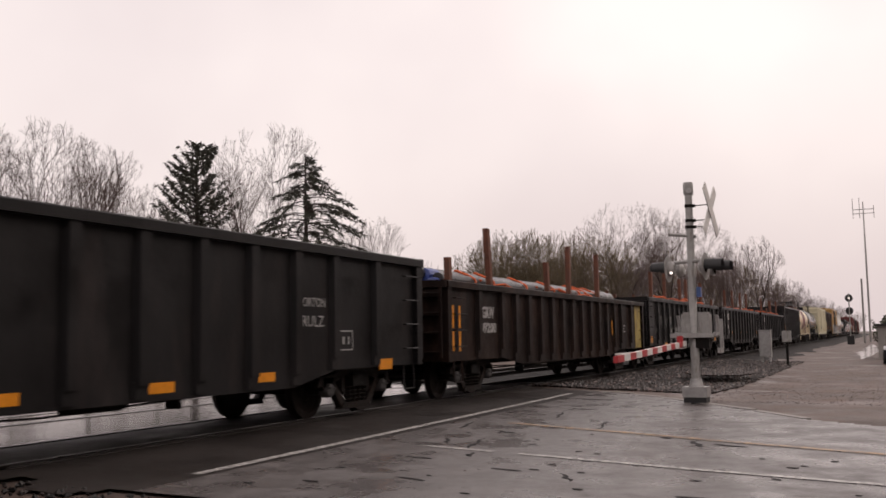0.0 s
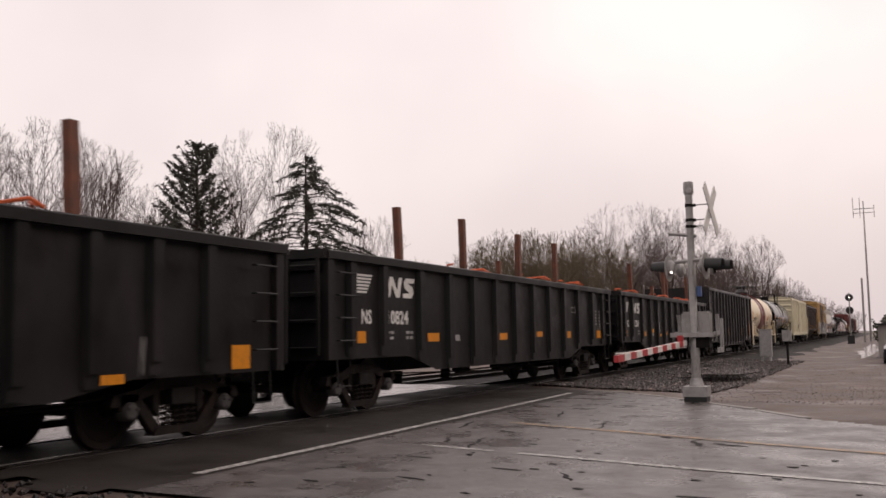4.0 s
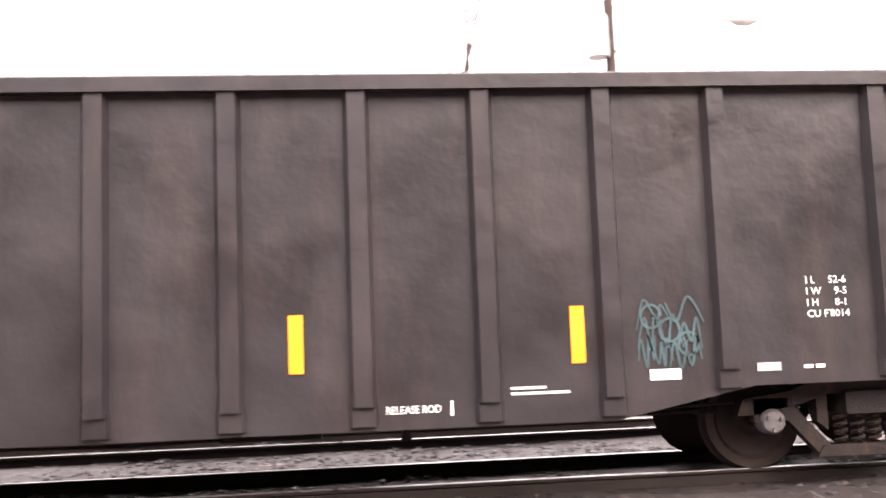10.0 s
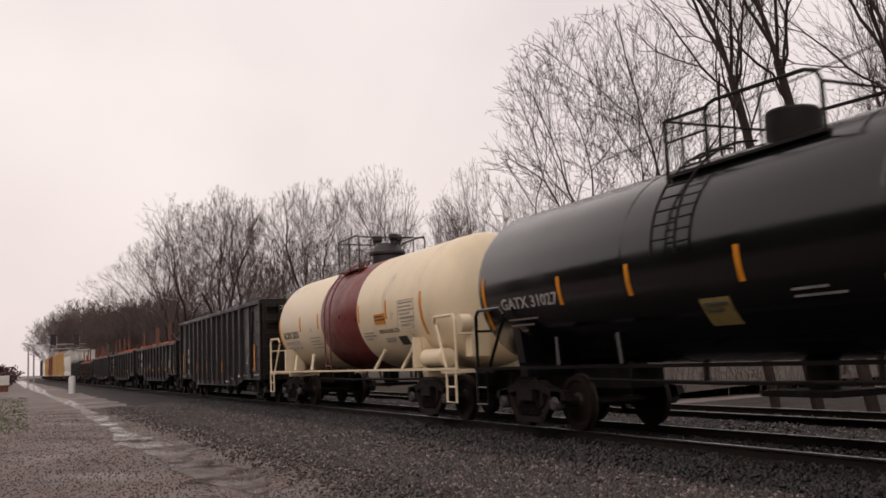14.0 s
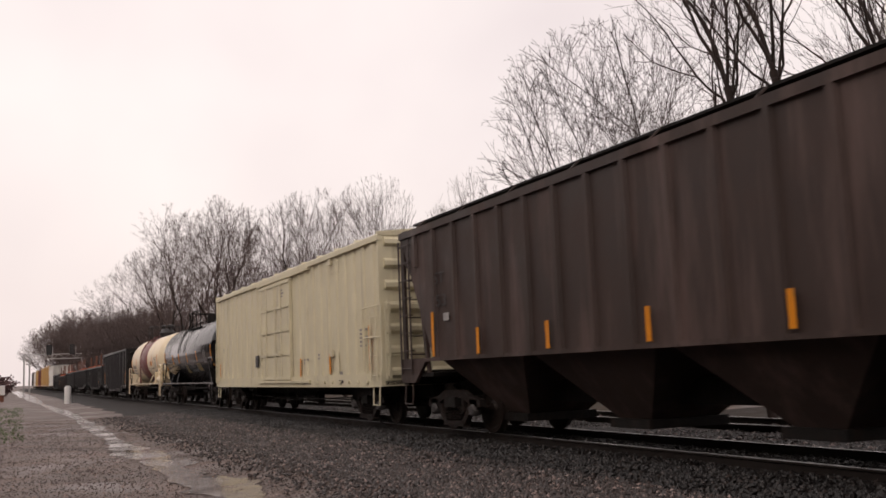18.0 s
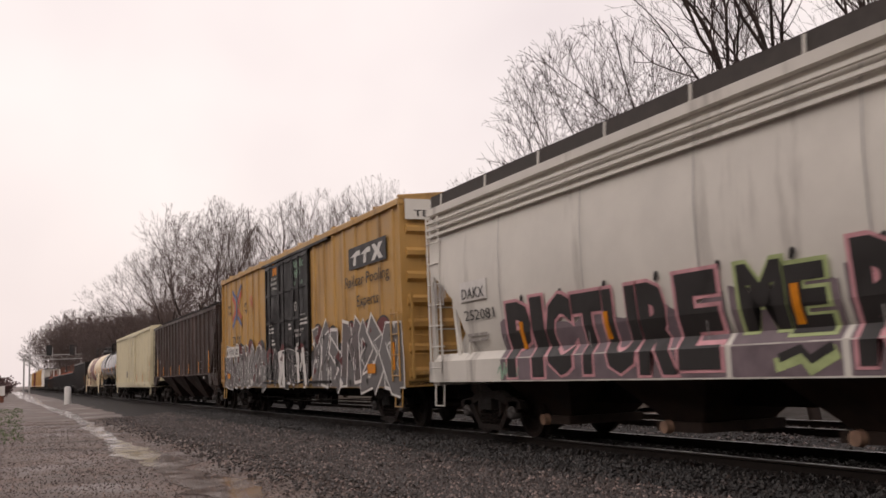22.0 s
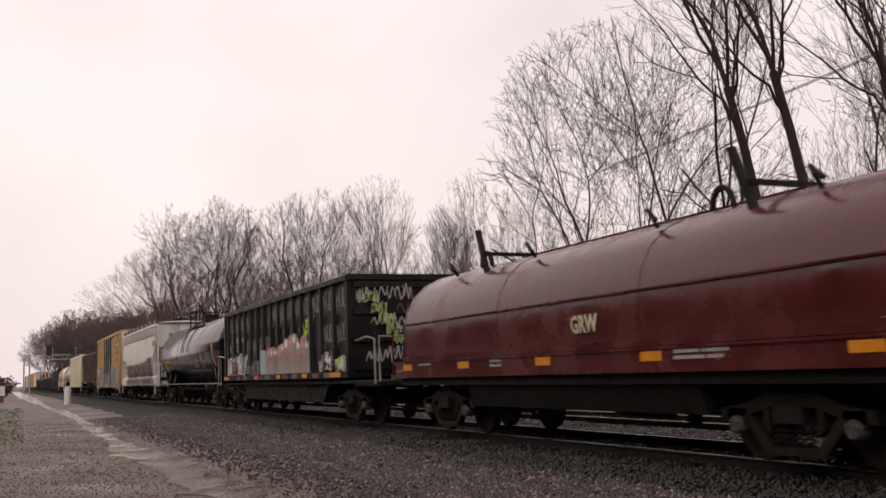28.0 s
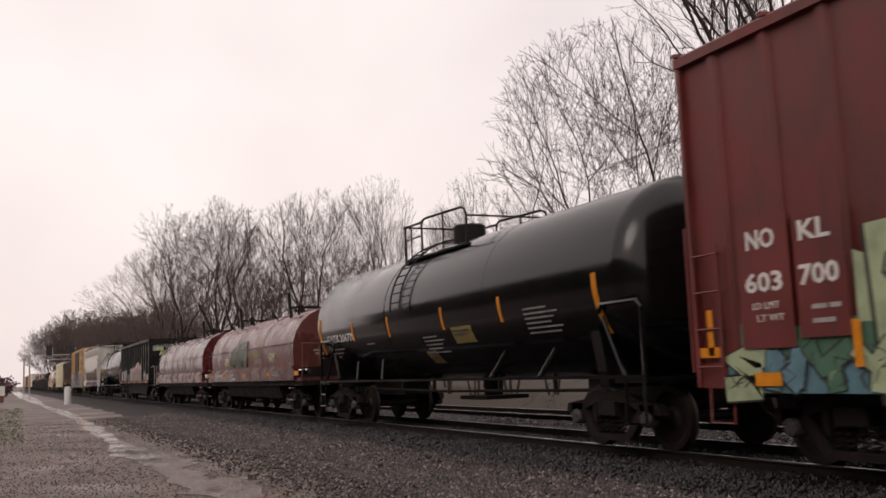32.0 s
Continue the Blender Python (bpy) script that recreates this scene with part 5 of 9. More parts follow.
    for e in (-1, 1):
        part("end_platform", Shape().box(min(e * (far[e] + 0.5), e * (far[e] - 0.4)), max(e * (far[e] + 0.5), e * (far[e] - 0.4)), -1.5, 1.5, 1.1, 1.2), paint, car)
        ladder(car, *sorted((e * (far[e] - 0.05), e * (far[e] - 0.5))), 0.55, 1.6, 4, paint, y=-1.6, rails=False)
        part("handrail", Shape().tube([(e * (far[e] + 0.45), -1.45, 1.2), (e * (far[e] + 0.45), -1.45, 2.2), (e * (far[e] + 0.45), -0.9, 2.2), (e * (far[e] + 0.45), -0.9, 1.2)], 0.022, 5), paint, car)
        truck(car, trucks[e > 0])
    # the brake end: stand, wheel, hoses and stencilled rows on the hood's end
    stand = part("brake_stand", Shape().box(hr + 0.1, hr + 0.38, -0.72, -0.1, 1.2, 1.72).prism([(hr + 0.12, 1.72), (hr + 0.36, 1.72), (hr + 0.30, 2.0), (hr + 0.16, 2.0)], -0.55, -0.2), M["under"], car, "black brake gear on the end platform")
    part("brake_wheel", Shape().lathe([(0, 0.2), (0.02, 0.24), (0.05, 0.2)], (hr + 0.4, -0.15, 1.72), "x", 14), M["under"], stand)
    part("brake_hose", Shape().tube([(hr + 0.3, 0.0, 1.7), (hr + 0.42, 0.15, 1.5), (hr + 0.4, 0.05, 1.25)], 0.025, 5), M["under"], stand)
    part("end_stencil_row", Shape().box(hr + 0.026, hr + 0.03, -0.85, 0.1, 1.98, 2.03).box(hr + 0.026, hr + 0.03, 0.2, 0.45, 1.98, 2.03), M["concrete"], hood)
    part("end_stencil_row", Shape().box(hr + 0.026, hr + 0.03, -0.8, -0.5, 1.88, 1.93).box(hr + 0.026, hr + 0.03, 0.2, 0.45, 1.88, 1.93), M["concrete"], hood)
    part("end_seam", Shape().box(hr + 0.026, hr + 0.04, -1.44, 1.44, 2.28, 2.31), paint, hood)
    part("end_sill_gear", Shape().box(far[1] + 0.12, far[1] + 0.5, -1.2, 1.2, 1.2, 1.5).box(far[1] + 0.2, far[1] + 0.46, 0.3, 1.4, 1.5, 1.7), M["under"], car, "dark fittings on the end platform")
    centre_sill(car, h)
    brake_rigging(car, h)
    couplers(car, h)
    return car, h


# ---- the train, from its head ----
B, Y, W, DW = M["black"], M["yellow"], M["white"], M["dull_white"]


def even(a, b, n):
    return [a + (b - a) * i / (n - 1) for i in range(n)]


def reflectors(car, spots, y=-1.515, wrap=None):
    """Yellow reflector plates: (x0, x1, z0, z1)."""
    for x0, x1, z0, z1 in spots:
        plate(car, x0, x1, z0, z1, Y, y=y, wrap=wrap)


# cars ahead, seen only far down the line
h0 = -100.6
for i, (kind, length, paint) in enumerate((("hopper", 16.5, "grey_hopper"), ("box", 18.4, "ttx"), ("box", 18.4, "ttx"), ("box", 16.8, "red_box"), ("box", 18.4, "ttx"), ("hopper", 17.0, "grey_hopper"), ("box", 18.4, "hopper_brown"))):
    if kind == "box":
        boxcar("weathered boxcar far ahead in the train", h0 - length, h0, 4.7, M[paint], ribs=even(-length / 2 + 0.8, length / 2 - 0.8, 12), door=(-1.6, 1.6))
    else:
        covered_hopper("pale covered hopper car far ahead in the train", h0 - length, h0, 4.4, M[paint], curved=True)
    h0 -= length + 1.3

NS_POSTS = [-7.6, -6.5, -5.05, -3.75, -2.5, -1.25, 0.0, 1.25, 2.5, 3.75, 5.05, 6.5, 7.6]
c1 = gondola("black high-sided gondola car with ribbed weathered steel sides", -99.3, -82.5, 2.74, 0.58, 0.80, [-6.7] + even(-5.35, 5.4, 11) + [6.76], B)
reflectors(c1, ((1.25, 1.70, 0.67, 0.80), (3.34, 3.81, 0.70, 0.83), (6.89, 7.36, 0.75, 0.93), (-1.1, -0.6, 0.67, 0.8), (-4.5, -4.0, 0.7, 0.83)))
frame_box(c1, 5.55, 6.0, 1.10, 1.42, DW, y=-1.515)
bars(c1, 5.68, 1.2, [[0.06, 0.04]], DW, y=-1.517, size=0.12)
writing("VORTON", 0.2, DW, c1, 4.42, 1.78, y=-1.515, width=0.74, name="sprayed_tag")
writing("RULZ", 0.24, DW, c1, 4.50, 1.48, y=-1.515, width=0.62, name="sprayed_tag")

c2 = gondola("rusty brown gondola car loaded with steel pipes", -81.3, -64.4, 2.42, 0.62, 0.80, [-6.75] + even(-5.4, 5.4, 13) + [6.75], M["brown"], truck_in=2.1)
writing("GRW", 0.34, DW, c2, -6.50, 1.70, y=-1.513, width=0.70, bold=0.012)
writing("89200", 0.29, DW, c2, -6.60, 1.38, y=-1.513, width=0.92, bold=0.012)
reflectors(c2, [(x, x + 0.10, z0, z1) for x in (-8.20, -7.87) for z0, z1 in ((1.0, 1.40), (1.47, 1.92))] + [(x, x + 0.09, 1.28, 1.73) for x in (-3.54, -0.88, 0.82, 4.13)], y=-1.56)
plate(c2, 7.45, 8.42, 0.82, 2.28, M["old_yellow"], y=-1.515, name="repainted_panel", label="pale yellow repainted end panel")
bars(c2, 5.6, 1.55, [[0.2, 0.2], [0.3], [0.15, 0.25]], DW, y=-1.513)
posts_load(c2, 8.45, 2.42, ((-5.85, 1.30, -0.25, False), (-1.72, 0.80, -0.40, False), (-0.05, 1.38, 0.0, False), (2.90, 1.36, 0.0, False), (-8.2, 0.5, -0.2, False), (-4.4, 0.85, 0.0, True), (-2.4, 0.6, 0.0, True), (5.6, 0.8, 0, True)), pipes=True, straps=((-6.0, -4.2, 0.1), (-2.2, 0.2, 0.05), (0.4, 2.9, 0.1)))

c3 = gondola("black gondola car with sprayed white lettering on its side", -63.5, -47.2, 2.66, 0.66, 0.85, even(-6.4, 6.55, 14), B)
for txt, x, z, hgt, wd in (("NS", -4.16, 1.70, 0.38, 0.44), ("194", -4.25, 1.29, 0.34, 0.66), ("010", -3.18, 1.29, 0.34, 0.62)):
    writing(txt, hgt, DW, c3, x, z, y=-1.513, width=wd, bold=0.012)
for x in (-4.13, -3.15):
    bars(c3, x, 1.0, [[0.16, 0.2], [0.12, 0.2]], DW, y=-1.513, size=0.06, gap=0.05)
reflectors(c3, ((-5.13, -4.67, 0.81, 0.94), (-2.36, -1.90, 0.84, 0.96), (0.80, 1.25, 0.80, 0.93), (4.72, 5.08, 0.81, 0.92), (7.05, 7.45, 0.90, 1.22), (-7.75, -7.3, 0.95, 1.2)))
for k, (a, b, z0, z1, n) in enumerate(((-6.28, -5.40, 1.5, 2.0, 4), (-5.05, -4.55, 1.55, 2.05, 2), (-2.20, -1.62, 1.4, 2.02, 3), (5.3, 5.6, 0.9, 1.4, 2), (-6.9, -6.5, 1.2, 1.6, 2))):
    tag(c3, a, b, z0, z1, M["chalk"], 20 + k, 0.04, y=-1.515, strokes=n)
for k, (cx, w, a0, n) in enumerate(((0.1, 0.46, 0.9, 14), (1.0, 0.34, 2.2, 10), (1.85, 0.36, 0.7, 11))):
    part("sprayed_tag", ribbon([(cx + w * math.cos(a0 + a * 0.42), 1.52 + 0.5 * math.sin(a0 + a * 0.42)) for a in range(n)], 0.075, -1.515), M["chalk"], c3, "faint grey rounded outline sprayed on the side")
    part("sprayed_tag", ribbon([(cx + 0.1 * math.cos(a * 0.5) + (0.05 if k else 0), 1.6 + 0.19 * math.sin(a * 0.5)) for a in range(13)], 0.05, -1.515, None, 0.006), M["chalk"], c3)
for k, t in enumerate(([(0.3, 1.95), (0.42, 1.6), (0.46, 1.2), (0.35, 1.0), (0.25, 1.1), (0.22, 1.35)], [(0.75, 1.95), (1.15, 1.9), (1.3, 1.65), (1.1, 1.45), (0.85, 1.5)], [(0.75, 1.1), (0.95, 1.1), (0.98, 1.4), (1.2, 1.45), (1.28, 1.3)], [(1.45, 1.98), (1.62, 1.75), (1.5, 1.5), (1.6, 1.2)], [(1.85, 1.35), (2.0, 1.25), (2.15, 1.4)])):
    part("sprayed_tag", ribbon(curve_points(t), 0.065, -1.515, None, 0.007 + 0.0004 * k), M["chalk"], c3)
posts_load(c3, 8.15, 2.66, ((-4.5, 1.10, 0.05, False), (-1.12, 1.0, -0.2, False), (0.27, 1.06, -0.1, False), (4.13, 1.08, -0.13, False), (5.75, 0.45, 0, True), (-3.9, 0.5, 0, True), (-6.9, 1.0, -0.1, False), (-2.6, 0.4, 0, True), (0.9, 0.5, 0, True)), straps=((-5.6, -4.4, 0.05), (-2.2, 0.4, 0.1), (3.2, 4.2, 0.05), (-1.2, 0.3, 0.0)))

def stripes_and_mark(car, paint):
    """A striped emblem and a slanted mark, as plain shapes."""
    for i in range(6):
        z = 2.04 + 0.056 * i
        part("emblem_stripe", Shape().prism([(-7.46 + 0.02 * i, z), (-7.05 + 0.035 * i, z), (-7.04 + 0.038 * i, z + 0.034), (-7.47 + 0.02 * i, z + 0.034)], -1.522, -1.513), paint, car)
    for pts in ([(-6.34, 2.0), (-6.22, 2.0), (-6.14, 2.22), (-5.98, 2.0), (-5.86, 2.0), (-5.74, 2.36), (-5.86, 2.36), (-5.95, 2.13), (-6.10, 2.36), (-6.22, 2.36)], [(-5.72, 2.0), (-5.38, 2.0), (-5.29, 2.1), (-5.33, 2.2), (-5.52, 2.27), (-5.28, 2.28), (-5.25, 2.36), (-5.58, 2.36), (-5.68, 2.28), (-5.64, 2.18), (-5.44, 2.09), (-5.70, 2.08)]):
        part("emblem_mark", Shape().prism(pts, -1.522, -1.513), paint, car)


c4 = gondola("black gondola car with yellow reflectors and posts above its side", -46.0, -29.2, 2.68, 0.66, 0.95, NS_POSTS, B)
reflectors(c4, ((7.03, 7.45, 1.17, 1.40), (-7.5, -7.1, 1.2, 1.4), (-4.7, -4.2, 1.2, 1.36), (-1.0, -0.5, 1.2, 1.35), (1.5, 2.0, 1.25, 1.38), (3.9, 4.4, 1.2, 1.38)))
stripes_and_mark(c4, W)
writing("NS", 0.33, W, c4, -7.24, 1.53, y=-1.513, width=0.36, bold=0.008)
writing("10824", 0.33, W, c4, -6.36, 1.53, y=-1.513, width=0.84, bold=0.008)
for x in (-6.36, -5.6):
    bars(c4, x, 1.35, [[0.13, 0.1], [0.1, 0.12]], DW, y=-1.513, size=0.05)
plate(c4, -3.42, -3.2, 1.2, 1.32, DW, y=-1.515, name="stencil_plate")
writing("G122", 0.15, DW, c4, 7.15, 1.44, y=-1.513, width=0.32)
for x in (6.95, 7.32):
    bars(c4, x, 1.95, [[0.1], [0.1], [0.12], [0.1], [0.14]], DW, y=-1.513, size=0.045, gap=0.05)
frame_box(c4, 4.5, 4.9, 1.9, 2.05, DW, y=-1.515)
tag(c4, 2.7, 3.4, 1.45, 1.95, M["ink"], 31, 0.05, y=-1.515)
posts_load(c4, 8.4, 2.68, ((-2.9, 1.1, -0.1, False), (0.4, 1.08, 0.0, False), (1.2, 0.5, 0, True), (3.3, 1.1, -0.05, False), (8.2, 0.45, 0, True), (-5.8, 1.0, -0.2, False), (5.6, 0.9, 0.0, True)), straps=((-3.0, -0.8, 0.1), (1.2, 3.3, 0.05), (4.5, 6.0, 0.05)))

c5 = gondola("black gondola car with white stripes emblem and number", -27.9, -11.35, 2.70, 0.66, 1.0, NS_POSTS, B)
stripes_and_mark(c5, W)
writing("NS", 0.33, W, c5, -7.24, 1.53, y=-1.513, width=0.36, bold=0.008)
writing("211330", 0.33, W, c5, -6.40, 1.53, y=-1.513, width=0.94, bold=0.008)
reflectors(c5, ((-7.50, -7.14, 1.21, 1.40), (-4.77, -4.29, 1.2, 1.36), (-3.44, -3.0, 1.32, 1.45), (-1.04, -0.56, 1.22, 1.35), (1.50, 1.93, 1.30, 1.42), (3.91, 4.30, 1.21, 1.40), (6.85, 7.22, 1.21, 1.42), (-2.0, -1.72, 1.17, 1.27), (1.25, 1.48, 1.18, 1.27)))
plate(c5, -3.42, -3.05, 1.2, 1.3, DW, y=-1.515, name="stencil_plate")
for x in (-6.36, -5.6):
    bars(c5, x, 1.35, [[0.13, 0.1], [0.1, 0.12]], DW, y=-1.513, size=0.05)
for k, (a, b, z0, z1, n) in enumerate(((-2.40, -1.95, 1.3, 1.72, 4), (2.55, 3.30, 1.45, 2.2, 3), (3.85, 4.62, 1.5, 2.08, 3), (5.15, 5.2, 1.0, 1.4, 1))):
    if k in (0, 3):
        tag(c5, a, b, z0, z1, DW, 40 + k, 0.03, y=-1.515, strokes=n)
    else:
        continue
for k, t in enumerate((".0,.95 .05,.5 .07,.05", ".07,.05 .12,.55 .16,.2", ".16,.2 .2,.6 .22,1", ".26,.42 .3,.5 .32,.34 .27,.3", ".38,.02 .4,.5 .41,.9", ".41,.9 .47,.5 .52,.1", ".52,.1 .53,.5 .56,.96", ".58,.05 .63,.5 .67,.95", ".67,.95 .7,.5 .73,.08", ".6,.4 .71,.44", ".76,.9 .8,.5 .83,.12", ".83,.12 .88,.6 .93,1", ".95,.5 1,.5")):
    part("sprayed_tag", ribbon([(2.5 + 2.55 * float(q.split(",")[0]), 1.42 + 0.78 * float(q.split(",")[1])) for q in t.split()], 0.055, -1.515, None, 0.005 + 0.0004 * k, taper=True), DW, c5)
writing("68", 0.62, DW, c5, 5.2, 1.36, y=-1.515, width=0.6, bold=0.02, name="sprayed_tag")
bars(c5, 6.9, 2.1, [[0.1, 0.12], [0.12, 0.12], [0.1, 0.1], [0.14]], DW, y=-1.513, size=0.045, gap=0.06)
posts_load(c5, 8.27, 2.70, ((-5.95, 1.05, -0.34, False), (-0.55, 1.06, -0.16, False), (0.12, 1.07, -0.28, False), (4.5, 1.1, -0.2, False), (-5.3, 0.35, -0.2, True), (-2.05, 0.45, -0.1, True), (-2.7, 0.4, -0.2, False), (1.0, 0.35, 0, True)), straps=((-7.0, -5.0, 0.05), (-1.6, 0.2, 0.05), (3.2, 4.6, 0.08)))

c6 = gondola("tall charcoal gondola car with dented ribbed sides", -10.2, 6.35, 3.54, 0.56, 0.80, [-6.62, -5.45, -4.38, -3.32, -2.25, -1.19, -0.12, 0.95, 2.02, 3.07, 4.12, 5.14, 6.62], M["grey_black"], post_w=0.15, recess=True)
writing("OMNX", 0.40, W, c6, -6.42, 1.92, y=-1.513, width=0.86, bold=0.006)
writing("02025", 0.36, W, c6, -6.42, 1.53, y=-1.513, width=0.88, bold=0.006)
writing("OMNX  102025", 0.17, W, c6, 8.41, 3.2, y=-0.95, width=1.3, face="end")
left_mark = writing("OMNX  102025", 0.22, W, c6, -0.65, 3.16, y=0.0, width=1.3)
left_mark.rotation_euler.z, left_mark.location.x = -math.pi / 2, -8.4
for a, b in ((-7.55, -7.37), (7.12, 7.29)):
    reflectors(c6, ((a, b, 1.08, 2.02),), y=-1.54)
reflectors(c6, [(x, x + 0.12, 1.05, 1.53) for x in (-4.10, -1.72, 1.42, 3.78)])
frame_box(c6, -4.92, -4.64, 1.55, 1.83, W, y=-1.515)
bars(c6, -4.83, 1.6, [[0.08]], W, y=-1.516, size=0.14)
writing("RELEASE ROD", 0.09, W, c6, 2.20, 0.69, y=-1.513, width=0.46)
part("stencil_arrow", Shape().prism([(2.74, 0.66), (2.76, 0.66), (2.76, 0.78), (2.74, 0.78)], -1.518, -1.513), W, c6)
bars(c6, 3.25, 0.85, [[0.3], [0.5]], W, y=-1.513, size=0.02, gap=0.025)
plate(c6, 4.45, 4.72, 0.88, 0.97, W, y=-1.513, name="data_plate")
for i, (a, b) in enumerate((("I L", "52-6"), ("I W", "9-5"), ("I H", "8-1"), ("CU FT", "4014"))):
    writing(a, 0.09, W, c6, 5.88, 1.66 - 0.098 * i, y=-1.513)
    writing(b, 0.09, W, c6, 6.29 - 0.05 * len(b), 1.66 - 0.098 * i, y=-1.513)
plate(c6, 5.40, 5.61, 0.92, 0.99, M["galv"], y=-1.513, name="data_plate")
bars(c6, 5.82, 0.93, [[0.08, 0.08]], W, y=-1.513, size=0.03)
for k in range(3):
    tag(c6, 4.36, 4.9, 1.3 - 0.17 * k, 1.6 - 0.17 * k, M["teal"], 60 + k, 0.024, y=-1.515, strokes=2 + k)
    part("sprayed_tag", ribbon([(4.48 + 0.16 * k + 0.09 * math.cos(0.5 * a), 1.42 - 0.12 * k + 0.1 * math.sin(0.5 * a)) for a in range(13)], 0.022, -1.515, None, 0.008), M["teal"], c6)
bars(c6, 6.78, 1.15, [[0.14, 0.16], [0.34]], W, y=-1.513, size=0.035, gap=0.03)
bars(c6, 7.02, 0.95, [[0.08, 0.18, 0.08, 0.2, 0.24]], W, y=-1.513, size=0.04)
bars(c6, -8.2, 0.9, [[0.08, 0.18, 0.08, 0.2, 0.24]], W, y=-1.513, size=0.04)
bars(c6, -6.45, 1.15, [[0.12, 0.2, 0.22], [0.12, 0.14, 0.26]], W, y=-1.513, size=0.06, gap=0.06)
part("angle_brace", Shape().prism([(6.66, 0.95), (6.74, 0.95), (7.0, 3.35), (6.95, 3.35)], -1.56, -1.52), M["grey_black"], c6)

c7, h7, s7 = tank("cream tank car with a maroon band for acid", 7.3, 21.7, M["cream"], band=(-1.65, 1.35), rails=M["cream"], dome=-0.1, trucks=(-5.65, 5.1), lad=(-0.95, -0.5), top_rail=1.3, rail_right=0.4, short=0.2)
writing("RCRX 2033", 0.28, M["ink"], c7, -5.68, 2.07, wrap=s7, width=1.62, bold=0.006)
bars(c7, -5.6, 1.90, [[0.12, 0.22, 0.3, 0.3, 0.3], [0.12, 0.22, 0.3, 0.28, 0.4]], M["concrete"], wrap=s7, size=0.07, gap=0.1)
reflectors(c7, [(x, x + 0.09, 2.24, 2.67) for x in (-3.80, -2.02, 1.42, 3.30)] + [(-6.12, -6.02, 1.86, 2.67), (5.33, 5.44, 1.80, 2.72)], wrap=s7)
plate(c7, 2.55, 3.24, 2.13, 2.38, Y, wrap=s7, name="warning_label", label="yellow warning label")
bars(c7, 2.6, 2.3, [[0.5], [0.6]], M["ink"], wrap=lambda z: s7(z) - 0.006, size=0.035)
writing("HYDROCHLORIC ACID", 0.13, M["ink"], c7, 2.66, 1.92, wrap=s7, width=1.26)
bars(c7, 2.9, 1.78, [[0.3, 0.3], [0.2, 0.3]], M["concrete"], wrap=s7, size=0.03)
plate(c7, 3.70, 4.18, 1.62, 1.82, M["ink"], wrap=s7, name="placard", label="black and white hazard placard")
frame_box(c7, 4.12, 5.05, 1.95, 2.6, M["concrete"], y=-1.46, w=0.012)
bars(c7, 4.16, 2.52, [[0.8], [0.7], [0.84], [0.6], [0.8], [0.75], [0.5]], M["concrete"], wrap=s7, size=0.03, gap=0.05)
bars(c7, -3.0, 2.0, [[0.7, 0.3], [0.9], [0.6, 0.35], [0.95]], M["concrete"], wrap=s7, size=0.025, gap=0.07)
bars(c7, 1.6, 1.95, [[0.7], [0.8], [0.5]], M["concrete"], wrap=s7, size=0.025, gap=0.05)
part("brake_cylinder", Shape().lathe([(-0.55, 0.05), (-0.5, 0.19), (0.5, 0.19), (0.55, 0.05)], (5.75, -1.25, 1.30), "x", 14), M["cream"], c7, "cream air brake cylinder")
part("brake_valve", Shape().lathe([(-0.12, 0.2), (0.12, 0.2)], (6.75, -1.1, 1.95), "y", 14).box(6.6, 6.9, -1.0, -0.6, 1.3, 2.1), M["cream"], c7)
for x in (5.0, -5.35):
    box_part("saddle_plate", M["cream"], c7, x, x + 0.12, -1.5, -0.9, 1.1, 1.75)
part("shell_flange", Shape().lathe([(5.2, 1.452), (5.22, 1.462), (5.3, 1.462), (5.32, 1.452)], (0, 0, 2.5), "x", 48), M["cream"], c7)


def tank_marks(car, s, marks, x, colour, wd, small, labels=(), blocks=()):
    writing(marks, 0.27, colour, car, x, 2.08, wrap=s, width=wd, bold=0.006)
    bars(car, x + 0.1, 1.88, [[0.1, 0.16, 0.08, 0.2, 0.12, 0.22], [0.16, 0.1, 0.2, 0.14, 0.1], [0.1, 0.2, 0.12]], M["mural_dark"] if colour is not M["tank_yellow"] else colour, wrap=s, size=0.028, gap=0.07)
    reflectors(car, [(q, q + 0.09, 2.05, 2.50) for q in small], wrap=s)
    for a, b, z0, z1 in labels:
        plate(car, a, b, z0, z1, M["dull_label"], wrap=s, name="data_label", label="dull yellow data label")
        bars(car, a + 0.06, z1 - 0.09, [[(b - a) * 0.8], [(b - a) * 0.6]], M["ink"], wrap=lambda z: s(z) - 0.008, size=0.03)
    for a, b, z0, z1 in blocks:
        n = int((z1 - z0) / 0.08)
        bars(car, a, z1 - 0.05, [[(b - a) * (0.6 + 0.35 * ((k * 37) % 10) / 10)] for k in range(n)], M["chalk"], wrap=s, size=0.03, gap=0.05)


c8, h8, s8 = tank("glossy black tank car with yellow reflectors", 22.5, 36.2, M["black_gloss"], zc=2.52, rad=1.45, trucks=(-5.45, 5.45), end_gap=0.1, stretch=0.5, seams=(-2.2, 2.3), deck=(-1.6, -0.75, 1.25, -0.15), lad=(-1.3, -0.8))
tank_marks(c8, s8, "GATX 31027", -5.9, DW, 1.9, (-3.95, -2.1, 0.15, 2.65), ((-0.7, -0.15, 1.55, 1.9), (2.2, 3.1, 1.62, 1.95)), ((0.9, 1.8, 1.72, 1.93), (4.3, 5.15, 1.88, 2.5)))
reflectors(c8, ((-6.55, -6.45, 1.75, 2.7), (6.0, 6.1, 1.75, 2.7)), wrap=s8)

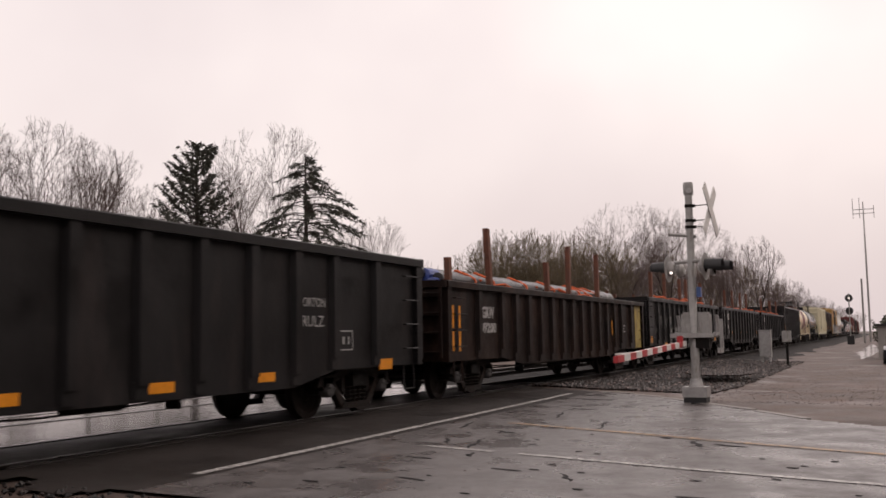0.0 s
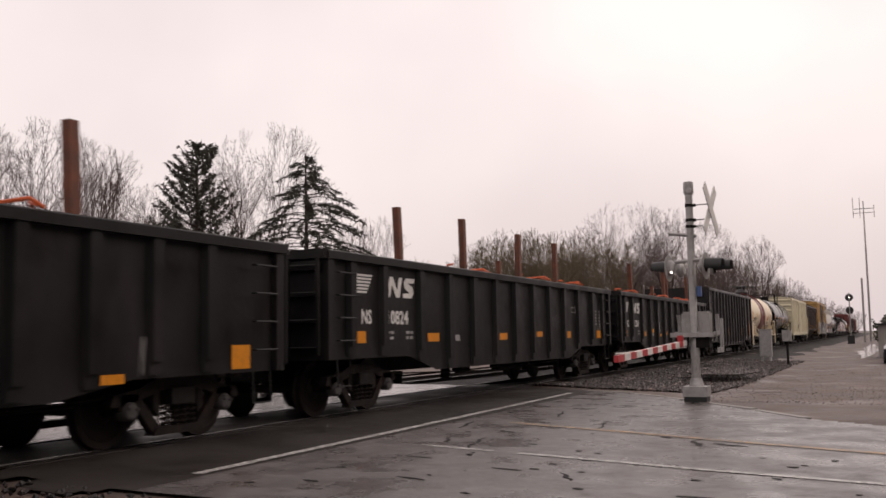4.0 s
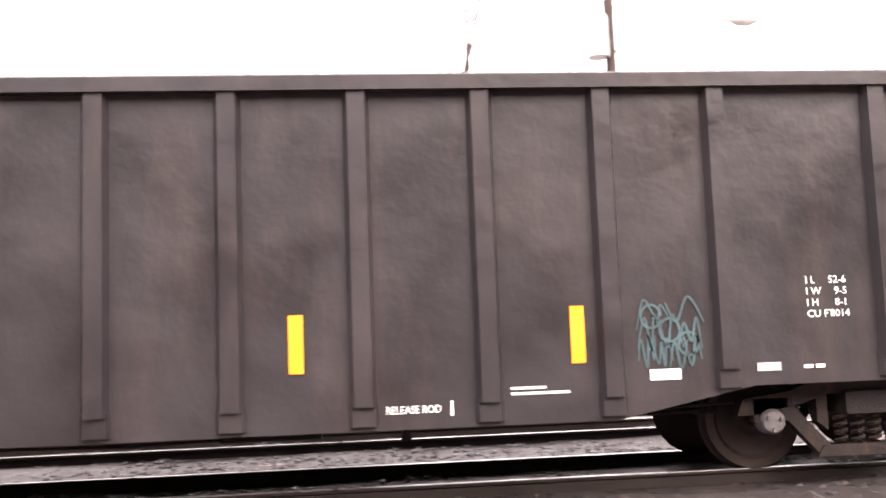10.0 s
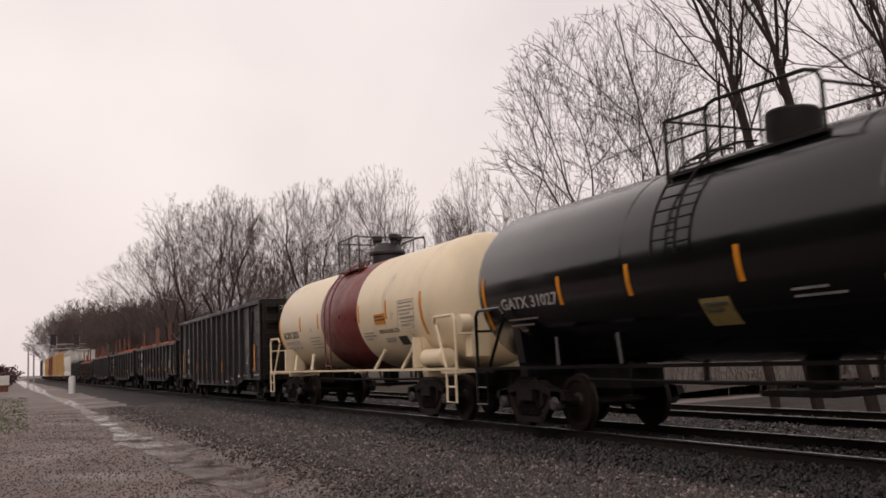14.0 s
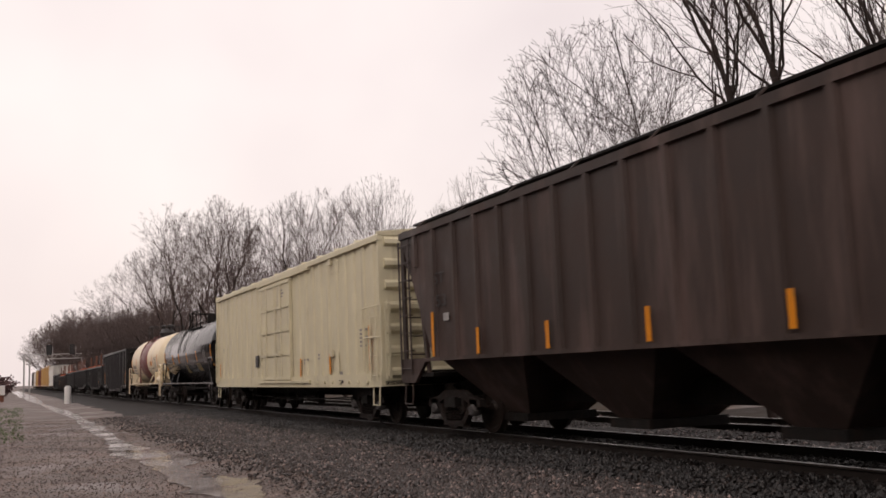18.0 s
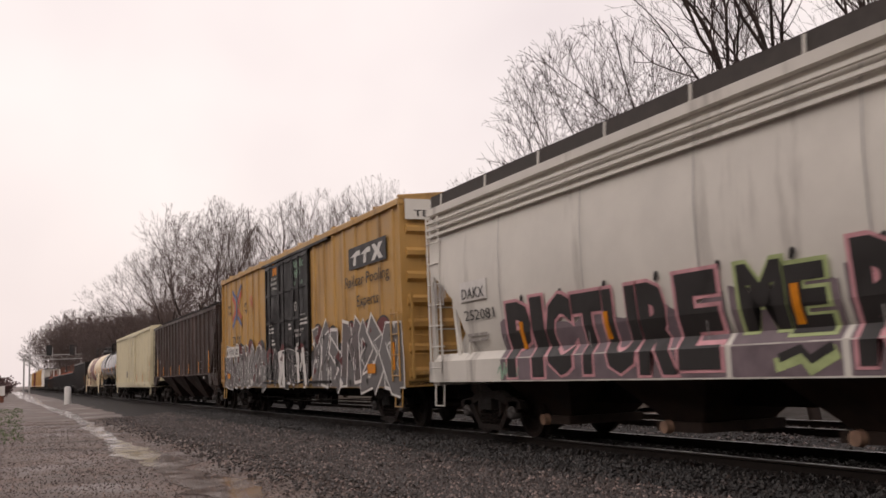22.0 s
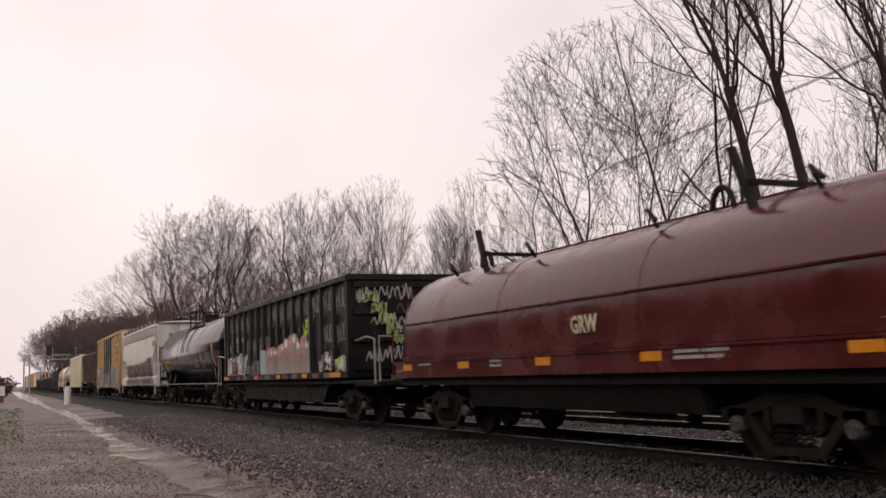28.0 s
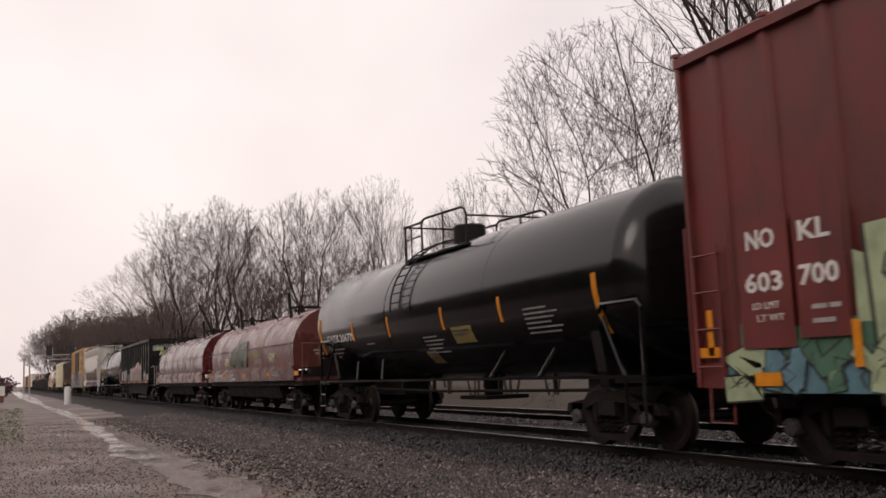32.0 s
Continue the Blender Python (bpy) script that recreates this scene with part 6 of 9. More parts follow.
c9, h9 = boxcar("ivory insulated boxcar with ribbed sides and a plug door", 37.5, 55.85, 4.40, M["cream_box"], ribs=even(-8.9, -2.6, 9) + even(2.5, 8.7, 10), door=(-1.85, 1.75), truck_in=2.1, rib_w=0.12, rib_out=0.045)
plate(c9, -2.72, -2.35, 1.56, 1.95, M["ink"], y=-1.56, name="ventilator_opening", thick=0.03)
for z0, z1, x0, x1 in ((3.88, 4.2, 5.5, 6.2), (1.22, 1.80, 5.5, 6.1)):
    frame_box(c9, x0, x1, z0, z1, M["cream_box"], y=-1.56, w=0.05, name="hatch_frame")
    part("hatch_lock", Shape().box(x0 - 0.02, x0 + 0.18, -1.62, -1.56, z1 - 0.1, z1 + 0.06), M["cream_box"], c9)
reflectors(c9, ((2.62, 2.72, 1.2, 1.72), (5.35, 5.47, 1.25, 1.78), (8.38, 8.50, 1.29, 2.36), (-8.55, -8.45, 1.3, 1.8)), y=-1.585)
for x, z, rows in ((2.95, 1.65, [[0.2, 0.2], [0.3]]), (4.3, 1.75, [[0.25], [0.2]]), (7.7, 2.25, [[0.3, 0.2], [0.2], [0.3, 0.2], [0.3], [0.2, 0.2]]), (-8.2, 2.3, [[0.3], [0.2]]), (0.6, 3.85, [[0.3], [0.4], [0.3]])):
    bars(c9, x, z, rows, M["concrete"], y=-1.56 if abs(x) > 1.9 else -1.605, size=0.05)
plate(c9, 6.1, 6.45, 1.0, 1.08, M["ink"], y=-1.585, name="data_plate")
plate(c9, 5.9, 6.3, 1.2, 1.3, M["concrete"], y=-1.54, name="data_plate")
for i in range(10):
    part("sill_lug", Shape().box(2.2 + 0.66 * i, 2.35 + 0.66 * i, -1.62, -1.58, 1.0, 1.06), M["cream_box"], c9)
part("corner_railing", Shape().tube([(8.2, -1.66, 1.3), (8.2, -1.66, 2.75), (9.4, -1.66, 2.78), (9.4, -1.66, 1.3)], 0.022, 5).tube([(8.2, -1.66, 2.05), (9.4, -1.66, 2.05)], 0.02, 5).tube([(9.55, -1.6, 1.1), (9.55, -1.6, 2.8), (9.55, -0.5, 2.8), (9.55, -0.5, 1.1)], 0.022, 5), M["cream_box"], c9, "cream corner railing")

c10, h10 = covered_hopper("dark brown covered hopper car with ribbed sides", 57.0, 74.7, 4.22, M["hopper_brown"], posts=18)
reflectors(c10, [(x + 0.2, x + 0.31, z, w) for x, z, w in ((7.0, 1.52, 2.43), (4.72, 1.55, 2.0), (2.25, 1.55, 1.99), (-0.30, 1.52, 1.99), (-2.9, 1.52, 1.96), (-5.33, 1.52, 1.99), (-7.3, 1.52, 2.4))], y=-1.61)
frame_box(c10, 5.04, 5.52, 1.70, 2.03, DW, y=-1.57)
for txt, x, z in (("ST", -8.0, 2.95), ("53", -7.95, 2.5)):
    writing(txt, 0.34, M["ink"], c10, x + 1.0, z, y=-1.57, width=0.5)
plate(c10, -6.6, -6.35, 2.2, 2.35, DW, y=-1.57, name="data_plate")
plate(c10, 6.0, 6.35, 1.28, 1.36, DW, y=-1.61, name="data_plate")
part("jacking_pad", Shape().prism([(6.85, 1.5), (7.6, 1.5), (7.6, 1.0), (7.2, 1.0)], -1.58, -1.5), M["hopper_brown"], c10)

c11, h11 = boxcar("mustard yellow boxcar with black doors and sprayed lettering", 75.8, 94.4, 5.02, M["ttx"], ribs=even(-8.75, -2.75, 8) + even(2.85, 8.75, 8), door=(-2.38, 2.45), door_paint=B, rib_w=0.11, rib_out=0.04, truck_in=2.0)
for k, (mm, pts) in enumerate((("blue", [(-0.74, 0.66), (-0.16, 0.34), (-0.02, 0.2), (-0.02, -0.2), (-0.16, -0.34), (-0.74, -0.72)]), ("scarlet", [(-0.74, 0.42), (-0.3, 0.14), (-0.22, -0.02), (-0.3, -0.14), (-0.74, -0.48)]),
                               ("blue", [(0.1, 0.36), (0.74, 0.76)]), ("blue", [(0.1, -0.36), (0.74, -0.70)]), ("scarlet", [(0.74, 0.50), (0.2, 0.12)]), ("scarlet", [(0.2, -0.10), (0.74, -0.44)]))):
    part("emblem_chevron", ribbon([(-6.74 + a, 3.84 + b) for a, b in pts], 0.15, -1.575, None, 0.004 + 0.0006 * k), M[mm], c11)
for txt, x, z, hgt, wd, mm in (("next", -8.25, 3.86, 0.27, 0.50, "ink"), ("load", -8.2, 3.62, 0.27, 0.48, "ink"), ("any", -5.62, 3.78, 0.27, 0.40, "ink"), ("road", -5.62, 3.54, 0.27, 0.48, "ink"), ("TB", -7.5, 2.46, 0.46, 0.52, "ink"), ("OX", -6.78, 2.46, 0.46, 0.60, "ink"), ("Railcar Pooling", 5.5, 3.38, 0.40, 3.05, "ink"), ("Experts", 6.34, 2.86, 0.40, 1.5, "ink")):
    writing(txt, hgt, M[mm], c11, x, z, y=-1.575, width=wd)
for txt, x in (("6 7", -8.22), ("0 2", -7.5), ("2 2", -6.78)):
    plate(c11, x - 0.06, x + 0.56, 2.02, 2.40, M["white"], y=-1.632, name="number_panel")
    writing(txt, 0.29, M["ink"], c11, x + 0.04, 2.11, y=-1.64, width=0.40, bold=0.008)
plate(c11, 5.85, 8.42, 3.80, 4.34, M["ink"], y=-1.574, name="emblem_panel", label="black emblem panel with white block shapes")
for x0, pts in ((6.0, [(0, 0.32), (0.7, 0.32), (0.7, 0.44), (0.45, 0.44), (0.38, 0.1), (0.2, 0.1), (0.27, 0.32)]), (6.72, [(0, 0.32), (0.7, 0.32), (0.7, 0.44), (0.45, 0.44), (0.38, 0.1), (0.2, 0.1), (0.27, 0.32)]), (7.48, [(0, 0.08), (0.22, 0.08), (0.38, 0.2), (0.5, 0.08), (0.74, 0.08), (0.52, 0.28), (0.74, 0.46), (0.52, 0.46), (0.38, 0.36), (0.26, 0.46), (0.04, 0.46), (0.24, 0.28)])):
    part("emblem_block", Shape().prism([(x0 + a, 3.78 + b) for a, b in pts], -1.588, -1.582), W, c11)
tag(c11, -4.72, -4.32, 3.62, 4.2, M["scarlet"], 70, 0.045, y=-1.575, strokes=2)
piece(c11, -8.95, -2.45, 0.93, 2.42, 5, [M["spray_grey"], M["spray_grey"], M["mural_dark"]], W, M["dark_red"], y=-1.60, step=0.62, line=0.03)
piece(c11, -2.3, 2.4, 0.95, 2.15, 8, [M["ink"], M["ink"], M["ink"], M["white"]], W, M["dark_red"], y=-1.64, step=0.5, line=0.018, ground=False)
piece(c11, 2.6, 9.1, 0.93, 2.5, 12, [M["spray_grey"], M["spray_grey"], M["spray_grey"], M["mural_dark"]], W, M["dark_red"], y=-1.60, step=0.92, line=0.055)
plate(c11, -8.15, -7.72, 1.24, 1.42, Y, y=-1.64)
plate(c11, 7.15, 7.68, 1.24, 1.46, Y, y=-1.64)
reflectors(c11, ((-8.95, -8.85, 1.57, 2.2), (8.8, 8.9, 1.3, 1.9)), y=-1.64)
for x, z, rows in ((-1.95, 2.85, [[0.3], [0.5], [0.5]]), (1.5, 2.95, [[0.3, 0.2], [0.4, 0.4], [0.3, 0.4]]), (0.3, 2.75, [[0.2], [0.3]]), (-1.7, 2.35, [[0.3], [0.4]])):
    bars(c11, x, z, rows, W, y=-1.602, size=0.06, gap=0.06)
part("door_mark", ribbon([(1.09 + 0.1 * math.cos(a * 0.5), 3.28 + 0.12 * math.sin(a * 0.5)) for a in range(14)], 0.045, -1.602), W, c11)
writing("Altr8c", 0.36, M["mint"], c11, 0.85, 4.40, y=-1.602, width=1.12, name="sprayed_tag")
for k, (a, b, z0, z1) in enumerate(((1.0, 1.6, 4.08, 4.38), (0.82, 1.1, 3.88, 4.05), (1.6, 1.9, 3.84, 4.0))):
    tag(c11, a, b, z0, z1, M["mint"], 80 + k, 0.035, y=-1.602, strokes=4 if k == 0 else 2)
writing("be", 0.52, M["yellow"], c11, -1.45, 4.46, y=-1.602, width=0.5, bold=0.03, name="sprayed_tag")
for txt, x, z, wd in (("CLOSE AND LOCK", -1.62, 4.30, 0.85), ("BOTH DOORS BEFORE", -1.72, 4.14, 1.05), ("MOVING CAR", -1.5, 3.98, 0.65), ("OPEN THIS DOOR FIRST", 0.75, 2.52, 1.15), ("OPEN  CLOSE", 0.98, 2.38, 0.62), ("ASD", 1.12, 2.12, 0.3)):
    writing(txt, 0.12, W, c11, x, z, y=-1.604, width=wd)
plate(c11, 9.3, 9.42, 4.55, 5.0, M["galv"], y=-1.4, name="end_panel", thick=0.01)
part("end_panel", Shape().box(9.40, 9.43, -1.5, 1.5, 4.55, 5.0), M["grey_hopper"], c11, "pale panel at the top of the end")
writing("TBOX 670222", 0.2, M["ink"], c11, 9.435, 4.62, y=-1.3, width=1.9, face="end")

c12, h12 = covered_hopper("light grey covered hopper car with curved sides and black graffiti", 95.75, 112.4, 4.50, M["grey_hopper"], curved=True)
zz = [1.48, 1.83, 2.58, 3.28, 3.95, 4.38]
s12 = lambda z: float(np.interp(z, [0.9, 1.40, 1.56] + zz[1:], [-1.6, -1.6, -1.47, -1.55, -1.61, -1.61, -1.55, -1.51]))
plate(c12, -6.76, -5.7, 2.50, 2.86, M["white"], wrap=s12, name="mark_panel", label="white patch behind the reporting mark")
writing("DAKX", 0.28, M["ink"], c12, -6.69, 2.54, wrap=lambda z: s12(z) - 0.012, width=0.92)
writing("252081", 0.27, M["ink"], c12, -6.66, 2.14, wrap=s12, width=1.18)
bars(c12, -6.6, 1.85, [[0.2, 0.2, 0.3], [0.2, 0.2, 0.25]], M["concrete"], wrap=s12, size=0.05)
creases = (1.40, 1.56, 1.83)


def haze(x0, x1, z0, z1, material, seed):
    """A sprayed ground behind letters, lying on the side and the sill."""
    r, n = random.Random(seed), int((x1 - x0) / 0.12)
    s = Shape()
    tops = [z1 + 0.09 * math.sin(k * 0.55 + seed) + r.uniform(-0.03, 0.03) for k in range(n + 1)]
    for k in range(n):
        xs = (x0 + (x1 - x0) * k / n, x0 + (x1 - x0) * (k + 1) / n)
        zs = [(z0, z0)] + [(q, q) for q in creases if q > z0] + [(tops[k], tops[k + 1])]
        for lo, hi in zip(zs, zs[1:]):
            s.add([(xs[0], s12(lo[0]) - 0.003, lo[0]), (xs[1], s12(lo[1]) - 0.003, lo[1]), (xs[1], s12(hi[1]) - 0.003, hi[1]), (xs[0], s12(hi[0]) - 0.003, hi[0])], [(0, 1, 2, 3)])
    part("sprayed_ground", s, material, c12)


haze(-5.3, 0.35, 1.04, 1.98, M["mauve"], 1)
haze(0.45, 2.1, 1.04, 2.02, M["mauve"], 2)
haze(2.2, 6.75, 1.04, 2.2, M["mauve"], 3)
for txt, x, wd, low, high, rise, edge in (("PICTURE", -5.05, 5.35, 1.08, 2.36, 0.0, "pink"), ("ME", 0.62, 1.35, 1.50, 2.30, 0.0, "lime"), ("ROLLIN", 2.3, 4.25, 1.08, 2.40, 0.3, "pink")):
    shares = [{"I": 0.5, "M": 1.2}.get(ch, 1.0) for ch in txt]
    r12, run = random.Random(len(txt)), 0.0
    for k, ch in enumerate(txt):
        a0, a1 = x + wd * run / sum(shares), x + wd * (run + shares[k]) / sum(shares)
        run += shares[k]
        top = high + rise * k / len(txt) + r12.uniform(-0.05, 0.05)
        foot = low + r12.uniform(0, 0.07)
        writing(ch, 1.0, M[edge], c12, 0, 0, wrap=lambda z: s12(z) - 0.002, fit=(a0 - 0.045, a1 + 0.045, foot - 0.04, top + 0.05), bold=0.085, cuts=creases, name="sprayed_letter_edge")
        writing(ch, 1.0, M["ink"], c12, 0, 0, wrap=lambda z: s12(z) - 0.010, fit=(a0 + 0.02, a1 - 0.02, foot, top), bold=0.052, cuts=creases, name="sprayed_letter", label="black sprayed graffiti letter")
part("sprayed_arrow", ribbon([(1.15, 1.16), (1.55, 1.26), (1.65, 1.12), (2.05, 1.3)], 0.16, -1.6, None, 0.008), M["lime"], c12)
part("sprayed_arrow", ribbon([(1.22, 1.24), (1.55, 1.34), (1.68, 1.22), (2.0, 1.36)], 0.10, -1.6, None, 0.012), M["ink"], c12)
for k in range(9):
    part("sprayed_spot", ribbon([(-4.5 + 1.2 * k, 2.32), (-4.46 + 1.2 * k, 2.40), (-4.44 + 1.2 * k, 2.44)], 0.09, -1.6, s12, 0.008, taper=True), M["ink"], c12)
reflectors(c12, ((-4.6, -4.5, 1.55, 2.0), (-2.15, -2.05, 1.6, 2.0), (1.45, 1.56, 1.6, 2.05), (4.2, 4.3, 1.6, 2.0), (6.52, 6.62, 1.6, 2.48)), wrap=lambda z: s12(z) - 0.022)
bars(c12, 4.5, 2.58, [[1.0], [0.8], [1.2], [0.9], [1.1], [0.7]], M["concrete"], wrap=s12, size=0.045, gap=0.05)
tag(c12, 7.1, 7.95, 3.2, 3.62, M["ink"], 95, 0.05, wrap=s12, strokes=5)
tag(c12, -8.0, -7.4, 2.5, 3.0, M["concrete"], 96, 0.04, wrap=s12, strokes=3)
piece(c12, 6.5, 7.6, 1.04, 1.36, 17, [M["mint"], M["silver"]], M["ink"], None, y=-1.605, step=0.3)
tag(c12, -5.4, -4.7, 1.08, 1.34, M["mint"], 97, 0.05, y=-1.605)
for i in range(5):
    part("panel_seam", ribbon([(-5.2 + 2.6 * i, 1.5 + 0.3 * k) for k in range(10)], 0.02, -1.6, s12, 0.004), M["galv"], c12)
bars(c12, 8.22, 3.9, [[0.02]], M["concrete"], y=-1.2)
part("end_stencil", Shape().box(8.21, 8.22, -0.9, -0.4, 3.75, 3.95).box(8.21, 8.22, -0.2, 0.3, 3.8, 4.0).box(8.21, 8.22, 0.6, 1.1, 4.1, 4.25), M["concrete"], c12)

c13, h13, s13 = tank("long glossy black tank car with yellow lettering", 113.5, 130.0, M["black_gloss"], zc=2.55, rad=1.5, trucks=(-6.95, 6.1), end_gap=0.1, stretch=0.45, seams=(-2.6, 2.8), deck=(-1.95, -0.4, 1.5, -1.2), lad=(-0.62, -0.05))
tank_marks(c13, s13, "UTLX 660754", -7.0, M["tank_yellow"], 2.1, (-3.35, 0.25, 3.4), ((1.55, 2.4, 1.8, 2.12),), ((4.5, 5.8, 1.86, 2.4), (-4.6, -4.1, 2.1, 2.3)))
frame_box(c13, 3.9, 4.4, 1.78, 2.04, DW, y=-1.45)
reflectors(c13, ((6.05, 6.17, 1.8, 2.72), (-8.05, -7.93, 1.8, 2.72)), wrap=s13)

c14 = gondola("black high-sided gondola car covered in sprayed tags", 130.9, 145.5, 3.74, 1.16, 1.16, [-6.75, -5.78, -4.87, -4.0, -3.1, -2.2, -1.3, -0.38, 0.5, 1.35, 2.25, 3.1, 4.0, 5.0, 6.1], B, ladders=False, truck_in=0.9, post_w=0.12)
part("side_sill_band", Shape().box(-7.3, 7.3, -1.63, -1.60, 1.16, 1.32), M["brown"], c14, "rusty side sill with old paint")
part("deep_centre_box", Shape().prism([(-5.3, 1.16), (-4.6, 0.5), (4.4, 0.5), (5.1, 1.16)], -1.35, 1.35), M["under"], c14)
for e in (-1, 1):
    part("end_deck", Shape().box(min(e * 7.3, e * 9.0), max(e * 7.3, e * 9.0), -1.45, 1.45, 0.95, 1.05), M["under"], c14)
    part("end_railing", Shape().tube([(e * 8.9, -1.5, 1.0), (e * 8.9, -1.5, 2.05), (e * 8.4, -1.5, 2.12), (e * 7.6, -1.5, 2.05)], 0.026, 5).tube([(e * 8.95, -1.4, 1.0), (e * 8.95, -1.4, 2.1), (e * 8.95, 0.5, 2.1)], 0.026, 5), M["alu"], c14)
for txt, x, z in (("SH", -5.5, 2.52), ("NX", -4.62, 2.52), ("20", -5.45, 2.22), ("15", -4.5, 2.22)):
    writing(txt, 0.29, W, c14, x, z, y=-1.513, width=0.42, bold=0.01)
P14 = [-7.2, -6.75, -5.78, -4.87, -4.0, -3.1, -2.2, -1.3, -0.38, 0.5, 1.35, 2.25, 3.1, 4.0, 5.0, 6.1]
for k in range(1, 16):
    a, b = P14[k] + 0.14, (P14 + [7.2])[k + 1] - 0.14
    if k in (5, 6, 7):
        writing("COR"[k - 5], 0.4, M["faded_letter"], c14, a + 0.15, 2.9, y=-1.513, width=0.36, bold=0.02)
    if k in (1, 4, 5, 6, 7, 14, 15):
        spiky(c14, a, b, 1.95, 2.6, DW, 140 + k, 0.028, y=-1.515, ring=k > 13)
    if k in (5, 6, 7):
        continue
    spiky(c14, a, b, 2.78, 3.5, DW, 100 + k, 0.03, y=-1.515, ring=k > 12)
# a pale mural with red bows
n14 = 62
tops = [np.interp(-1.5 + 5.5 * i / n14, [-1.5, -0.4, 0.6, 1.6, 2.6, 3.0, 3.4, 4.0], [1.95, 2.1, 2.05, 2.3, 2.42, 2.1, 2.3, 2.1]) + 0.12 * abs(math.sin(i * 0.42)) + 0.03 * math.sin(i * 2.3) for i in range(n14 + 1)]
part("sprayed_ground", Shape().add([(-1.5 + 5.5 * i / n14, -1.606, z) for i in range(n14 + 1) for z in (1.33, tops[i])], [(2 * i, 2 * i + 2, 2 * i + 3, 2 * i + 1) for i in range(n14)]), M["mural_grey"], c14, "pale grey sprayed mural with red outlines")
part("sprayed_ground", Shape().box(-1.62, -0.95, -1.609, -1.606, 1.34, 2.12), M["pale_blue"], c14)
part("sprayed_outline", ribbon([(-0.9 + 4.85 * i / 54, tops[6 + i] - 0.02) for i in range(55)], 0.03, -1.607, None, 0.003), M["pink_line"], c14)
r14 = random.Random(3)
for k in range(11):
    cx = -0.55 + 0.43 * k
    cz = float(np.interp(cx, [-1.5, -0.4, 0.6, 1.6, 2.6, 3.0, 3.4, 4.0], [1.95, 2.1, 2.05, 2.3, 2.42, 2.1, 2.3, 2.1])) - 0.06
    part("sprayed_highlight", Shape().add([(cx + 0.17 * math.cos(a * 0.45), -1.608 - 0.0001 * k, cz + (0.16 if k % 2 else 0.1) * math.sin(a * 0.45)) for a in range(14)], [tuple(range(14))]), M["white"] if k % 3 else M["pink"], c14)
    for j in range(3):
        w, hh, a0, px, pz = r14.uniform(0.13, 0.24), r14.uniform(0.16, 0.3), r14.uniform(-0.4, 0.6), cx + r14.uniform(-0.25, 0.25), r14.uniform(1.5, max(1.6, cz - 0.15))
        part("sprayed_outline", ribbon([(px + w * math.cos(a0 + i * 0.33), pz + hh * math.sin(a0 + i * 0.33)) for i in range(r14.randint(8, 12))], 0.022, -1.609, None, 0.002 + 0.0004 * j), M["pink_line"], c14)
    part("sprayed_outline", ribbon(curve_points([(cx, 1.36), (cx + r14.uniform(-0.15, 0.15), 1.65), (cx + r14.uniform(-0.2, 0.2), cz - 0.12)]), 0.025, -1.609, None, 0.0035, taper=True), M["mural_dark"] if k % 2 else M["pink_line"], c14)
for k, t in enumerate(([(3.15, 2.78), (3.3, 2.45), (3.42, 2.36)], [(3.12, 2.32), (3.3, 2.52), (3.48, 2.4)], [(3.45, 2.85), (3.42, 2.45), (3.5, 2.3)], [(3.42, 2.62), (3.68, 2.72)], [(3.68, 2.95), (3.7, 2.55), (3.72, 2.28)], [(3.5, 2.78), (3.78, 2.86), (3.92, 2.9)], [(3.45, 2.46), (3.7, 2.5), (3.95, 2.48)])):
    part("sprayed_tag", ribbon(curve_points(t), 0.085, -1.516, None, 0.005 + 0.0006 * k), M["lime_tag"], c14, "yellow green sprayed tag")
piece(c14, -6.6, -4.2, 1.36, 2.1, 30, [M["pink"], M["white"], M["mural_grey"]], M["white"], None, y=-1.607, step=0.42, line=0.02)
plate(c14, -5.8, -4.95, 1.38, 1.84, M["ink"], y=-1.632, name="stencil_panel")
bars(c14, -5.6, 1.66, [[0.1, 0.16], [0.12, 0.12]], DW, y=-1.639, size=0.07, gap=0.08)
piece(c14, 4.9, 6.1, 1.38, 1.82, 33, [M["mural_grey"], B], W, None, y=-1.607, step=0.28, line=0.02)
piece(c14, 6.3, 7.1, 1.36, 1.7, 34, [M["mural_grey"], M["lime_tag"]], W, None, y=-1.607, step=0.28, line=0.02)
piece(c14, -3.9, -3.2, 1.36, 2.0, 36, [M["pale_blue"], B, M["mural_grey"]], W, None, y=-1.607, step=0.3, line=0.02, ground=False)
piece(c14, -3.0, -1.7, 1.36, 1.85, 37, [B, M["mural_dark"]], DW, None, y=-1.607, step=0.3, line=0.012, ground=False)
for x in (-7.25, -2.4, 0.5, 3.33, 5.9):
    plate(c14, x, x + (0.85 if x in (-7.25, 5.9) else 0.46), 1.18, 1.30, Y, y=-1.632)
for k in range(12):
    plate(c14, -6.2 + k * 1.05, -5.6 + k * 1.05, 1.17, 1.3, [M["brown"], M["red_box"], M["mural_dark"], M["mural_grey"]][(k * 5 + k // 3) % 4], y=-1.6305, name="old_paint", thick=0.001)

def end_tag(car, x, y0, y1, z0, z1, material, seed, width=0.05, strokes=3):
    """A sprayed scrawl on the end of a car."""
    o = tag(car, y0, y1, z0, z1, material, seed, width, y=0.0, strokes=strokes)
    o.rotation_euler.z, o.location.x = math.pi / 2, x


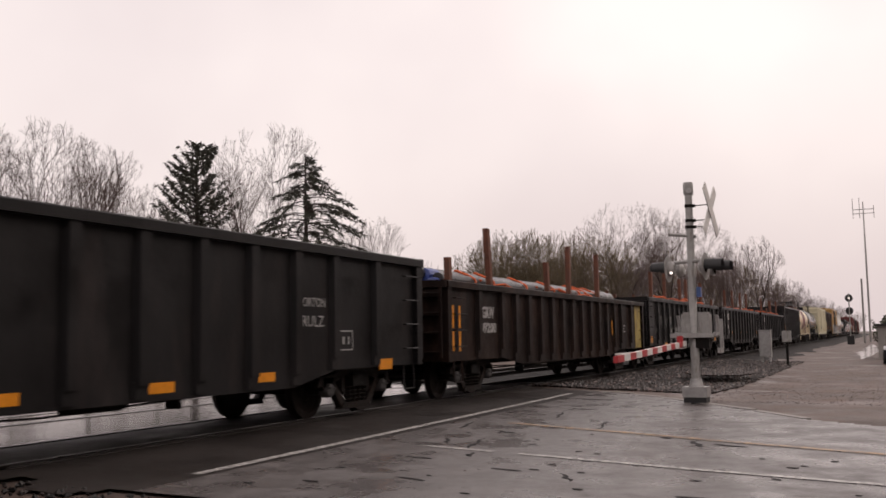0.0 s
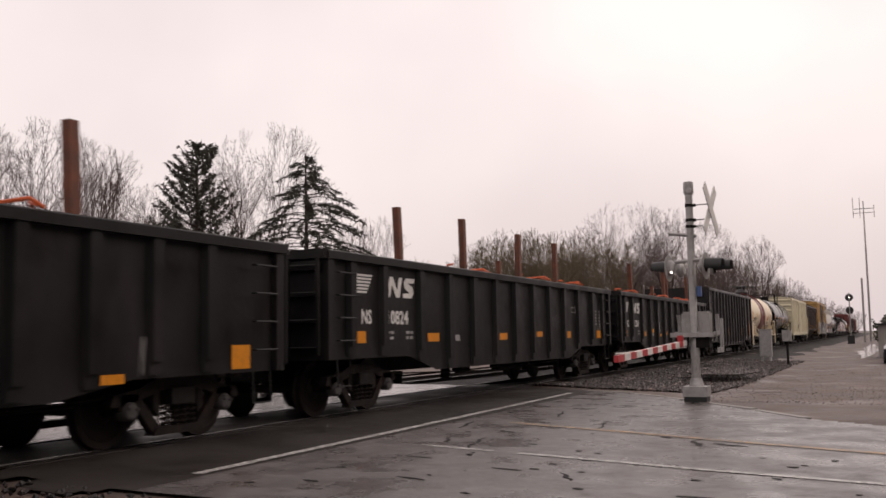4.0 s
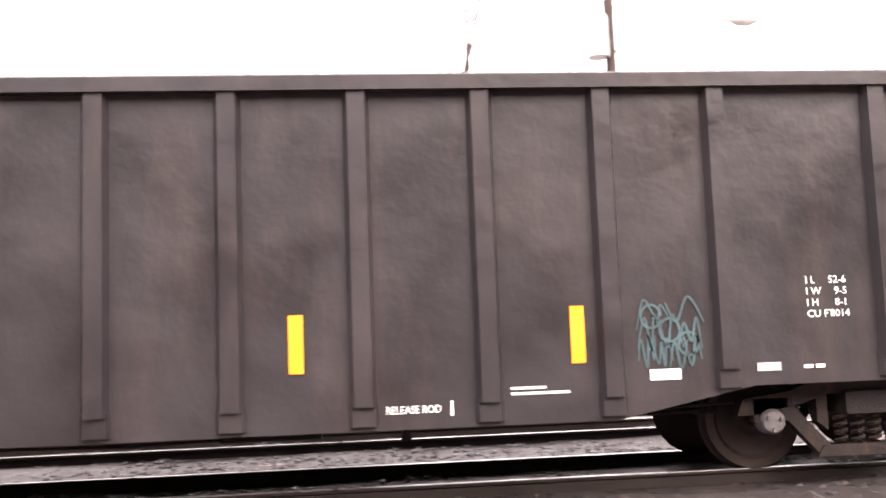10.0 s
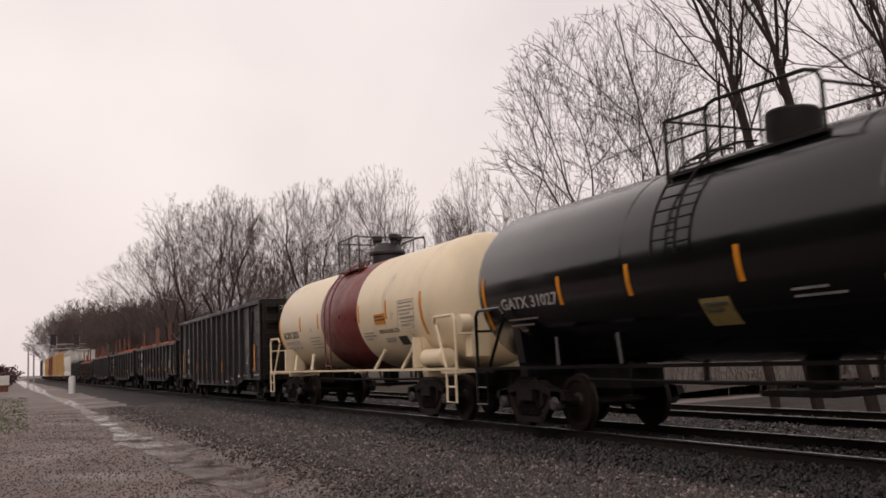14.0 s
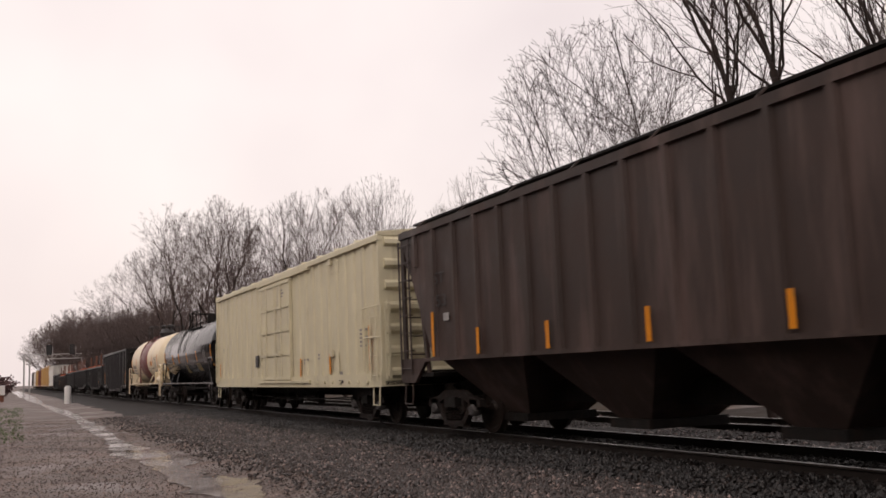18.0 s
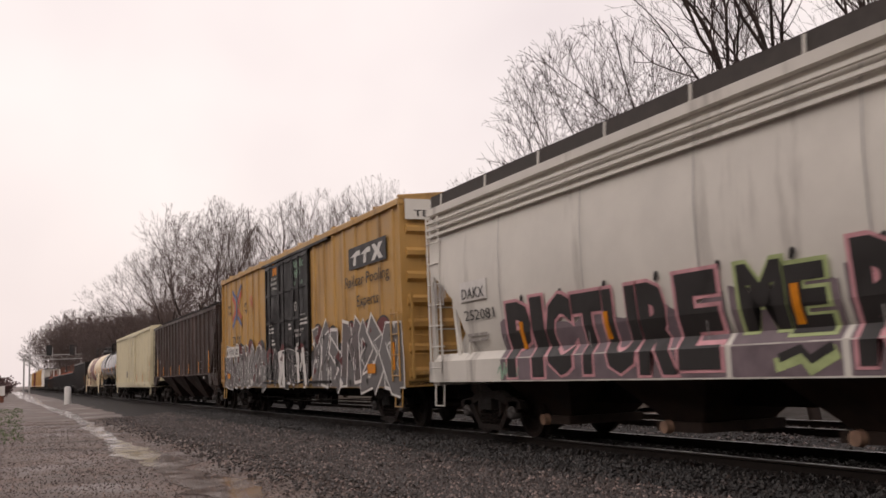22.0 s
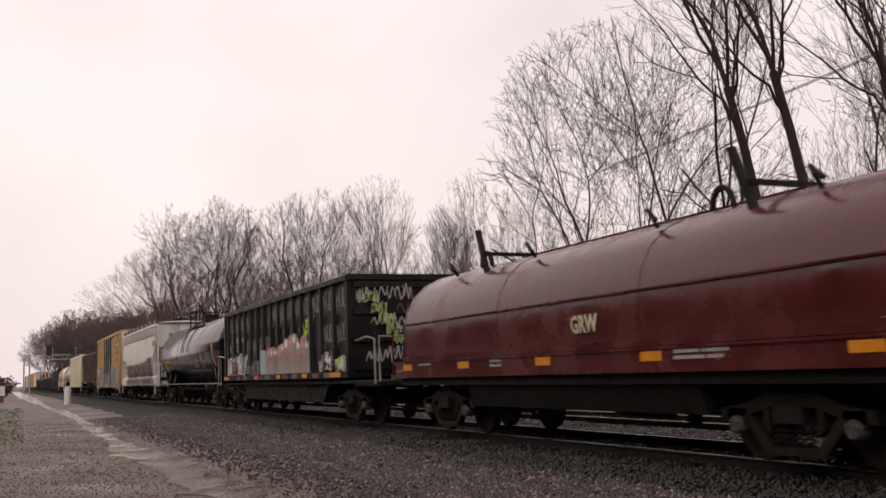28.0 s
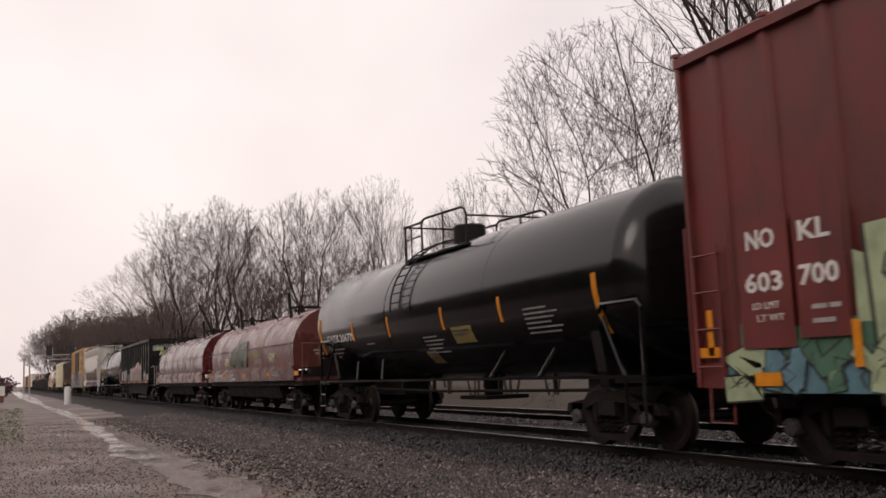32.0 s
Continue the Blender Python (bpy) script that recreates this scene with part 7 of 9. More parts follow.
for k, (y0, y1, z0, z1, mm, n) in enumerate(((-1.4, -0.9, 3.0, 3.4, "dull_white", 3), (-0.8, 0.1, 3.1, 3.5, "dull_white", 4), (-0.3, 0.6, 2.7, 3.0, "coil_red", 3), (0.3, 1.2, 2.9, 3.4, "dull_white", 3), (-1.2, -0.2, 1.5, 1.9, "dull_white", 4), (0.1, 1.2, 1.7, 2.1, "dull_white", 4), (-1.0, 0.4, 2.45, 2.7, "silver", 5))):
    end_tag(c14, 7.42, y0, y1, z0, z1, M[mm], 220 + k, 0.04, n)
for k in range(5):
    end_tag(c14, 7.43, -1.2 + 0.2 * k, -0.8 + 0.2 * k, 3.0 - 0.26 * k, 3.3 - 0.26 * k, M["lime"], 240 + k, 0.07, 3)
c15, h15 = coil_car("dark red coil car with an arched hood", 148.6, 161.9, M["coil_dark"], trucks=(-4.9, 4.45))
AZ, AY = [1.50, 1.9, 2.25, 2.55, 2.86, 3.10], [-1.46, -1.50, -1.48, -1.40, -1.22, -0.95]
hood_side = lambda z: float(np.interp(z, AZ, AY)) - 0.022


def coil_marks(car, spots, small, sill):
    for x in spots:
        writing("GRW", 0.36, M["cream_box"], car, x, 1.74, wrap=hood_side, width=0.72, bold=0.012)
    reflectors(car, [(x, x + 0.46, 1.27, 1.40) for x in small], y=-1.585)
    for x, rows in sill:
        bars(car, x, 1.36, rows, DW, y=-1.585, size=0.045, gap=0.035)


coil_marks(c15, (0.4,), (-6.2, -3.5, -0.6, 2.2, 5.7), ((-5.4, [[0.3, 0.3]]), (-2.2, [[0.2, 0.2], [0.2, 0.2]]), (2.9, [[0.5, 0.5], [0.6, 0.3]])))
writing("GRW", 0.26, M["cream_box"], c15, 6.335, 2.55, y=-0.35, face="end", width=0.6)
c16, h16 = coil_car("faded red coil car with green graffiti on its hood", 163.4, 177.4, M["coil_red"], trucks=(-5.7, 4.75), right=5.85)
coil_marks(c16, (-4.05, 2.75), (-6.5, -4.1, -0.75, 2.55, 5.9), ((3.2, [[0.5, 0.4], [0.6, 0.3]]),))
for txt, z in (("LD LMT", 1.30), ("LT WT  54800", 1.17)):
    writing(txt, 0.10, W, c16, -2.75, z, y=-1.585, width=0.35 if len(txt) < 8 else 0.75)
writing("GRW 7617", 0.17, W, c16, -5.25, 1.27, y=-1.585, width=0.95)
writing("GRW", 0.26, M["cream_box"], c16, 5.535, 2.5, y=-0.35, face="end", width=0.6)
for k, (cx, w, lo, hi, lean) in enumerate(((-2.72, 0.34, 1.66, 2.36, 0.10), (-2.3, 0.27, 1.66, 2.42, 0.0), (-1.82, 0.3, 1.67, 2.52, 0.06), (-1.28, 0.34, 1.66, 2.55, 0.12), (-0.72, 0.32, 1.64, 2.58, -0.08))):
    loop = []
    for i in range(25):
        a = 2 * math.pi * i / 24
        c, q = math.cos(a), math.sin(a)
        bx, bz = math.copysign(abs(c) ** 0.55, c), math.copysign(abs(q) ** 0.7, q)
        loop.append((cx + w * bx * (0.84 + 0.16 * math.sin(2 * a + k * 1.9)) + lean * bz, (lo + hi) / 2 + (hi - lo) / 2 * bz))
    part("sprayed_letter", Shape().add([(x, hood_side(z) - 0.004 - 0.0012 * k, z) for i in range(13) for x, z in (loop[(6 + i) % 24], loop[(6 - i) % 24])], [(2 * i, 2 * i + 2, 2 * i + 3, 2 * i + 1) for i in range(12)]), M["green"], c16)
    part("sprayed_outline", ribbon(loop, 0.03, 0, hood_side, 0.006 + 0.0012 * k), M["mint_line"], c16)
    for pts in ([(cx - 0.12, 2.02), (cx + 0.06, 2.04), (cx + 0.1, 1.9), (cx + 0.08, 1.76)], [(cx - 0.06, 2.28), (cx - 0.04, 2.14), (cx + 0.1, 2.16)]):
        part("sprayed_outline", ribbon(curve_points(pts), 0.022, 0, hood_side, 0.011 + 0.0012 * k), M["mint_line"], c16)
for k in range(3):
    tag(c16, -0.4 + 0.7 * k, 0.25 + 0.7 * k, 1.85, 2.25, M["dull_label"], 200 + k, 0.035, wrap=hood_side)
tag(c16, 4.6, 5.2, 1.9, 2.3, DW, 210, 0.03, wrap=hood_side, strokes=3)

c17, h17, s17 = tank("glossy black tank car with white lettering", 178.6, 193.2, M["black_gloss"], zc=2.55, rad=1.5, trucks=(-6.3, 5.95), end_gap=0.1, stretch=0.85, seams=(-2.4, 2.5), deck=(-2.25, -1.3, 0.95, -0.8), lad=(-1.7, -1.15))
tank_marks(c17, s17, "GATX 206778", -6.75, W, 2.15, (-4.68, -2.28, 0.65, 3.1), ((1.0, 1.85, 1.76, 2.08), (-0.7, -0.2, 1.4, 1.66)), ((-0.45, 0.65, 1.55, 1.98), (3.95, 5.2, 1.75, 2.25), (-3.85, -3.0, 1.84, 1.98)))
reflectors(c17, ((6.1, 6.22, 1.7, 2.6), (-7.32, -7.2, 1.8, 2.75)), wrap=s17)

c18, h18 = boxcar("oxide red high boxcar with blue and green graffiti", 194.35, 213.0, 5.1, M["red_box"], ribs=even(-8.7, -2.6, 8) + even(3.4, 8.7, 7), door=(-2.0, 2.8))
for txt, x, z, wd in (("NO", -8.27, 2.49, 0.46), ("KL", -7.48, 2.5, 0.45), ("603", -8.32, 2.0, 0.58), ("700", -7.5, 2.02, 0.55)):
    writing(txt, 0.30, W, c18, x, z, y=-1.642, width=wd, bold=0.008)
for x in (-7.45,):
    bars(c18, x + 0.1, 1.75, [[0.2, 0.14], [0.3]], DW, y=-1.642, size=0.05, gap=0.1)
for k, (z0, z1, mm, f) in enumerate(((0.86, 1.3, "steel_blue", 0.08), (1.24, 1.62, "spruce", 0.05), (1.58, 1.66, "pale_lime", 0.04), (1.64, 2.3, "pale_lime", 0.12))):
    xa = -8.75 if k < 1 else -8.5 if k < 2 else -6.8
    n = int((-2.2 - xa) / 0.2)
    part("sprayed_ground", Shape().add([(xa + 0.2 * i, -1.6 - 0.0015 * k, z) for i in range(n + 1) for z in (z0, z1 + f * math.sin(i * 0.7 + k))], [(2 * i, 2 * i + 2, 2 * i + 3, 2 * i + 1) for i in range(n)]), M[mm], c18)
piece(c18, -8.8, -6.3, 0.86, 1.55, 41, [M["pale_lime"], M["steel_blue"], M["spruce"]], M["ink"], None, y=-1.607, step=0.6, line=0.025, ground=False)
piece(c18, -6.6, -2.2, 0.86, 2.75, 44, [M["pale_lime"], M["mint"], M["spruce"]], M["ink"], None, y=-1.607, step=1.0, line=0.05, shade="ink", ground=False)
for x0, x1, z0 in ((-8.42, -7.62, 1.36), (-7.54, -6.86, 1.45)):
    plate(c18, x0, x1, z0, 2.85, M["red_box"], y=-1.634, name="number_panel", label="oxide red patch under the number")
for txt, x, z in (("LD LMT", -8.28, 1.80), ("LT WT", -8.22, 1.66)):
    writing(txt, 0.11, W, c18, x + 0.05, z, y=-1.642, width=0.42)
reflectors(c18, ((-9.02, -8.92, 1.3, 1.85), (-9.2, -8.78, 1.28, 1.40), (-6.85, -6.75, 1.13, 1.61)), y=-1.64)
plate(c18, -8.27, -7.87, 0.94, 1.09, Y, y=-1.64)

h0 = 214.3
for i, (kind, length, paint) in enumerate((("box", 18.0, "hopper_brown"), ("hopper", 17.0, "hopper_brown"), ("box", 18.0, "red_box"), ("hopper", 17.0, "grey_hopper"))):
    if kind == "box":
        boxcar("dark weathered boxcar at the end of the train", h0, h0 + length, 4.6, M[paint], ribs=even(-length / 2 + 0.8, length / 2 - 0.8, 12), door=(-1.6, 1.6))
    else:
        covered_hopper("weathered covered hopper car at the end of the train", h0, h0 + length, 4.3, M[paint], posts=12)
    h0 += length + 1.3


# ---- ground, tracks and road ----
def ground_z(x, y):
    """The lie of the land: a raised track bed, a lower lane before it, level at the crossing."""
    bed = float(np.interp(y, [-400, 1.7, 2.75, 3.8, 5.6, 7.6, 15.6, 17.6, 22, 400], [-0.36, -0.355, -0.385, -0.35, -0.31, -0.17, -0.17, -0.45, -0.4, 0.5]))
    cross = float(np.interp(y, [-400, -6, 2, 5.5, 6.9, 8.3, 16, 24, 400], [-0.5, -0.24, -0.19, -0.135, -0.11, -0.03, -0.03, -0.2, 0.5]))
    t = float(np.interp(x, [4.0, 7.0, 23.5, 29.0], [0, 1, 1, 0]))
    return bed + (cross - 0.03 - bed) * t


def sheet(name, xs, ys, lift, material, label, category, kind="structure", keep=None, rough=0.0, seed=3):
    verts = [(x, y, ground_z(x, y) + (lift(y) if callable(lift) else lift) + (rough * noise.noise((x * 0.8, y * 0.8, seed)) if rough else 0)) for y in ys for x in xs]
    n = len(xs)
    faces = [(j * n + i, j * n + i + 1, (j + 1) * n + i + 1, (j + 1) * n + i) for j in range(len(ys) - 1) for i in range(n - 1)
             if keep is None or keep((xs[i] + xs[i + 1]) / 2, (ys[j] + ys[j + 1]) / 2)]
    me = bpy.data.meshes.new(name)
    me.from_pydata(verts, [], faces)
    me.materials.append(material)
    me.polygons.foreach_set("use_smooth", [True] * len(faces))
    return tagged(new(name, me), label, category, kind=kind)


gx = [-2500, -1200, -600, -350, -250, -180] + [-140 + 2.5 * i for i in range(40)] + [-40 + 0.5 * i for i in range(140)] + [30 + 2.5 * i for i in range(40)] + [140, 180, 250, 350, 600, 1200, 2500]
gy = [-2500, -800, -200, -80, -40, -20, -10] + [-6 + 0.5 * i for i in range(62)] + [26, 30, 40, 60, 100, 200, 500, 1200, 2500]
sheet("ground", gx, gy, 0.0, M["dirt"], "wet gravel and dirt ground beside the tracks", "ground", rough=0.03)


def rails(y, suffix):
    tr = thing("track_" + suffix, "railway track of steel rails on wooden ties in ballast", "railway track", (0, y, 0), kind="structure")
    for e in (-1, 1):
        c = e * 0.755
        prof = [(c - 0.07, -0.17), (c + 0.07, -0.17), (c + 0.07, -0.155), (c + 0.012, -0.135), (c + 0.012, -0.045), (c + 0.036, -0.03), (c + 0.036, -0.006), (c - 0.036, -0.006), (c - 0.036, -0.03), (c - 0.012, -0.045), (c - 0.012, -0.135), (c - 0.07, -0.155)]
        rl = part("rail", Shape().prism(prof, -420, 520, "x"), M["rail"], tr)
        part("rail_head", Shape().prism([(c - 0.034, -0.0065), (c + 0.034, -0.0065), (c + 0.030, 0.0), (c - 0.030, 0.0)], -420, 520, "x"), M["railhead"], rl, "polished running surface")
    tie = Shape().box(-0.115, 0.115, -1.3, 1.3, -0.32, -0.165).mesh("tie", M["tie"])
    for i in range(150):
        o = new("tie", tie)
        o.parent, o.location = tr, (-66 + 0.5 * i, 0, 0.012 * math.sin(i * 5.1))
    return tr


rails(TRACK, "near")
rails(TRACK_FAR, "far")

# the road over the crossing
road_near = lambda y: 7.0 + (0.12 * (4 - y) if y < 4 else 0)
road_far = lambda y: float(np.interp(y, [-30, 0, 1.1, 3.2, 5.4, 7.0, 30], [17.5, 16.0, 17.0, 20.0, 22.4, 23.2, 24.0]))
rx = [6.6 + 0.2 * i for i in range(100)]
ry = [-40, -30, -20, -14] + [-10 + 0.25 * i for i in range(67)]
sheet("road", rx, ry, 0.034, M["asphalt"], "wet worn asphalt road leading to the crossing", "road", keep=lambda x, y: road_near(y) - 0.1 < x < road_far(y))
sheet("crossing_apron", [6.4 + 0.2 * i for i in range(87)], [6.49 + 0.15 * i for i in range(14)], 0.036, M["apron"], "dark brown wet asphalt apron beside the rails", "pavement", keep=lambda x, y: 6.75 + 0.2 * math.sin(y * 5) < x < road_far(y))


def at(az, d):
    """A place d metres from the camera, az degrees left of straight across the track."""
    return -math.sin(radians(az)) * d, math.cos(radians(az)) * d


# ---- crossing: lines, patches, kerb ----
def strip(name, pts, width, material, label, category, lift=0.042, gaps=()):
    """A painted line along pts on the ground, with worn gaps."""
    s = Shape()
    for (xa, ya), (xb, yb) in zip(pts, pts[1:]):
        d = Vector((xb - xa, yb - ya))
        n = max(1, int(d.length / 0.35))
        side = Vector((-d.y, d.x)).normalized() * width / 2
        for i in range(n):
            if any(g0 <= i / n < g1 for g0, g1 in gaps):
                continue
            q = []
            for k in (i, i + 1):
                x, y = xa + d.x * k / n, ya + d.y * k / n
                q += [(x - side.x, y - side.y), (x + side.x, y + side.y)]
            z = [ground_z(*p) + lift for p in q]
            s.add([(*q[0], z[0]), (*q[1], z[1]), (*q[3], z[3]), (*q[2], z[2])], [(0, 1, 2, 3)])
    return single(name, s, material, label, category, kind="structure")


strip("marking_edge", [(8.05, 6.62), (15.5, 6.74), (22.0, 6.86)], 0.13, M["white_line"], "worn white line painted along the crossing", "road marking")
strip("marking_side", [(11.3, 5.6), (10.75, 3.0), (10.05, 0.0), (8.6, -6.0)], 0.11, M["white_line"], "worn white edge line on the road", "road marking", gaps=((0.42, 0.5), (0.78, 0.8)))
strip("marking_centre", [(14.6, 5.6), (13.7, 3.0), (12.5, 0.0), (10.6, -6.0)], 0.17, M["yellow_line"], "faded yellow centre line on the road", "road marking")

# the crossing's planked and paved strip between the rails
# near and mid panels take the apron's colour, train shade included
for y0, y1, nm in ((TRACK - 0.98, TRACK - 0.83, "near"), (TRACK - 0.66, TRACK + 0.66, "mid"), (TRACK + 0.83, TRACK_FAR - 0.83, "between"), (TRACK_FAR - 0.66, TRACK_FAR + 0.66, "far_mid"), (TRACK_FAR + 0.83, TRACK_FAR + 2.4, "far")):
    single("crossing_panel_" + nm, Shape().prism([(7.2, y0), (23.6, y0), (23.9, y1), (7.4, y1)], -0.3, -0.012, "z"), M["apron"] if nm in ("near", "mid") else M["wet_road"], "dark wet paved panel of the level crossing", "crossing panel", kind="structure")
sheet("road_beyond", [6.5 + i for i in range(19)], [15.9 + i for i in range(34)], 0.05, M["wet_road"], "wet asphalt road beyond the tracks", "road")
sheet("wooded_bank", [-150 + 4 * i for i in range(32)], [16.2, 17.2, 18.2] + [20 + 3 * i for i in range(20)], lambda y: float(np.interp(y, [16.2, 18.5, 24], [0.0, 0.12, 0.3])), M["soil"], "bank of leafy soil below the trees", "ground", rough=0.12)
sheet("yard_beyond", [-24 + 4 * i for i in range(8)] + [6.4], [16.0 + 2 * i for i in range(14)], 0.03, M["leaf_litter"], "muddy yard with dead leaves beyond the tracks", "ground")

rnd = random.Random(11)
for i in range(34):
    x, y = rnd.uniform(7.6, 13.5), rnd.uniform(0.2, 6.0)
    if x < road_near(y) + 0.3:
        continue
    big = rnd.random() < 0.16
    n = 9
    lx, ly = (rnd.uniform(0.12, 0.3), rnd.uniform(0.03, 0.06)) if big else (rnd.uniform(0.03, 0.08), rnd.uniform(0.02, 0.04))
    rot = rnd.uniform(-0.5, 0.3) + 1.4
    pts = []
    for k in range(n):
        t = 2 * math.pi * k / n
        a, b = lx * math.cos(t) * rnd.uniform(0.6, 1.1), ly * math.sin(t) * rnd.uniform(0.6, 1.1)
        px, py = x + a * math.cos(rot) - b * math.sin(rot), y + a * math.sin(rot) + b * math.cos(rot)
        pts.append((px, py))
    z = ground_z(x, y) + 0.041
    single("asphalt_crack", Shape().prism(pts, z - 0.004, z, "z"), M["patch"], "dark broken patch in the wet asphalt", "road patch", group="broken patches in the road", kind="structure")
for x0, x1, y, w in ((11.2, 12.4, 4.9, 0.03), (11.7, 12.3, 5.4, 0.03), (13.5, 14.6, 6.0, 0.025), (12.6, 13.2, 2.2, 0.05), (15.8, 17.0, 5.2, 0.03), (9.2, 9.7, 2.9, 0.03), (14.2, 15.6, 4.0, 0.02)):
    z = ground_z(x0, y) + 0.041
    pts = [(x0 + (x1 - x0) * i / 5, y + 0.25 * i / 5 + 0.03 * math.sin(i * 2.3 + x0) - w * math.sin(math.pi * (i + 0.3) / 5.6)) for i in range(6)] + [(x0 + (x1 - x0) * i / 5, y + 0.25 * i / 5 + 0.03 * math.sin(i * 2.3 + x0) + w * math.sin(math.pi * (i + 0.3) / 5.6)) for i in range(5, -1, -1)]
    single("asphalt_crack", Shape().prism(pts, z - 0.004, z, "z"), M["patch"], "dark broken patch in the wet asphalt", "road patch", group="broken patches in the road", kind="structure")
kerb_pts = [(23.3, 7.0), (22.5, 5.5), (21.6, 4.6), (20.6, 3.75), (18.8, 2.3), (17.2, 1.25)]
for (xa, ya), (xb, yb) in zip(kerb_pts, kerb_pts[1:]):
    z = ground_z((xa + xb) / 2, (ya + yb) / 2)
    d = Vector((xb - xa, yb - ya)).normalized()
    n = Vector((-d.y, d.x)) * 0.08
    single("kerb", Shape().prism([(xa - n.x, ya - n.y), (xb - n.x, yb - n.y), (xb + n.x, yb + n.y), (xa + n.x, ya + n.y)], z - 0.1, z + 0.045, "z"), M["concrete"], "low worn concrete kerb at the road's edge", "kerb", group="kerb stones", kind="structure")

# puddles: shallow water standing in the hollows of the lane and the yard
def puddle(ctrl, seed, stretch=1.0, label="shallow rain water standing in a rut of the gravel lane"):
    """Water along (x, y, half-width) points, with an uneven shore."""
    r, pts = random.Random(seed), []
    for (xa, ya, wa), (xb, yb, wb) in zip(ctrl, ctrl[1:]):
        n = max(2, int(abs(xb - xa) / 0.16))
        pts += [(xa + (xb - xa) * i / n, ya + (yb - ya) * i / n, wa + (wb - wa) * i / n) for i in range(n)]
    s = Shape()
    verts, m = [], 5
    for x, y, w in pts:
        lo = w * (1 + 0.7 * noise.noise((x * 0.7 / stretch, seed, 0)) + 0.6 * noise.noise((x * 2.1 / stretch, seed, 4)))
        hi = w * (1 + 0.7 * noise.noise((x * 0.7 / stretch, seed, 9)) + 0.6 * noise.noise((x * 2.1 / stretch, seed, 7)))
        for j in range(m):
            yy = y - lo + (lo + hi) * j / (m - 1)
            verts.append((x, yy, ground_z(x, yy) + 0.03 * noise.noise((x * 0.8, yy * 0.8, 3)) + 0.012))
    s.add(verts, [(i * m + j, i * m + j + 1, (i + 1) * m + j + 1, (i + 1) * m + j) for i in range(len(pts) - 1) for j in range(m - 1)])
    return single("puddle", s, M["water"], label, "puddle", group="rain puddles", kind="structure")


puddle([(-300, 3.2, 1.0), (-150, 3.1, 0.9), (-88, 3.0, 0.35)], 1, 12)
puddle([(-92, 3.0, 0.05), (-70, 3.1, 0.35), (-55, 3.3, 0.36), (-46, 3.2, 0.16), (-40, 3.05, 0.34), (-33, 2.95, 0.3), (-29, 2.85, 0.16), (-26, 2.8, 0.4), (-23.5, 2.8, 0.48), (-20, 3.0, 0.42), (-17.8, 2.9, 0.26), (-16, 2.95, 0.5), (-14.2, 3.0, 0.5), (-12.2, 3.0, 0.05)], 2, 1.1)
puddle([(-24, 4.6, 0.05), (-22, 4.75, 0.16), (-19, 4.85, 0.1), (-17.5, 4.8, 0.03)], 6, 2)
puddle([(60, 1.2, 0.1), (80, 1.0, 0.7), (120, 1.2, 0.2)], 8, 8, "shallow rain water standing in the gravel yard")


# ---- ballast: a bed and loose stones ----
bed_lift = lambda y: float(np.interp(y, [4.3, 5.9], [-0.05, 0.03]))
sheet("ballast_bed", [-420, -200, -140] + [-100 + 2 * i for i in range(54)], [4.3 + 0.3 * i for i in range(39)], bed_lift, M["ballast"], "bed of dark wet crushed stone under the tracks", "ballast", rough=0.06)
sheet("ballast_bed_east", [24.5 + 2 * i for i in range(30)] + [90, 120, 200, 520], [4.3 + 0.3 * i for i in range(39)], bed_lift, M["ballast"], "bed of dark wet crushed stone under the tracks", "ballast", rough=0.06)


def stones(name, count, area, size, seed, material, label, lift=0.02):
    """Loose crushed stones, each an eight-sided lump."""
    r = np.random.RandomState(seed)
    base = np.array([(1, 0, 0), (-1, 0, 0), (0, 1, 0), (0, -1, 0), (0, 0, 1), (0, 0, -1)], float)
    tri = np.array([(0, 2, 4), (2, 1, 4), (1, 3, 4), (3, 0, 4), (2, 0, 5), (1, 2, 5), (3, 1, 5), (0, 3, 5)])
    spots = [area(r) for _ in range(count)]
    where = np.array([(x, y, ground_z(x, y) + lift + 0.03 * noise.noise((x * 0.8, y * 0.8, 3))) for x, y in spots])
    v = base * (size * r.uniform(0.5, 1.3, (count, 1, 1)) * r.uniform(0.7, 1.3, (count, 1, 3))) * r.uniform(0.8, 1.2, (count, 6, 1)) * (1, 1, 0.75)
    a, b = r.uniform(0, 6.28, count), r.uniform(-0.5, 0.5, count)
    ca, sa, cb, sb = (q[:, None] for q in (np.cos(a), np.sin(a), np.cos(b), np.sin(b)))
    x, y, z = v[..., 0] * ca - v[..., 1] * sa, v[..., 0] * sa + v[..., 1] * ca, v[..., 2]
    verts = np.stack((x * cb - z * sb, y, x * sb + z * cb), -1) + where[:, None]
    faces = tri[None] + 6 * np.arange(count)[:, None, None]
    me = bpy.data.meshes.new(name)
    me.from_pydata(verts.reshape(-1, 3).tolist(), [], faces.reshape(-1, 3).tolist())
    me.materials.append(material)
    return tagged(new(name, me), label, "stones", kind="stuff")


def stone_mat(name, lo, hi):
    """Grey stone that differs from lump to lump."""
    m = mat(name, lo, 0.36, var=0.3, scale=14, bump=0.3, bump_scale=70, spec=0.32)
    t = m.node_tree
    g = t.nodes.new("ShaderNodeNewGeometry")
    r = t.nodes.new("ShaderNodeValToRGB")
    r.color_ramp.elements[0].color, r.color_ramp.elements[1].color = (*lo, 1), (*hi, 1)
    r.color_ramp.elements[1].position = 0.88
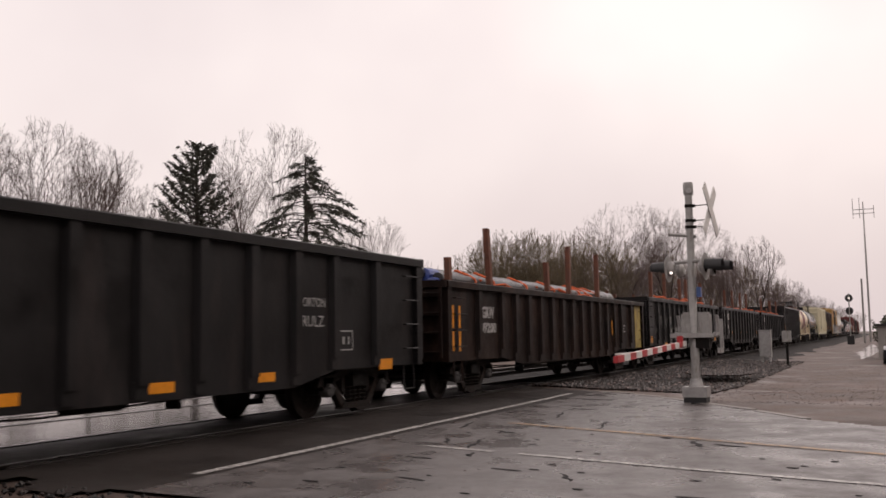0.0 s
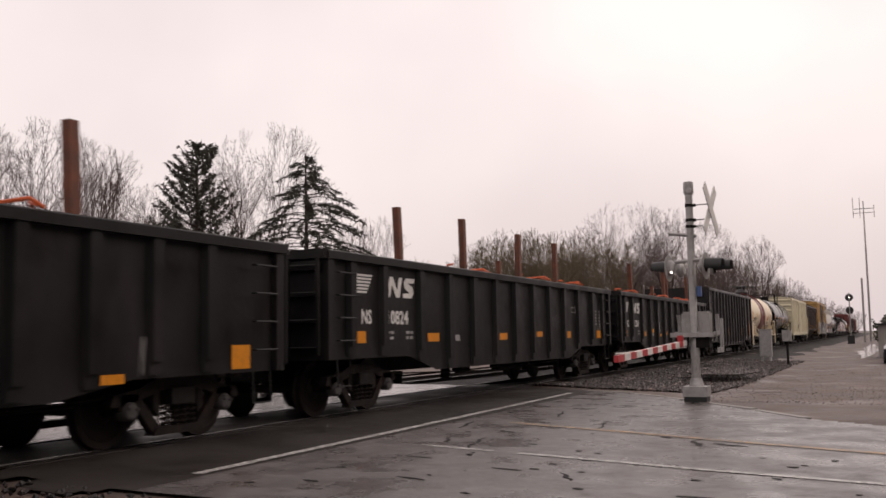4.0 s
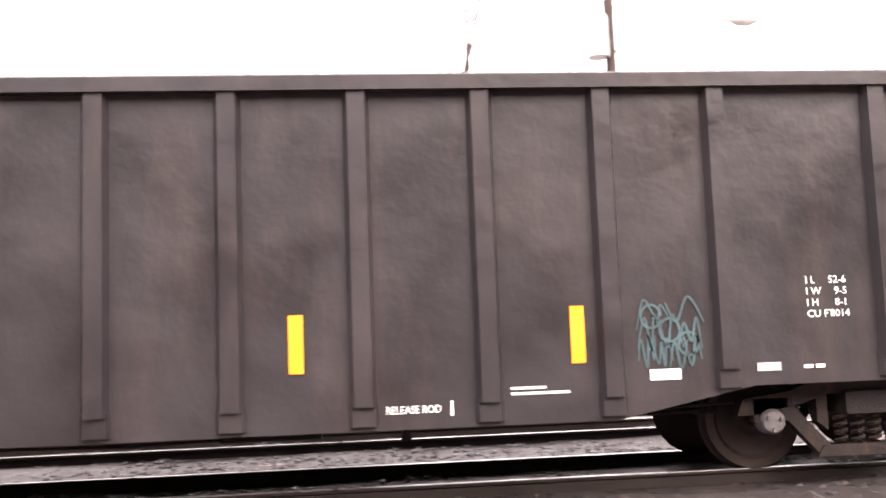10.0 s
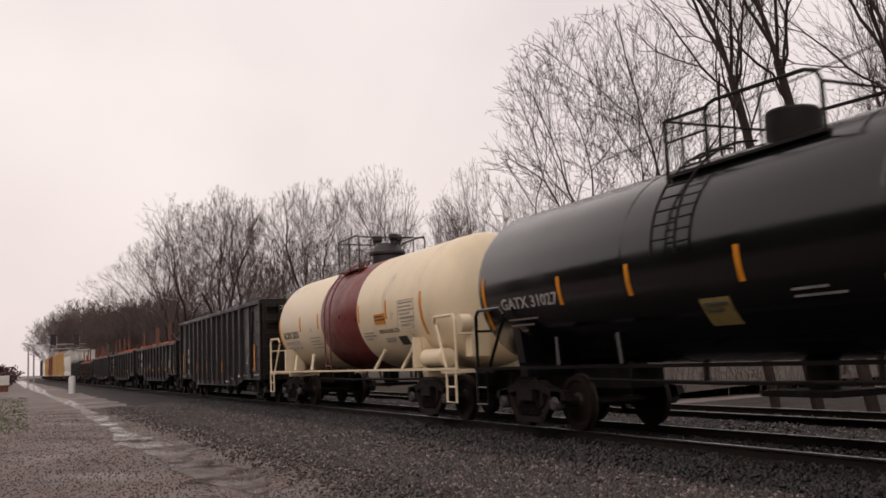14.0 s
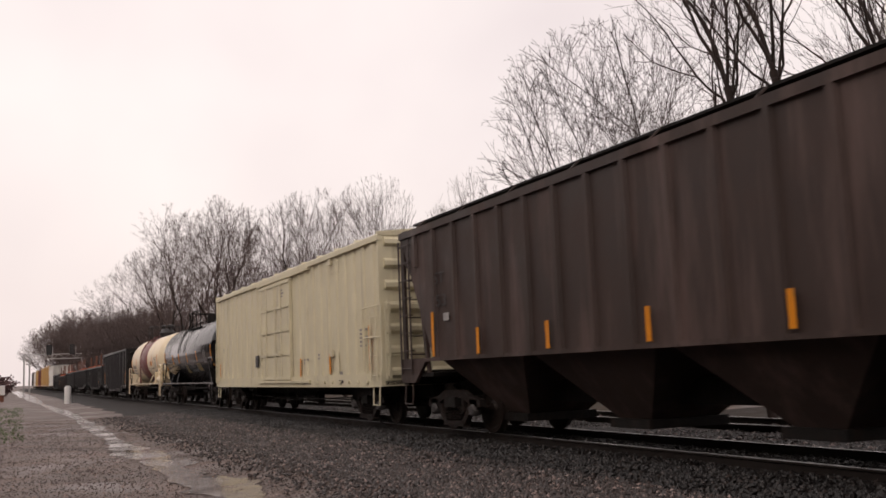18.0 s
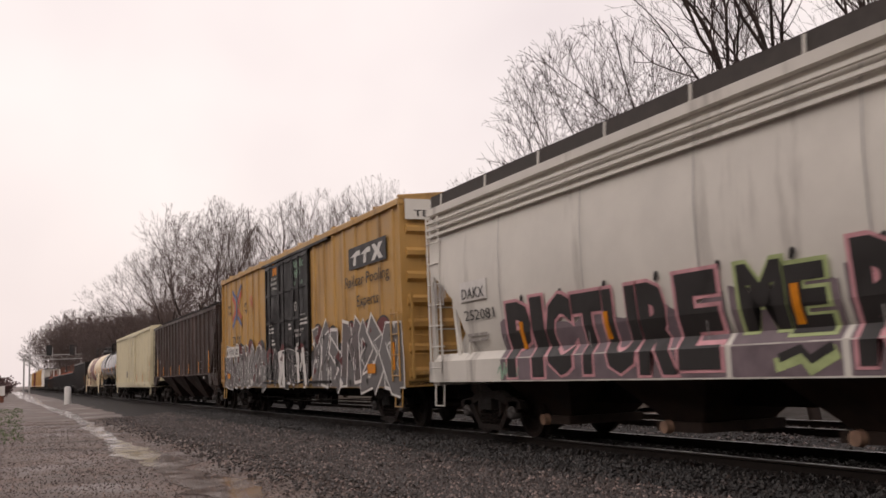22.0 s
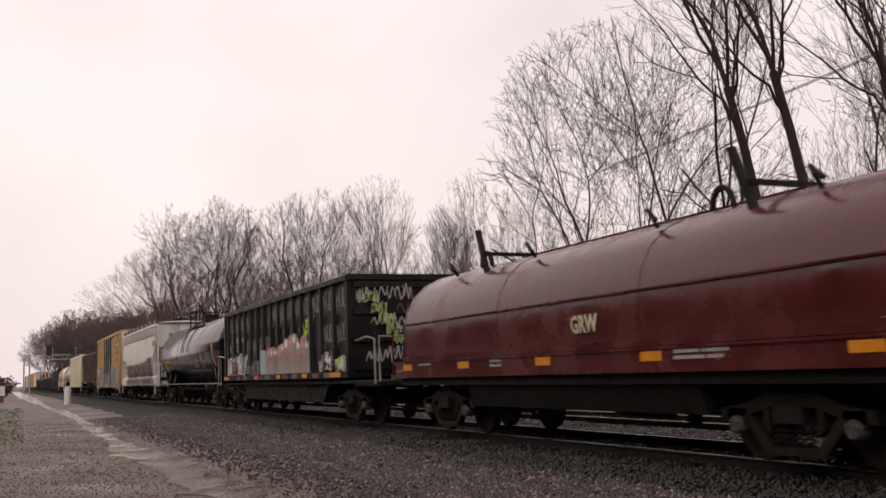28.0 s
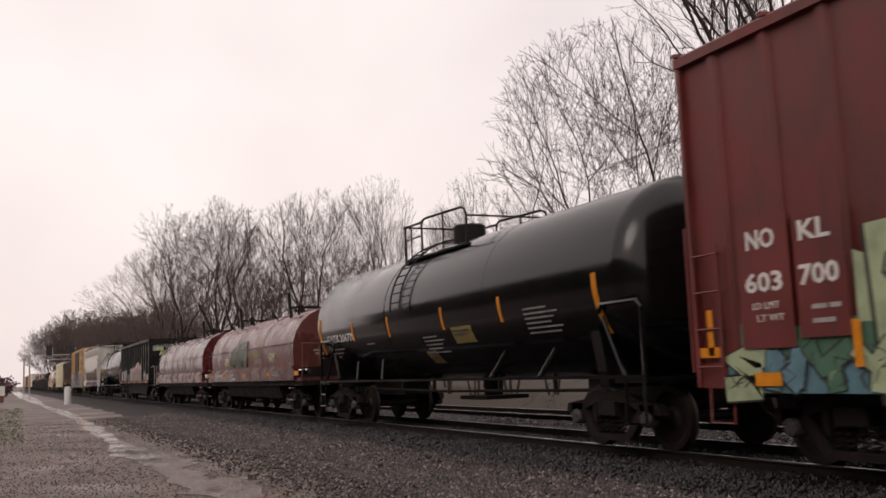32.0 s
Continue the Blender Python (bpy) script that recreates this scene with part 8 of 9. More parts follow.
    r.color_ramp.elements.new(0.5).color = (*(a * 0.75 + b * 0.25 for a, b in zip(lo, hi)), 1)
    speck = r.color_ramp.elements.new(0.96)
    speck.color = (*(c * 3.2 for c in hi), 1)
    t.links.new(g.outputs["Random Per Island"], r.inputs[0])
    t.links.new(r.outputs[0], t.nodes["Principled BSDF"].inputs["Base Color"])
    return m


M["stones"] = stone_mat("ballast_stone", (0.018, 0.0132, 0.012), (0.07, 0.052, 0.047))
M["pebbles"] = stone_mat("lane_gravel", (0.058, 0.04, 0.034), (0.12, 0.087, 0.075))
# oily stones made near black: the train's shade is in their colour too
M["oily_shaded"] = stone_mat("oily_shaded_ballast", (0.0028, 0.0022, 0.002), (0.0105, 0.0078, 0.007))
stones("oily_shaded_stones", 30000, lambda r: (-5.0 - 40 * r.uniform() ** 1.9, 6.45 + 0.6 * r.uniform() + 3.3 * r.uniform()), 0.034, 8, M["oily_shaded"], "oil-blackened crushed stones along the rail", 0.035)
stones("ballast_stones", 40000, lambda r: (-7.0 - 38 * r.uniform() ** 1.9, 6.95 - 2.05 * r.uniform() - 1.5 * r.uniform() ** 3), 0.032, 1, M["stones"], "loose dark crushed ballast stones beside the rails", 0.04)
stones("ballast_stones_between", 9000, lambda r: (-6.0 - 34 * r.uniform() ** 1.4, r.uniform(10.4, 15.2)), 0.045, 2, M["stones"], "loose dark crushed ballast stones between the tracks", 0.03)
stones("ballast_stones_east", 9000, lambda r: (24.2 + 30 * r.uniform() ** 1.6, r.uniform(3.9, 8.7)), 0.05, 4, M["stones"], "loose dark crushed ballast stones beyond the road", 0.04)
# corner stones share the near-black colour that holds the shade under the train
stones("ballast_stones_corner", 5000, lambda r: (r.uniform(-4.0, 6.9), r.uniform(5.8, 15.2)), 0.036, 5, M["oily_shaded"], "loose dark crushed ballast stones by the crossing", 0.03)
stones("lane_gravel", 24000, lambda r: (-10.5 - 36 * r.uniform() ** 1.8, r.uniform(-0.5, 5.6)), 0.015, 6, M["pebbles"], "small wet gravel scattered over the lane", 0.006)
stones("yard_gravel", 3000, lambda r: (21 + 26 * r.uniform() ** 1.6, r.uniform(-2.5, 4.2)), 0.013, 7, M["pebbles"], "small wet gravel scattered over the yard", 0.006)


stones("stone_heap", 2600, lambda r: (lambda a, q: (33.0 + 2.6 * q * math.cos(a), 5.0 + 1.1 * q * math.sin(a)))(r.uniform(0, 6.28), r.uniform() ** 0.6), 0.05, 11, M["stones"], "low heap of dark crushed stone beside the signal case", 0.3)


# ---- crossing signal ----
def crossing_signal():
    t = thing("crossing_signal", "silver grey crossing signal mast with crossbuck, lamps and lowered gate", "crossing signal", (SIGNAL_X, SIGNAL_Y, ground_z(SIGNAL_X, SIGNAL_Y)))
    t.scale = (1.04, 1.04, 1.04)
    up = Vector((0, 0, 1))
    for e in (-1, 1):
        part("foot", Shape().box(-0.2, 0.2, e * 0.15 - 0.07, e * 0.15 + 0.07, -0.1, 0.06), M["concrete"], t)
    part("foundation", Shape().box(-0.2, 0.2, -0.22, 0.22, 0.055, 0.16), M["signal_black"], t)
    part("base_casting", Shape().box(-0.22, 0.22, -0.24, 0.24, 0.16, 0.36).lathe([(0.36, 0.15), (0.40, 0.14), (0.52, 0.11)], (0, 0, 0), "z", 12), M["galv"], t)
    part("mast", Shape().lathe([(0.3, 0.088), (1.3, 0.088), (1.32, 0.076), (4.46, 0.074)], (0, 0, 0), "z", 16), M["alu"], t)
    part("bell", Shape().lathe([(4.2, 0.084), (4.24, 0.1), (4.42, 0.1), (4.46, 0.092)], (0, 0, 0), "z", 14), M["alu"], t)
    part("bell_mouth", Shape().lathe([(-0.085, 0.06), (-0.105, 0.055)], (0, -0.02, 4.28), "x", 10), M["galv"], t)
    a = radians(-7)
    u = Vector((math.cos(a), math.sin(a), 0))
    f = Vector((-u.y, u.x, 0))
    off = -f * 0.43
    for tilt in (0.74, -0.74):
        s = Shape()
        d, n = u * math.sin(tilt) + up * math.cos(tilt), u * math.cos(tilt) - up * math.sin(tilt)
        c = up * 3.86 + off + f * (0.012 if tilt > 0 else -0.012)
        w = f * 0.009
        q = [c + d * p * 0.62 + n * r * 0.11 + w * k for k in (-1, 1) for p, r in ((-1, -1), (-1, 1), (1, 1), (1, -1))]
        s.add(q, [(0, 1, 2, 3), (7, 6, 5, 4), (0, 4, 5, 1), (1, 5, 6, 2), (2, 6, 7, 3), (3, 7, 4, 0)])
        part("crossbuck_blade", s, M["white"], t, "white crossbuck blade seen nearly edge on")
    for z in (3.55, 3.68, 3.98):
        part("sign_bracket", Shape().tube([(0, 0, z), tuple(up * z + off * 0.97)], 0.014, 5), M["galv"], t)
        part("bracket_clamp", Shape().lathe([(z - 0.03, 0.086), (z + 0.03, 0.086)], (0, 0, 0), "z", 12).box(-0.04, 0.04, -0.13, -0.07, z - 0.025, z + 0.025), M["under"], t)
    part("side_arm", Shape().tube([(-0.05, 0.40, 3.42), (-0.02, 0.2, 3.4), (0, 0.0, 3.36), (0.02, -0.12, 3.36)], 0.036, 7), M["alu"], t)
    for e in (-1, 1):
        part("lamp_arm", Shape().tube([(0, 0, 2.86), tuple(f * e * 0.42 + u * e * 0.2 + up * 2.86)], 0.038, 8), M["alu"], t)
        for k in (-1, 1):
            c = f * e * 0.28 + u * (e * 0.1 + k * 0.30) + up * 2.72
            d = f * e
            r1 = d.cross(up).normalized()

            def ring(q, rr, n=16):
                return [c + d * q + r1 * (rr * math.cos(2 * math.pi * j / n)) + up * (rr * math.sin(2 * math.pi * j / n)) for j in range(n)]
            s = Shape()
            s.add(ring(0.0, 0.09) + ring(0.05, 0.15) + ring(0.12, 0.155), [(i * 16 + j, i * 16 + (j + 1) % 16, (i + 1) * 16 + (j + 1) % 16, (i + 1) * 16 + j) for i in range(2) for j in range(16)] + [tuple(range(16))[::-1]])
            lamp = part("flasher", s, M["alu"], t, "round grey flasher housing")
            part("backing_plate", Shape().add(ring(0.118, 0.27) + ring(0.126, 0.27), [tuple(range(16))[::-1], tuple(range(16, 32))] + [(j, (j + 1) % 16, 16 + (j + 1) % 16, 16 + j) for j in range(16)]), M["alu"], lamp, "dull round backing plate") if k < 0 else None
            hood = Shape()
            hv = []
            for q, rr in ((0.12, 0.145), (0.28, 0.145), (0.46, 0.135)):
                hv += [c + d * q + r1 * (rr * math.cos(x)) + up * (rr * math.sin(x)) for x in [-0.35 + 0.3842 * j for j in range(11)]]
            hood.add(hv, [(i * 11 + j, i * 11 + j + 1, i * 11 + 12 + j, i * 11 + 11 + j) for i in range(2) for j in range(10)])
            part("hood", hood, M["signal_black"], lamp)
            part("lens", Shape().add(ring(0.13, 0.13), [tuple(range(16))]), M["glass"], lamp)
    part("side_light", Shape().lathe([(-0.03, 0.02), (0.0, 0.022)], tuple(f * 0.3 - u * 0.36 + up * 2.62), "x", 10), M["lamp_on"], t, "small lit side lamp of the flasher")
    part("side_box", Shape().box(-0.04, 0.06, -0.17, -0.085, 2.14, 2.34), M["blue"], t, "small blue box on the mast")
    # gate mechanism
    part("gate_machine", Shape().box(0.02, 0.40, -0.29, 0.25, 1.42, 1.80).box(0.04, 0.38, -0.26, 0.22, 1.80, 1.84), M["alu"], t, "grey gate machine box")
    part("gate_bracket", Shape().box(-0.2, 0.42, -0.40, 0.44, 1.33, 1.42), M["galv"], t)
    part("gear_case", Shape().box(-0.08, 0.26, -0.30, 0.02, 1.12, 1.33), M["under"], t)
    for y in (0.34, -0.42):
        part("gate_fork", Shape().prism([(-0.1, 1.36), (0.34, 1.36), (0.34, 1.62), (0.24, 1.78), (0.14, 1.78), (0.24, 1.6), (0.24, 1.44), (-0.1, 1.44)], y - 0.03, y + 0.03), M["galv"], t)
    part("counterweight", Shape().prism([(0.0, 1.02), (0.4, 1.02), (0.46, 1.1), (0.46, 1.7), (0.36, 1.7), (0.34, 1.12), (0.0, 1.12)], -0.50, -0.44), M["galv"], t)
    arm = part("gate_arm", Shape().box(-5.6, -0.1, 0.14, 0.16, 1.12, 1.14), M["white"], t, "lowered gate arm with red and white stripes")
    n = 14
    top = lambda k: 1.27 - 0.17 * k / n
    for i in range(n):
        x0, x1 = -0.2 - 5.4 * i / n, -0.2 - 5.4 * (i + 1) / n
        part("stripe", Shape().prism([(x0, top(i)), (x1, top(i + 1)), (x1, top(i + 1) - 0.10), (x0, top(i) - 0.105)], 0.115, 0.185), M["red"] if i % 2 else M["white"], arm)
    part("arm_lamp", Shape().box(-0.75, -0.63, 0.1, 0.2, top(1), top(1) + 0.11), M["red"], arm)
    return t


SIGNAL_X, SIGNAL_Y = 20.1, 3.57
crossing_signal()


def cabinet(x, y):
    z = ground_z(x, y)
    t = thing("signal_cabinet", "grey metal trackside signal cabinet on legs", "signal cabinet", (x, y, z))
    part("body", Shape().box(-0.28, 0.28, -0.29, 0.29, 0.3, 1.68), M["alu"], t)
    part("lid", Shape().box(-0.31, 0.31, -0.32, 0.32, 1.68, 1.72), M["alu"], t)
    part("door", Shape().box(-0.295, -0.28, -0.25, 0.25, 0.36, 1.62), M["galv"], t)
    for e in (-1, 1):
        part("leg", Shape().box(-0.2, 0.2, e * 0.2 - 0.04, e * 0.2 + 0.04, -0.1, 0.3), M["galv"], t)
    return t


cabinet(*at(-83.85, 52))
tx, ty = at(-85.0, 48)
t = thing("relay_post", "small grey relay box on a dark post", "relay box", (tx, ty, ground_z(tx, ty)))
part("post", Shape().lathe([(-0.1, 0.06), (1.2, 0.06)], (0, 0, 0), "z", 10), M["under"], t)
part("box", Shape().box(-0.18, 0.18, -0.2, 0.2, 1.15, 1.68), M["alu"], t)


def rail_signal(x, y, heads, height, z0=None, base=True):
    t = thing("railway_signal", "black railway signal heads on a slim mast", "railway signal", (x, y, ground_z(x, y)))
    part("mast", Shape().lathe([(0, 0.07), (height, 0.07)], (0, 0, 0), "z", 10), M["alu"], t)
    for k in range(heads):
        z = height - 0.6 - 1.55 * k
        part("head", Shape().lathe([(-0.08, 0.42), (0.0, 0.46), (0.05, 0.42)], (0.1, 0, z), "x", 20), M["signal_black"], t)
        part("hood", Shape().lathe([(0.05, 0.18), (0.4, 0.18)], (0.1, 0, z + 0.15), "x", 10), M["signal_black"], t)
        part("lamp", Shape().lathe([(-0.1, 0.09), (-0.16, 0.085)], (0.1, 0, z), "x", 10), M["lamp_on"] if k == 0 else M["glass"], t)
    if base:
        part("case", Shape().box(-0.5, 0.5, -0.4, 0.4, 0, 1.0), M["signal_black"], t)
    return t


rail_signal(*at(-88.35, 125), 2, 6.2)
ax, ay = at(-89.35, 150)
t = thing("radio_mast", "tall thin radio mast with small antennas", "radio mast", (ax, ay, 0))
part("pole", Shape().lathe([(-0.4, 0.16), (12, 0.13), (20.0, 0.07)], (0, 0, 0), "z", 8), M["galv"], t)
part("crossarm", Shape().tube([(0, -1.4, 18.9), (0, 1.4, 18.9)], 0.06, 5), M["galv"], t)
part("crossarm", Shape().tube([(0, -1.4, 18.3), (0, 1.4, 18.3)], 0.05, 5), M["galv"], t)
for y in (-1.4, 1.4, 0.5):
    part("antenna", Shape().tube([(0, y, 17.6), (0, y, 20.6 if y > 0 else 19.4)], 0.05, 5), M["galv"], t)
ax, ay = at(-89.05, 140)
t = thing("utility_pole", "bare grey utility pole beside the yard", "utility pole", (ax, ay, 0))
part("pole", Shape().lathe([(-0.4, 0.16), (8.3, 0.12)], (0, 0, 0), "z", 8), M["alu"], t)

# shed and parked car by the yard
sx, sy = at(-91.2, 62)
t = thing("white_shed", "small white sided shed at the yard's edge", "shed", (sx, sy, ground_z(sx, sy)))
part("wall", Shape().box(-2.5, 2.5, -1.6, 1.6, -0.1, 1.9), M["concrete"], t)
part("roof", Shape().prism([(-1.9, 1.88), (1.9, 1.88), (0, 2.3)], -2.7, 2.7, "x"), M["shingle"], t)
part("door", Shape().box(-2.53, -2.5, -0.5, 0.5, 0.0, 1.7), M["galv"], t)
px, py = at(-90.9, 52)
t = thing("parked_car", "dark parked car at the edge of the wet yard", "car", (px, py, ground_z(px, py)))
part("body", Shape().prism([(-2.1, 0.3), (-2.15, 0.7), (-1.3, 0.85), (1.6, 0.88), (2.1, 0.75), (2.1, 0.3)], -0.85, 0.85), M["car_paint"], t)
part("cabin", Shape().prism([(-1.2, 0.84), (-0.6, 1.35), (0.8, 1.38), (1.5, 0.86)], -0.72, 0.72), M["glass"], t)
for x in (-1.35, 1.3):
    for y in (-0.8, 0.8):
        part("wheel", Shape().lathe([(-0.1, 0.31), (0.1, 0.31)], (x, y, 0.31), "y", 16), M["signal_black"], t)

# a signal gantry and a marker post down the line to the west
gxx = -205.0
t = thing("signal_gantry", "grey cantilever signal gantry over the tracks", "signal gantry", (gxx, 0, -0.3))
part("tower", Shape().box(-0.35, 0.35, 3.6, 3.9, 0, 7.6).box(-0.35, 0.35, 4.6, 4.9, 0, 7.6), M["galv"], t)
for z in (6.6, 7.5):
    part("beam", Shape().box(-0.1, 0.1, 3.6, 14.5, z - 0.08, z + 0.08), M["galv"], t)
for i in range(10):
    part("lattice", Shape().tube([(0, 3.8 + i * 1.05, 6.6 if i % 2 else 7.5), (0, 4.85 + i * 1.05, 7.5 if i % 2 else 6.6)], 0.05, 4), M["galv"], t)
for y in (8.3, 12.6):
    hd = part("signal_head", Shape().box(-0.15, 0.15, y - 0.5, y + 0.5, 7.4, 9.4), M["signal_black"], t)
    part("ladder", Shape().box(-0.05, 0.05, y + 0.6, y + 0.7, 6.6, 9.0), M["galv"], t)
mx, my = at(86.7, 82)
t = thing("marker_post", "short pale concrete marker post beside the ballast", "marker post", (mx, my, ground_z(mx, my)))
part("post", Shape().lathe([(-0.1, 0.26), (1.25, 0.26), (1.4, 0.2)], (0, 0, 0), "z", 12), M["white_wall"], t)
part("cap", Shape().lathe([(1.38, 0.22), (1.44, 0.12)], (0, 0, 0), "z", 12), M["galv"], t)
wx, wy = at(90.3, 110)
t = thing("white_sign", "small white and orange lineside board", "lineside board", (wx, wy, ground_z(wx, wy)))
part("board", Shape().box(-0.05, 0.05, -0.8, 0.8, 0.7, 1.7), M["white"], t)
part("stand", Shape().box(-0.05, 0.05, -0.7, 0.7, 0, 0.7), M["timber"], t)


# ---- street lamp, utility pole and brick house behind the train ----
x, y = at(-16.5, 20.6)
t = thing("utility_pole", "brown wooden utility pole with transformer and street lamp arm", "utility pole", (x, y, -0.3))
part("pole", Shape().lathe([(-0.3, 0.17), (11.5, 0.12)], (0, 0, 0), "z", 12), M["bark"], t)
part("transformer", Shape().lathe([(7.6, 0.24), (8.5, 0.24), (8.55, 0.2)], (-0.32, -0.1, 0), "z", 16), M["galv"], t, "grey cylindrical transformer")
part("lamp_arm", Shape().tube([(0, 0, 7.7), (1.2, -0.2, 8.25), (2.6, -0.4, 8.35)], 0.035, 6), M["galv"], t)
part("brace", Shape().tube([(0, 0, 8.8), (1.6, -0.3, 8.35)], 0.015, 4), M["galv"], t)
part("lamp_head", Shape().lathe([(2.55, 0.05), (2.7, 0.13), (3.0, 0.15), (3.25, 0.04)], (0, -0.42, 8.33), "x", 10), M["galv"], t, "cobra head street lamp")
part("crossarm", Shape().box(-1.1, 1.1, -0.06, 0.06, 10.6, 10.72), M["bark"], t)
for k in range(3):
    part("wire", Shape().tube([(-1 + k, 0, 10.75), (-20 + k, 2.5, 10.1), (-45 + k, 6, 10.6)], 0.012, 4), M["ink"], t)


def brick_house():
    x0, x1, y0, y1 = -16.5, 1.0, 31.0, 41.0
    t = thing("brick_house", "low red brick house with a grey shingled roof", "house", (0, 0, ground_z(-6, 31)))
    part("wall", Shape().box(x0, x1, y0, y1, -0.2, 4.4), M["brick"], t)
    part("roof", Shape().prism([(y0 - 0.6, 4.32), ((y0 + y1) / 2, 7.7), (y1 + 0.6, 4.32)], x0 - 0.6, x1 + 0.6, "x"), M["shingle"], t)
    part("fascia", Shape().box(x0 - 0.62, x1 + 0.62, y0 - 0.66, y0 - 0.6, 4.2, 4.42), M["white"], t)
    for i in range(14):
        part("shingle_course", Shape().prism([(y0 - 0.6 + 0.4 * i, 4.36 + 0.2415 * i), (y0 - 0.2 + 0.4 * i, 4.36 + 0.2415 * (i + 1)), (y0 - 0.6 + 0.4 * i, 4.40 + 0.2415 * i)], x0 - 0.6, x1 + 0.6, "x"), M["shingle"], t)
    for i, x in enumerate((-6.6, -2.8)):
        w = part("window", Shape().box(x, x + 1.3, y0 - 0.03, y0, 1.4, 2.8), M["white"], t)
        part("pane", Shape().box(x + 0.08, x + 1.22, y0 - 0.045, y0 - 0.03, 1.48, 2.72), M["glass"], w)
    return t


brick_house()


# ---- trees ----
class Limbs:
    """Tapered branches collected into one mesh: each a chain of points with a radius at every point."""

    def __init__(self):
        self.kept = {}

    def chain(self, pts, rads, n):
        self.kept.setdefault((len(pts), n), []).append((pts, rads))

    def mesh(self, name, material):
        verts, faces, base = [], [], 0
        for (k, n), runs in self.kept.items():
            p = np.array([[q[:] for q in run[0]] for run in runs])
            rad = np.array([run[1] for run in runs])
            d = np.empty_like(p)
            d[:, 1:-1], d[:, 0], d[:, -1] = p[:, 2:] - p[:, :-2], p[:, 1] - p[:, 0], p[:, -1] - p[:, -2]
            d /= np.linalg.norm(d, axis=2, keepdims=True) + 1e-9
            ref = np.where(np.abs(d[:, :1, :1]) < 0.7, np.array((1.0, 0, 0)), np.array((0, 1.0, 0)))
            side = np.cross(d, np.broadcast_to(ref, d.shape))
            side /= np.linalg.norm(side, axis=2, keepdims=True) + 1e-9
            up = np.cross(d, side)
            a = np.arange(n) * (2 * math.pi / n)
            ring = p[:, :, None] + rad[:, :, None, None] * (side[:, :, None] * np.cos(a)[:, None] + up[:, :, None] * np.sin(a)[:, None])
            i, j = np.meshgrid(np.arange(k - 1), np.arange(n), indexing="ij")
            q = np.stack((i * n + j, i * n + (j + 1) % n, (i + 1) * n + (j + 1) % n, (i + 1) * n + j), -1).reshape(-1, 4)
            verts.append(ring.reshape(-1, 3))
            faces.append((q[None] + (base + k * n * np.arange(len(runs)))[:, None, None]).reshape(-1, 4))
            base += k * n * len(runs)
        me = bpy.data.meshes.new(name)
        me.from_pydata(np.concatenate(verts).tolist(), [], np.concatenate(faces).tolist())
        me.polygons.foreach_set("use_smooth", [True] * len(me.polygons))
        me.materials.append(material)
        return me


def grow(seed, height, fork, radius, limbs=8, splay=1.1, lean=0.0, belly=0.45, top=0.5, lobes=0.15, twig=0.006, base=0.16, first=0.3, last=0.35, wild=0.09, rise=0.05, side=1.5, keep=0.765, stems=1, fan=0.10, thick=0.6):
    """A bare tree: trunk and main limbs, and the branches that fork outwards from them again and again until they reach the crown's outline.
    fork: height of the lowest limbs; radius: of the crown; belly: where it is widest; first: length of a limb to its first fork, as a share; last: length of the last twigs; side: metres between side shoots."""
    r = random.Random(seed)
    ph = [r.uniform(0, 6.28) for _ in range(4)]
    wood, fine = Limbs(), Limbs()
    low = fork * 0.75
    heart = Vector((lean * fork, 0, fork))
    up = Vector((0, 0, 1))

    def inside(p):
        u = (p.z - low) / (height - low)
        if u > 1 or u < 0:
            return u < 0
        a = math.atan2(p.y, p.x - lean * p.z)
        wide = (0.25 + 0.75 * (u / belly) ** 0.7) if u < belly else max(0.0, 1 - ((u - belly) / (1 - belly)) ** 2) ** top
        wide *= 1 + lobes * math.sin(2 * a + ph[0] + 4 * u) + lobes * 0.6 * math.sin(5 * a + ph[1] - 7 * u)
        return math.hypot(p.x - lean * p.z, p.y) < radius * wide

    def go(p, d, length, rad, level):
        n = 4 if length > 1.2 else 3 if length > 0.7 else 2
        pts, rads = [p], [rad]
        for i in range(n):
            out = (p - heart).normalized()
            d = (d + Vector((r.gauss(0, wild), r.gauss(0, wild), r.gauss(0, wild) + rise)) + out * fan).normalized()
            p = p + d * (length / n)
            pts.append(p)
            rads.append(max(twig * 0.45, rad * (1 - 0.3 * (i + 1) / n)))
            if not inside(p):
                break
        whole = len(pts) == n + 1 and inside(p)
        (wood if rad > base * 0.3 else fine).chain(pts, rads, 7 if rad > base * 0.5 else 5 if rad > base * 0.2 else 3)
        if length < last:
            return
        shoots = int(length / side + r.random())
        for i in range(shoots):
            k = r.uniform(0.15, 0.95) * (len(pts) - 1)
            j = min(int(k), len(pts) - 2)
            q = pts[j].lerp(pts[j + 1], k - j)
            dd = (pts[j + 1] - pts[j]).normalized()
            o = Matrix.Rotation(r.uniform(0, 6.28), 3, dd) @ dd.orthogonal().normalized()
            a = r.uniform(0.5, 0.95)
            go(q, dd * math.cos(a) + o * math.sin(a), length * r.uniform(0.4, 0.68), max(twig * 0.7, rad * 0.42), level + 1)
        if whole:
            o = Matrix.Rotation(r.uniform(0, 6.28), 3, d) @ d.orthogonal().normalized()
            for a, ln, rr in ((r.uniform(0.12, 0.4), r.uniform(0.95, 1.08), 0.68), (-r.uniform(0.35, 0.7), r.uniform(0.8, 1.0), 0.56)):
                go(p, d * math.cos(a) + o * math.sin(a), length * keep * ln, max(twig * 0.7, rad * rr), level + 1)

    for s in range(stems):
        a0 = ph[2] + 2 * math.pi * s / stems
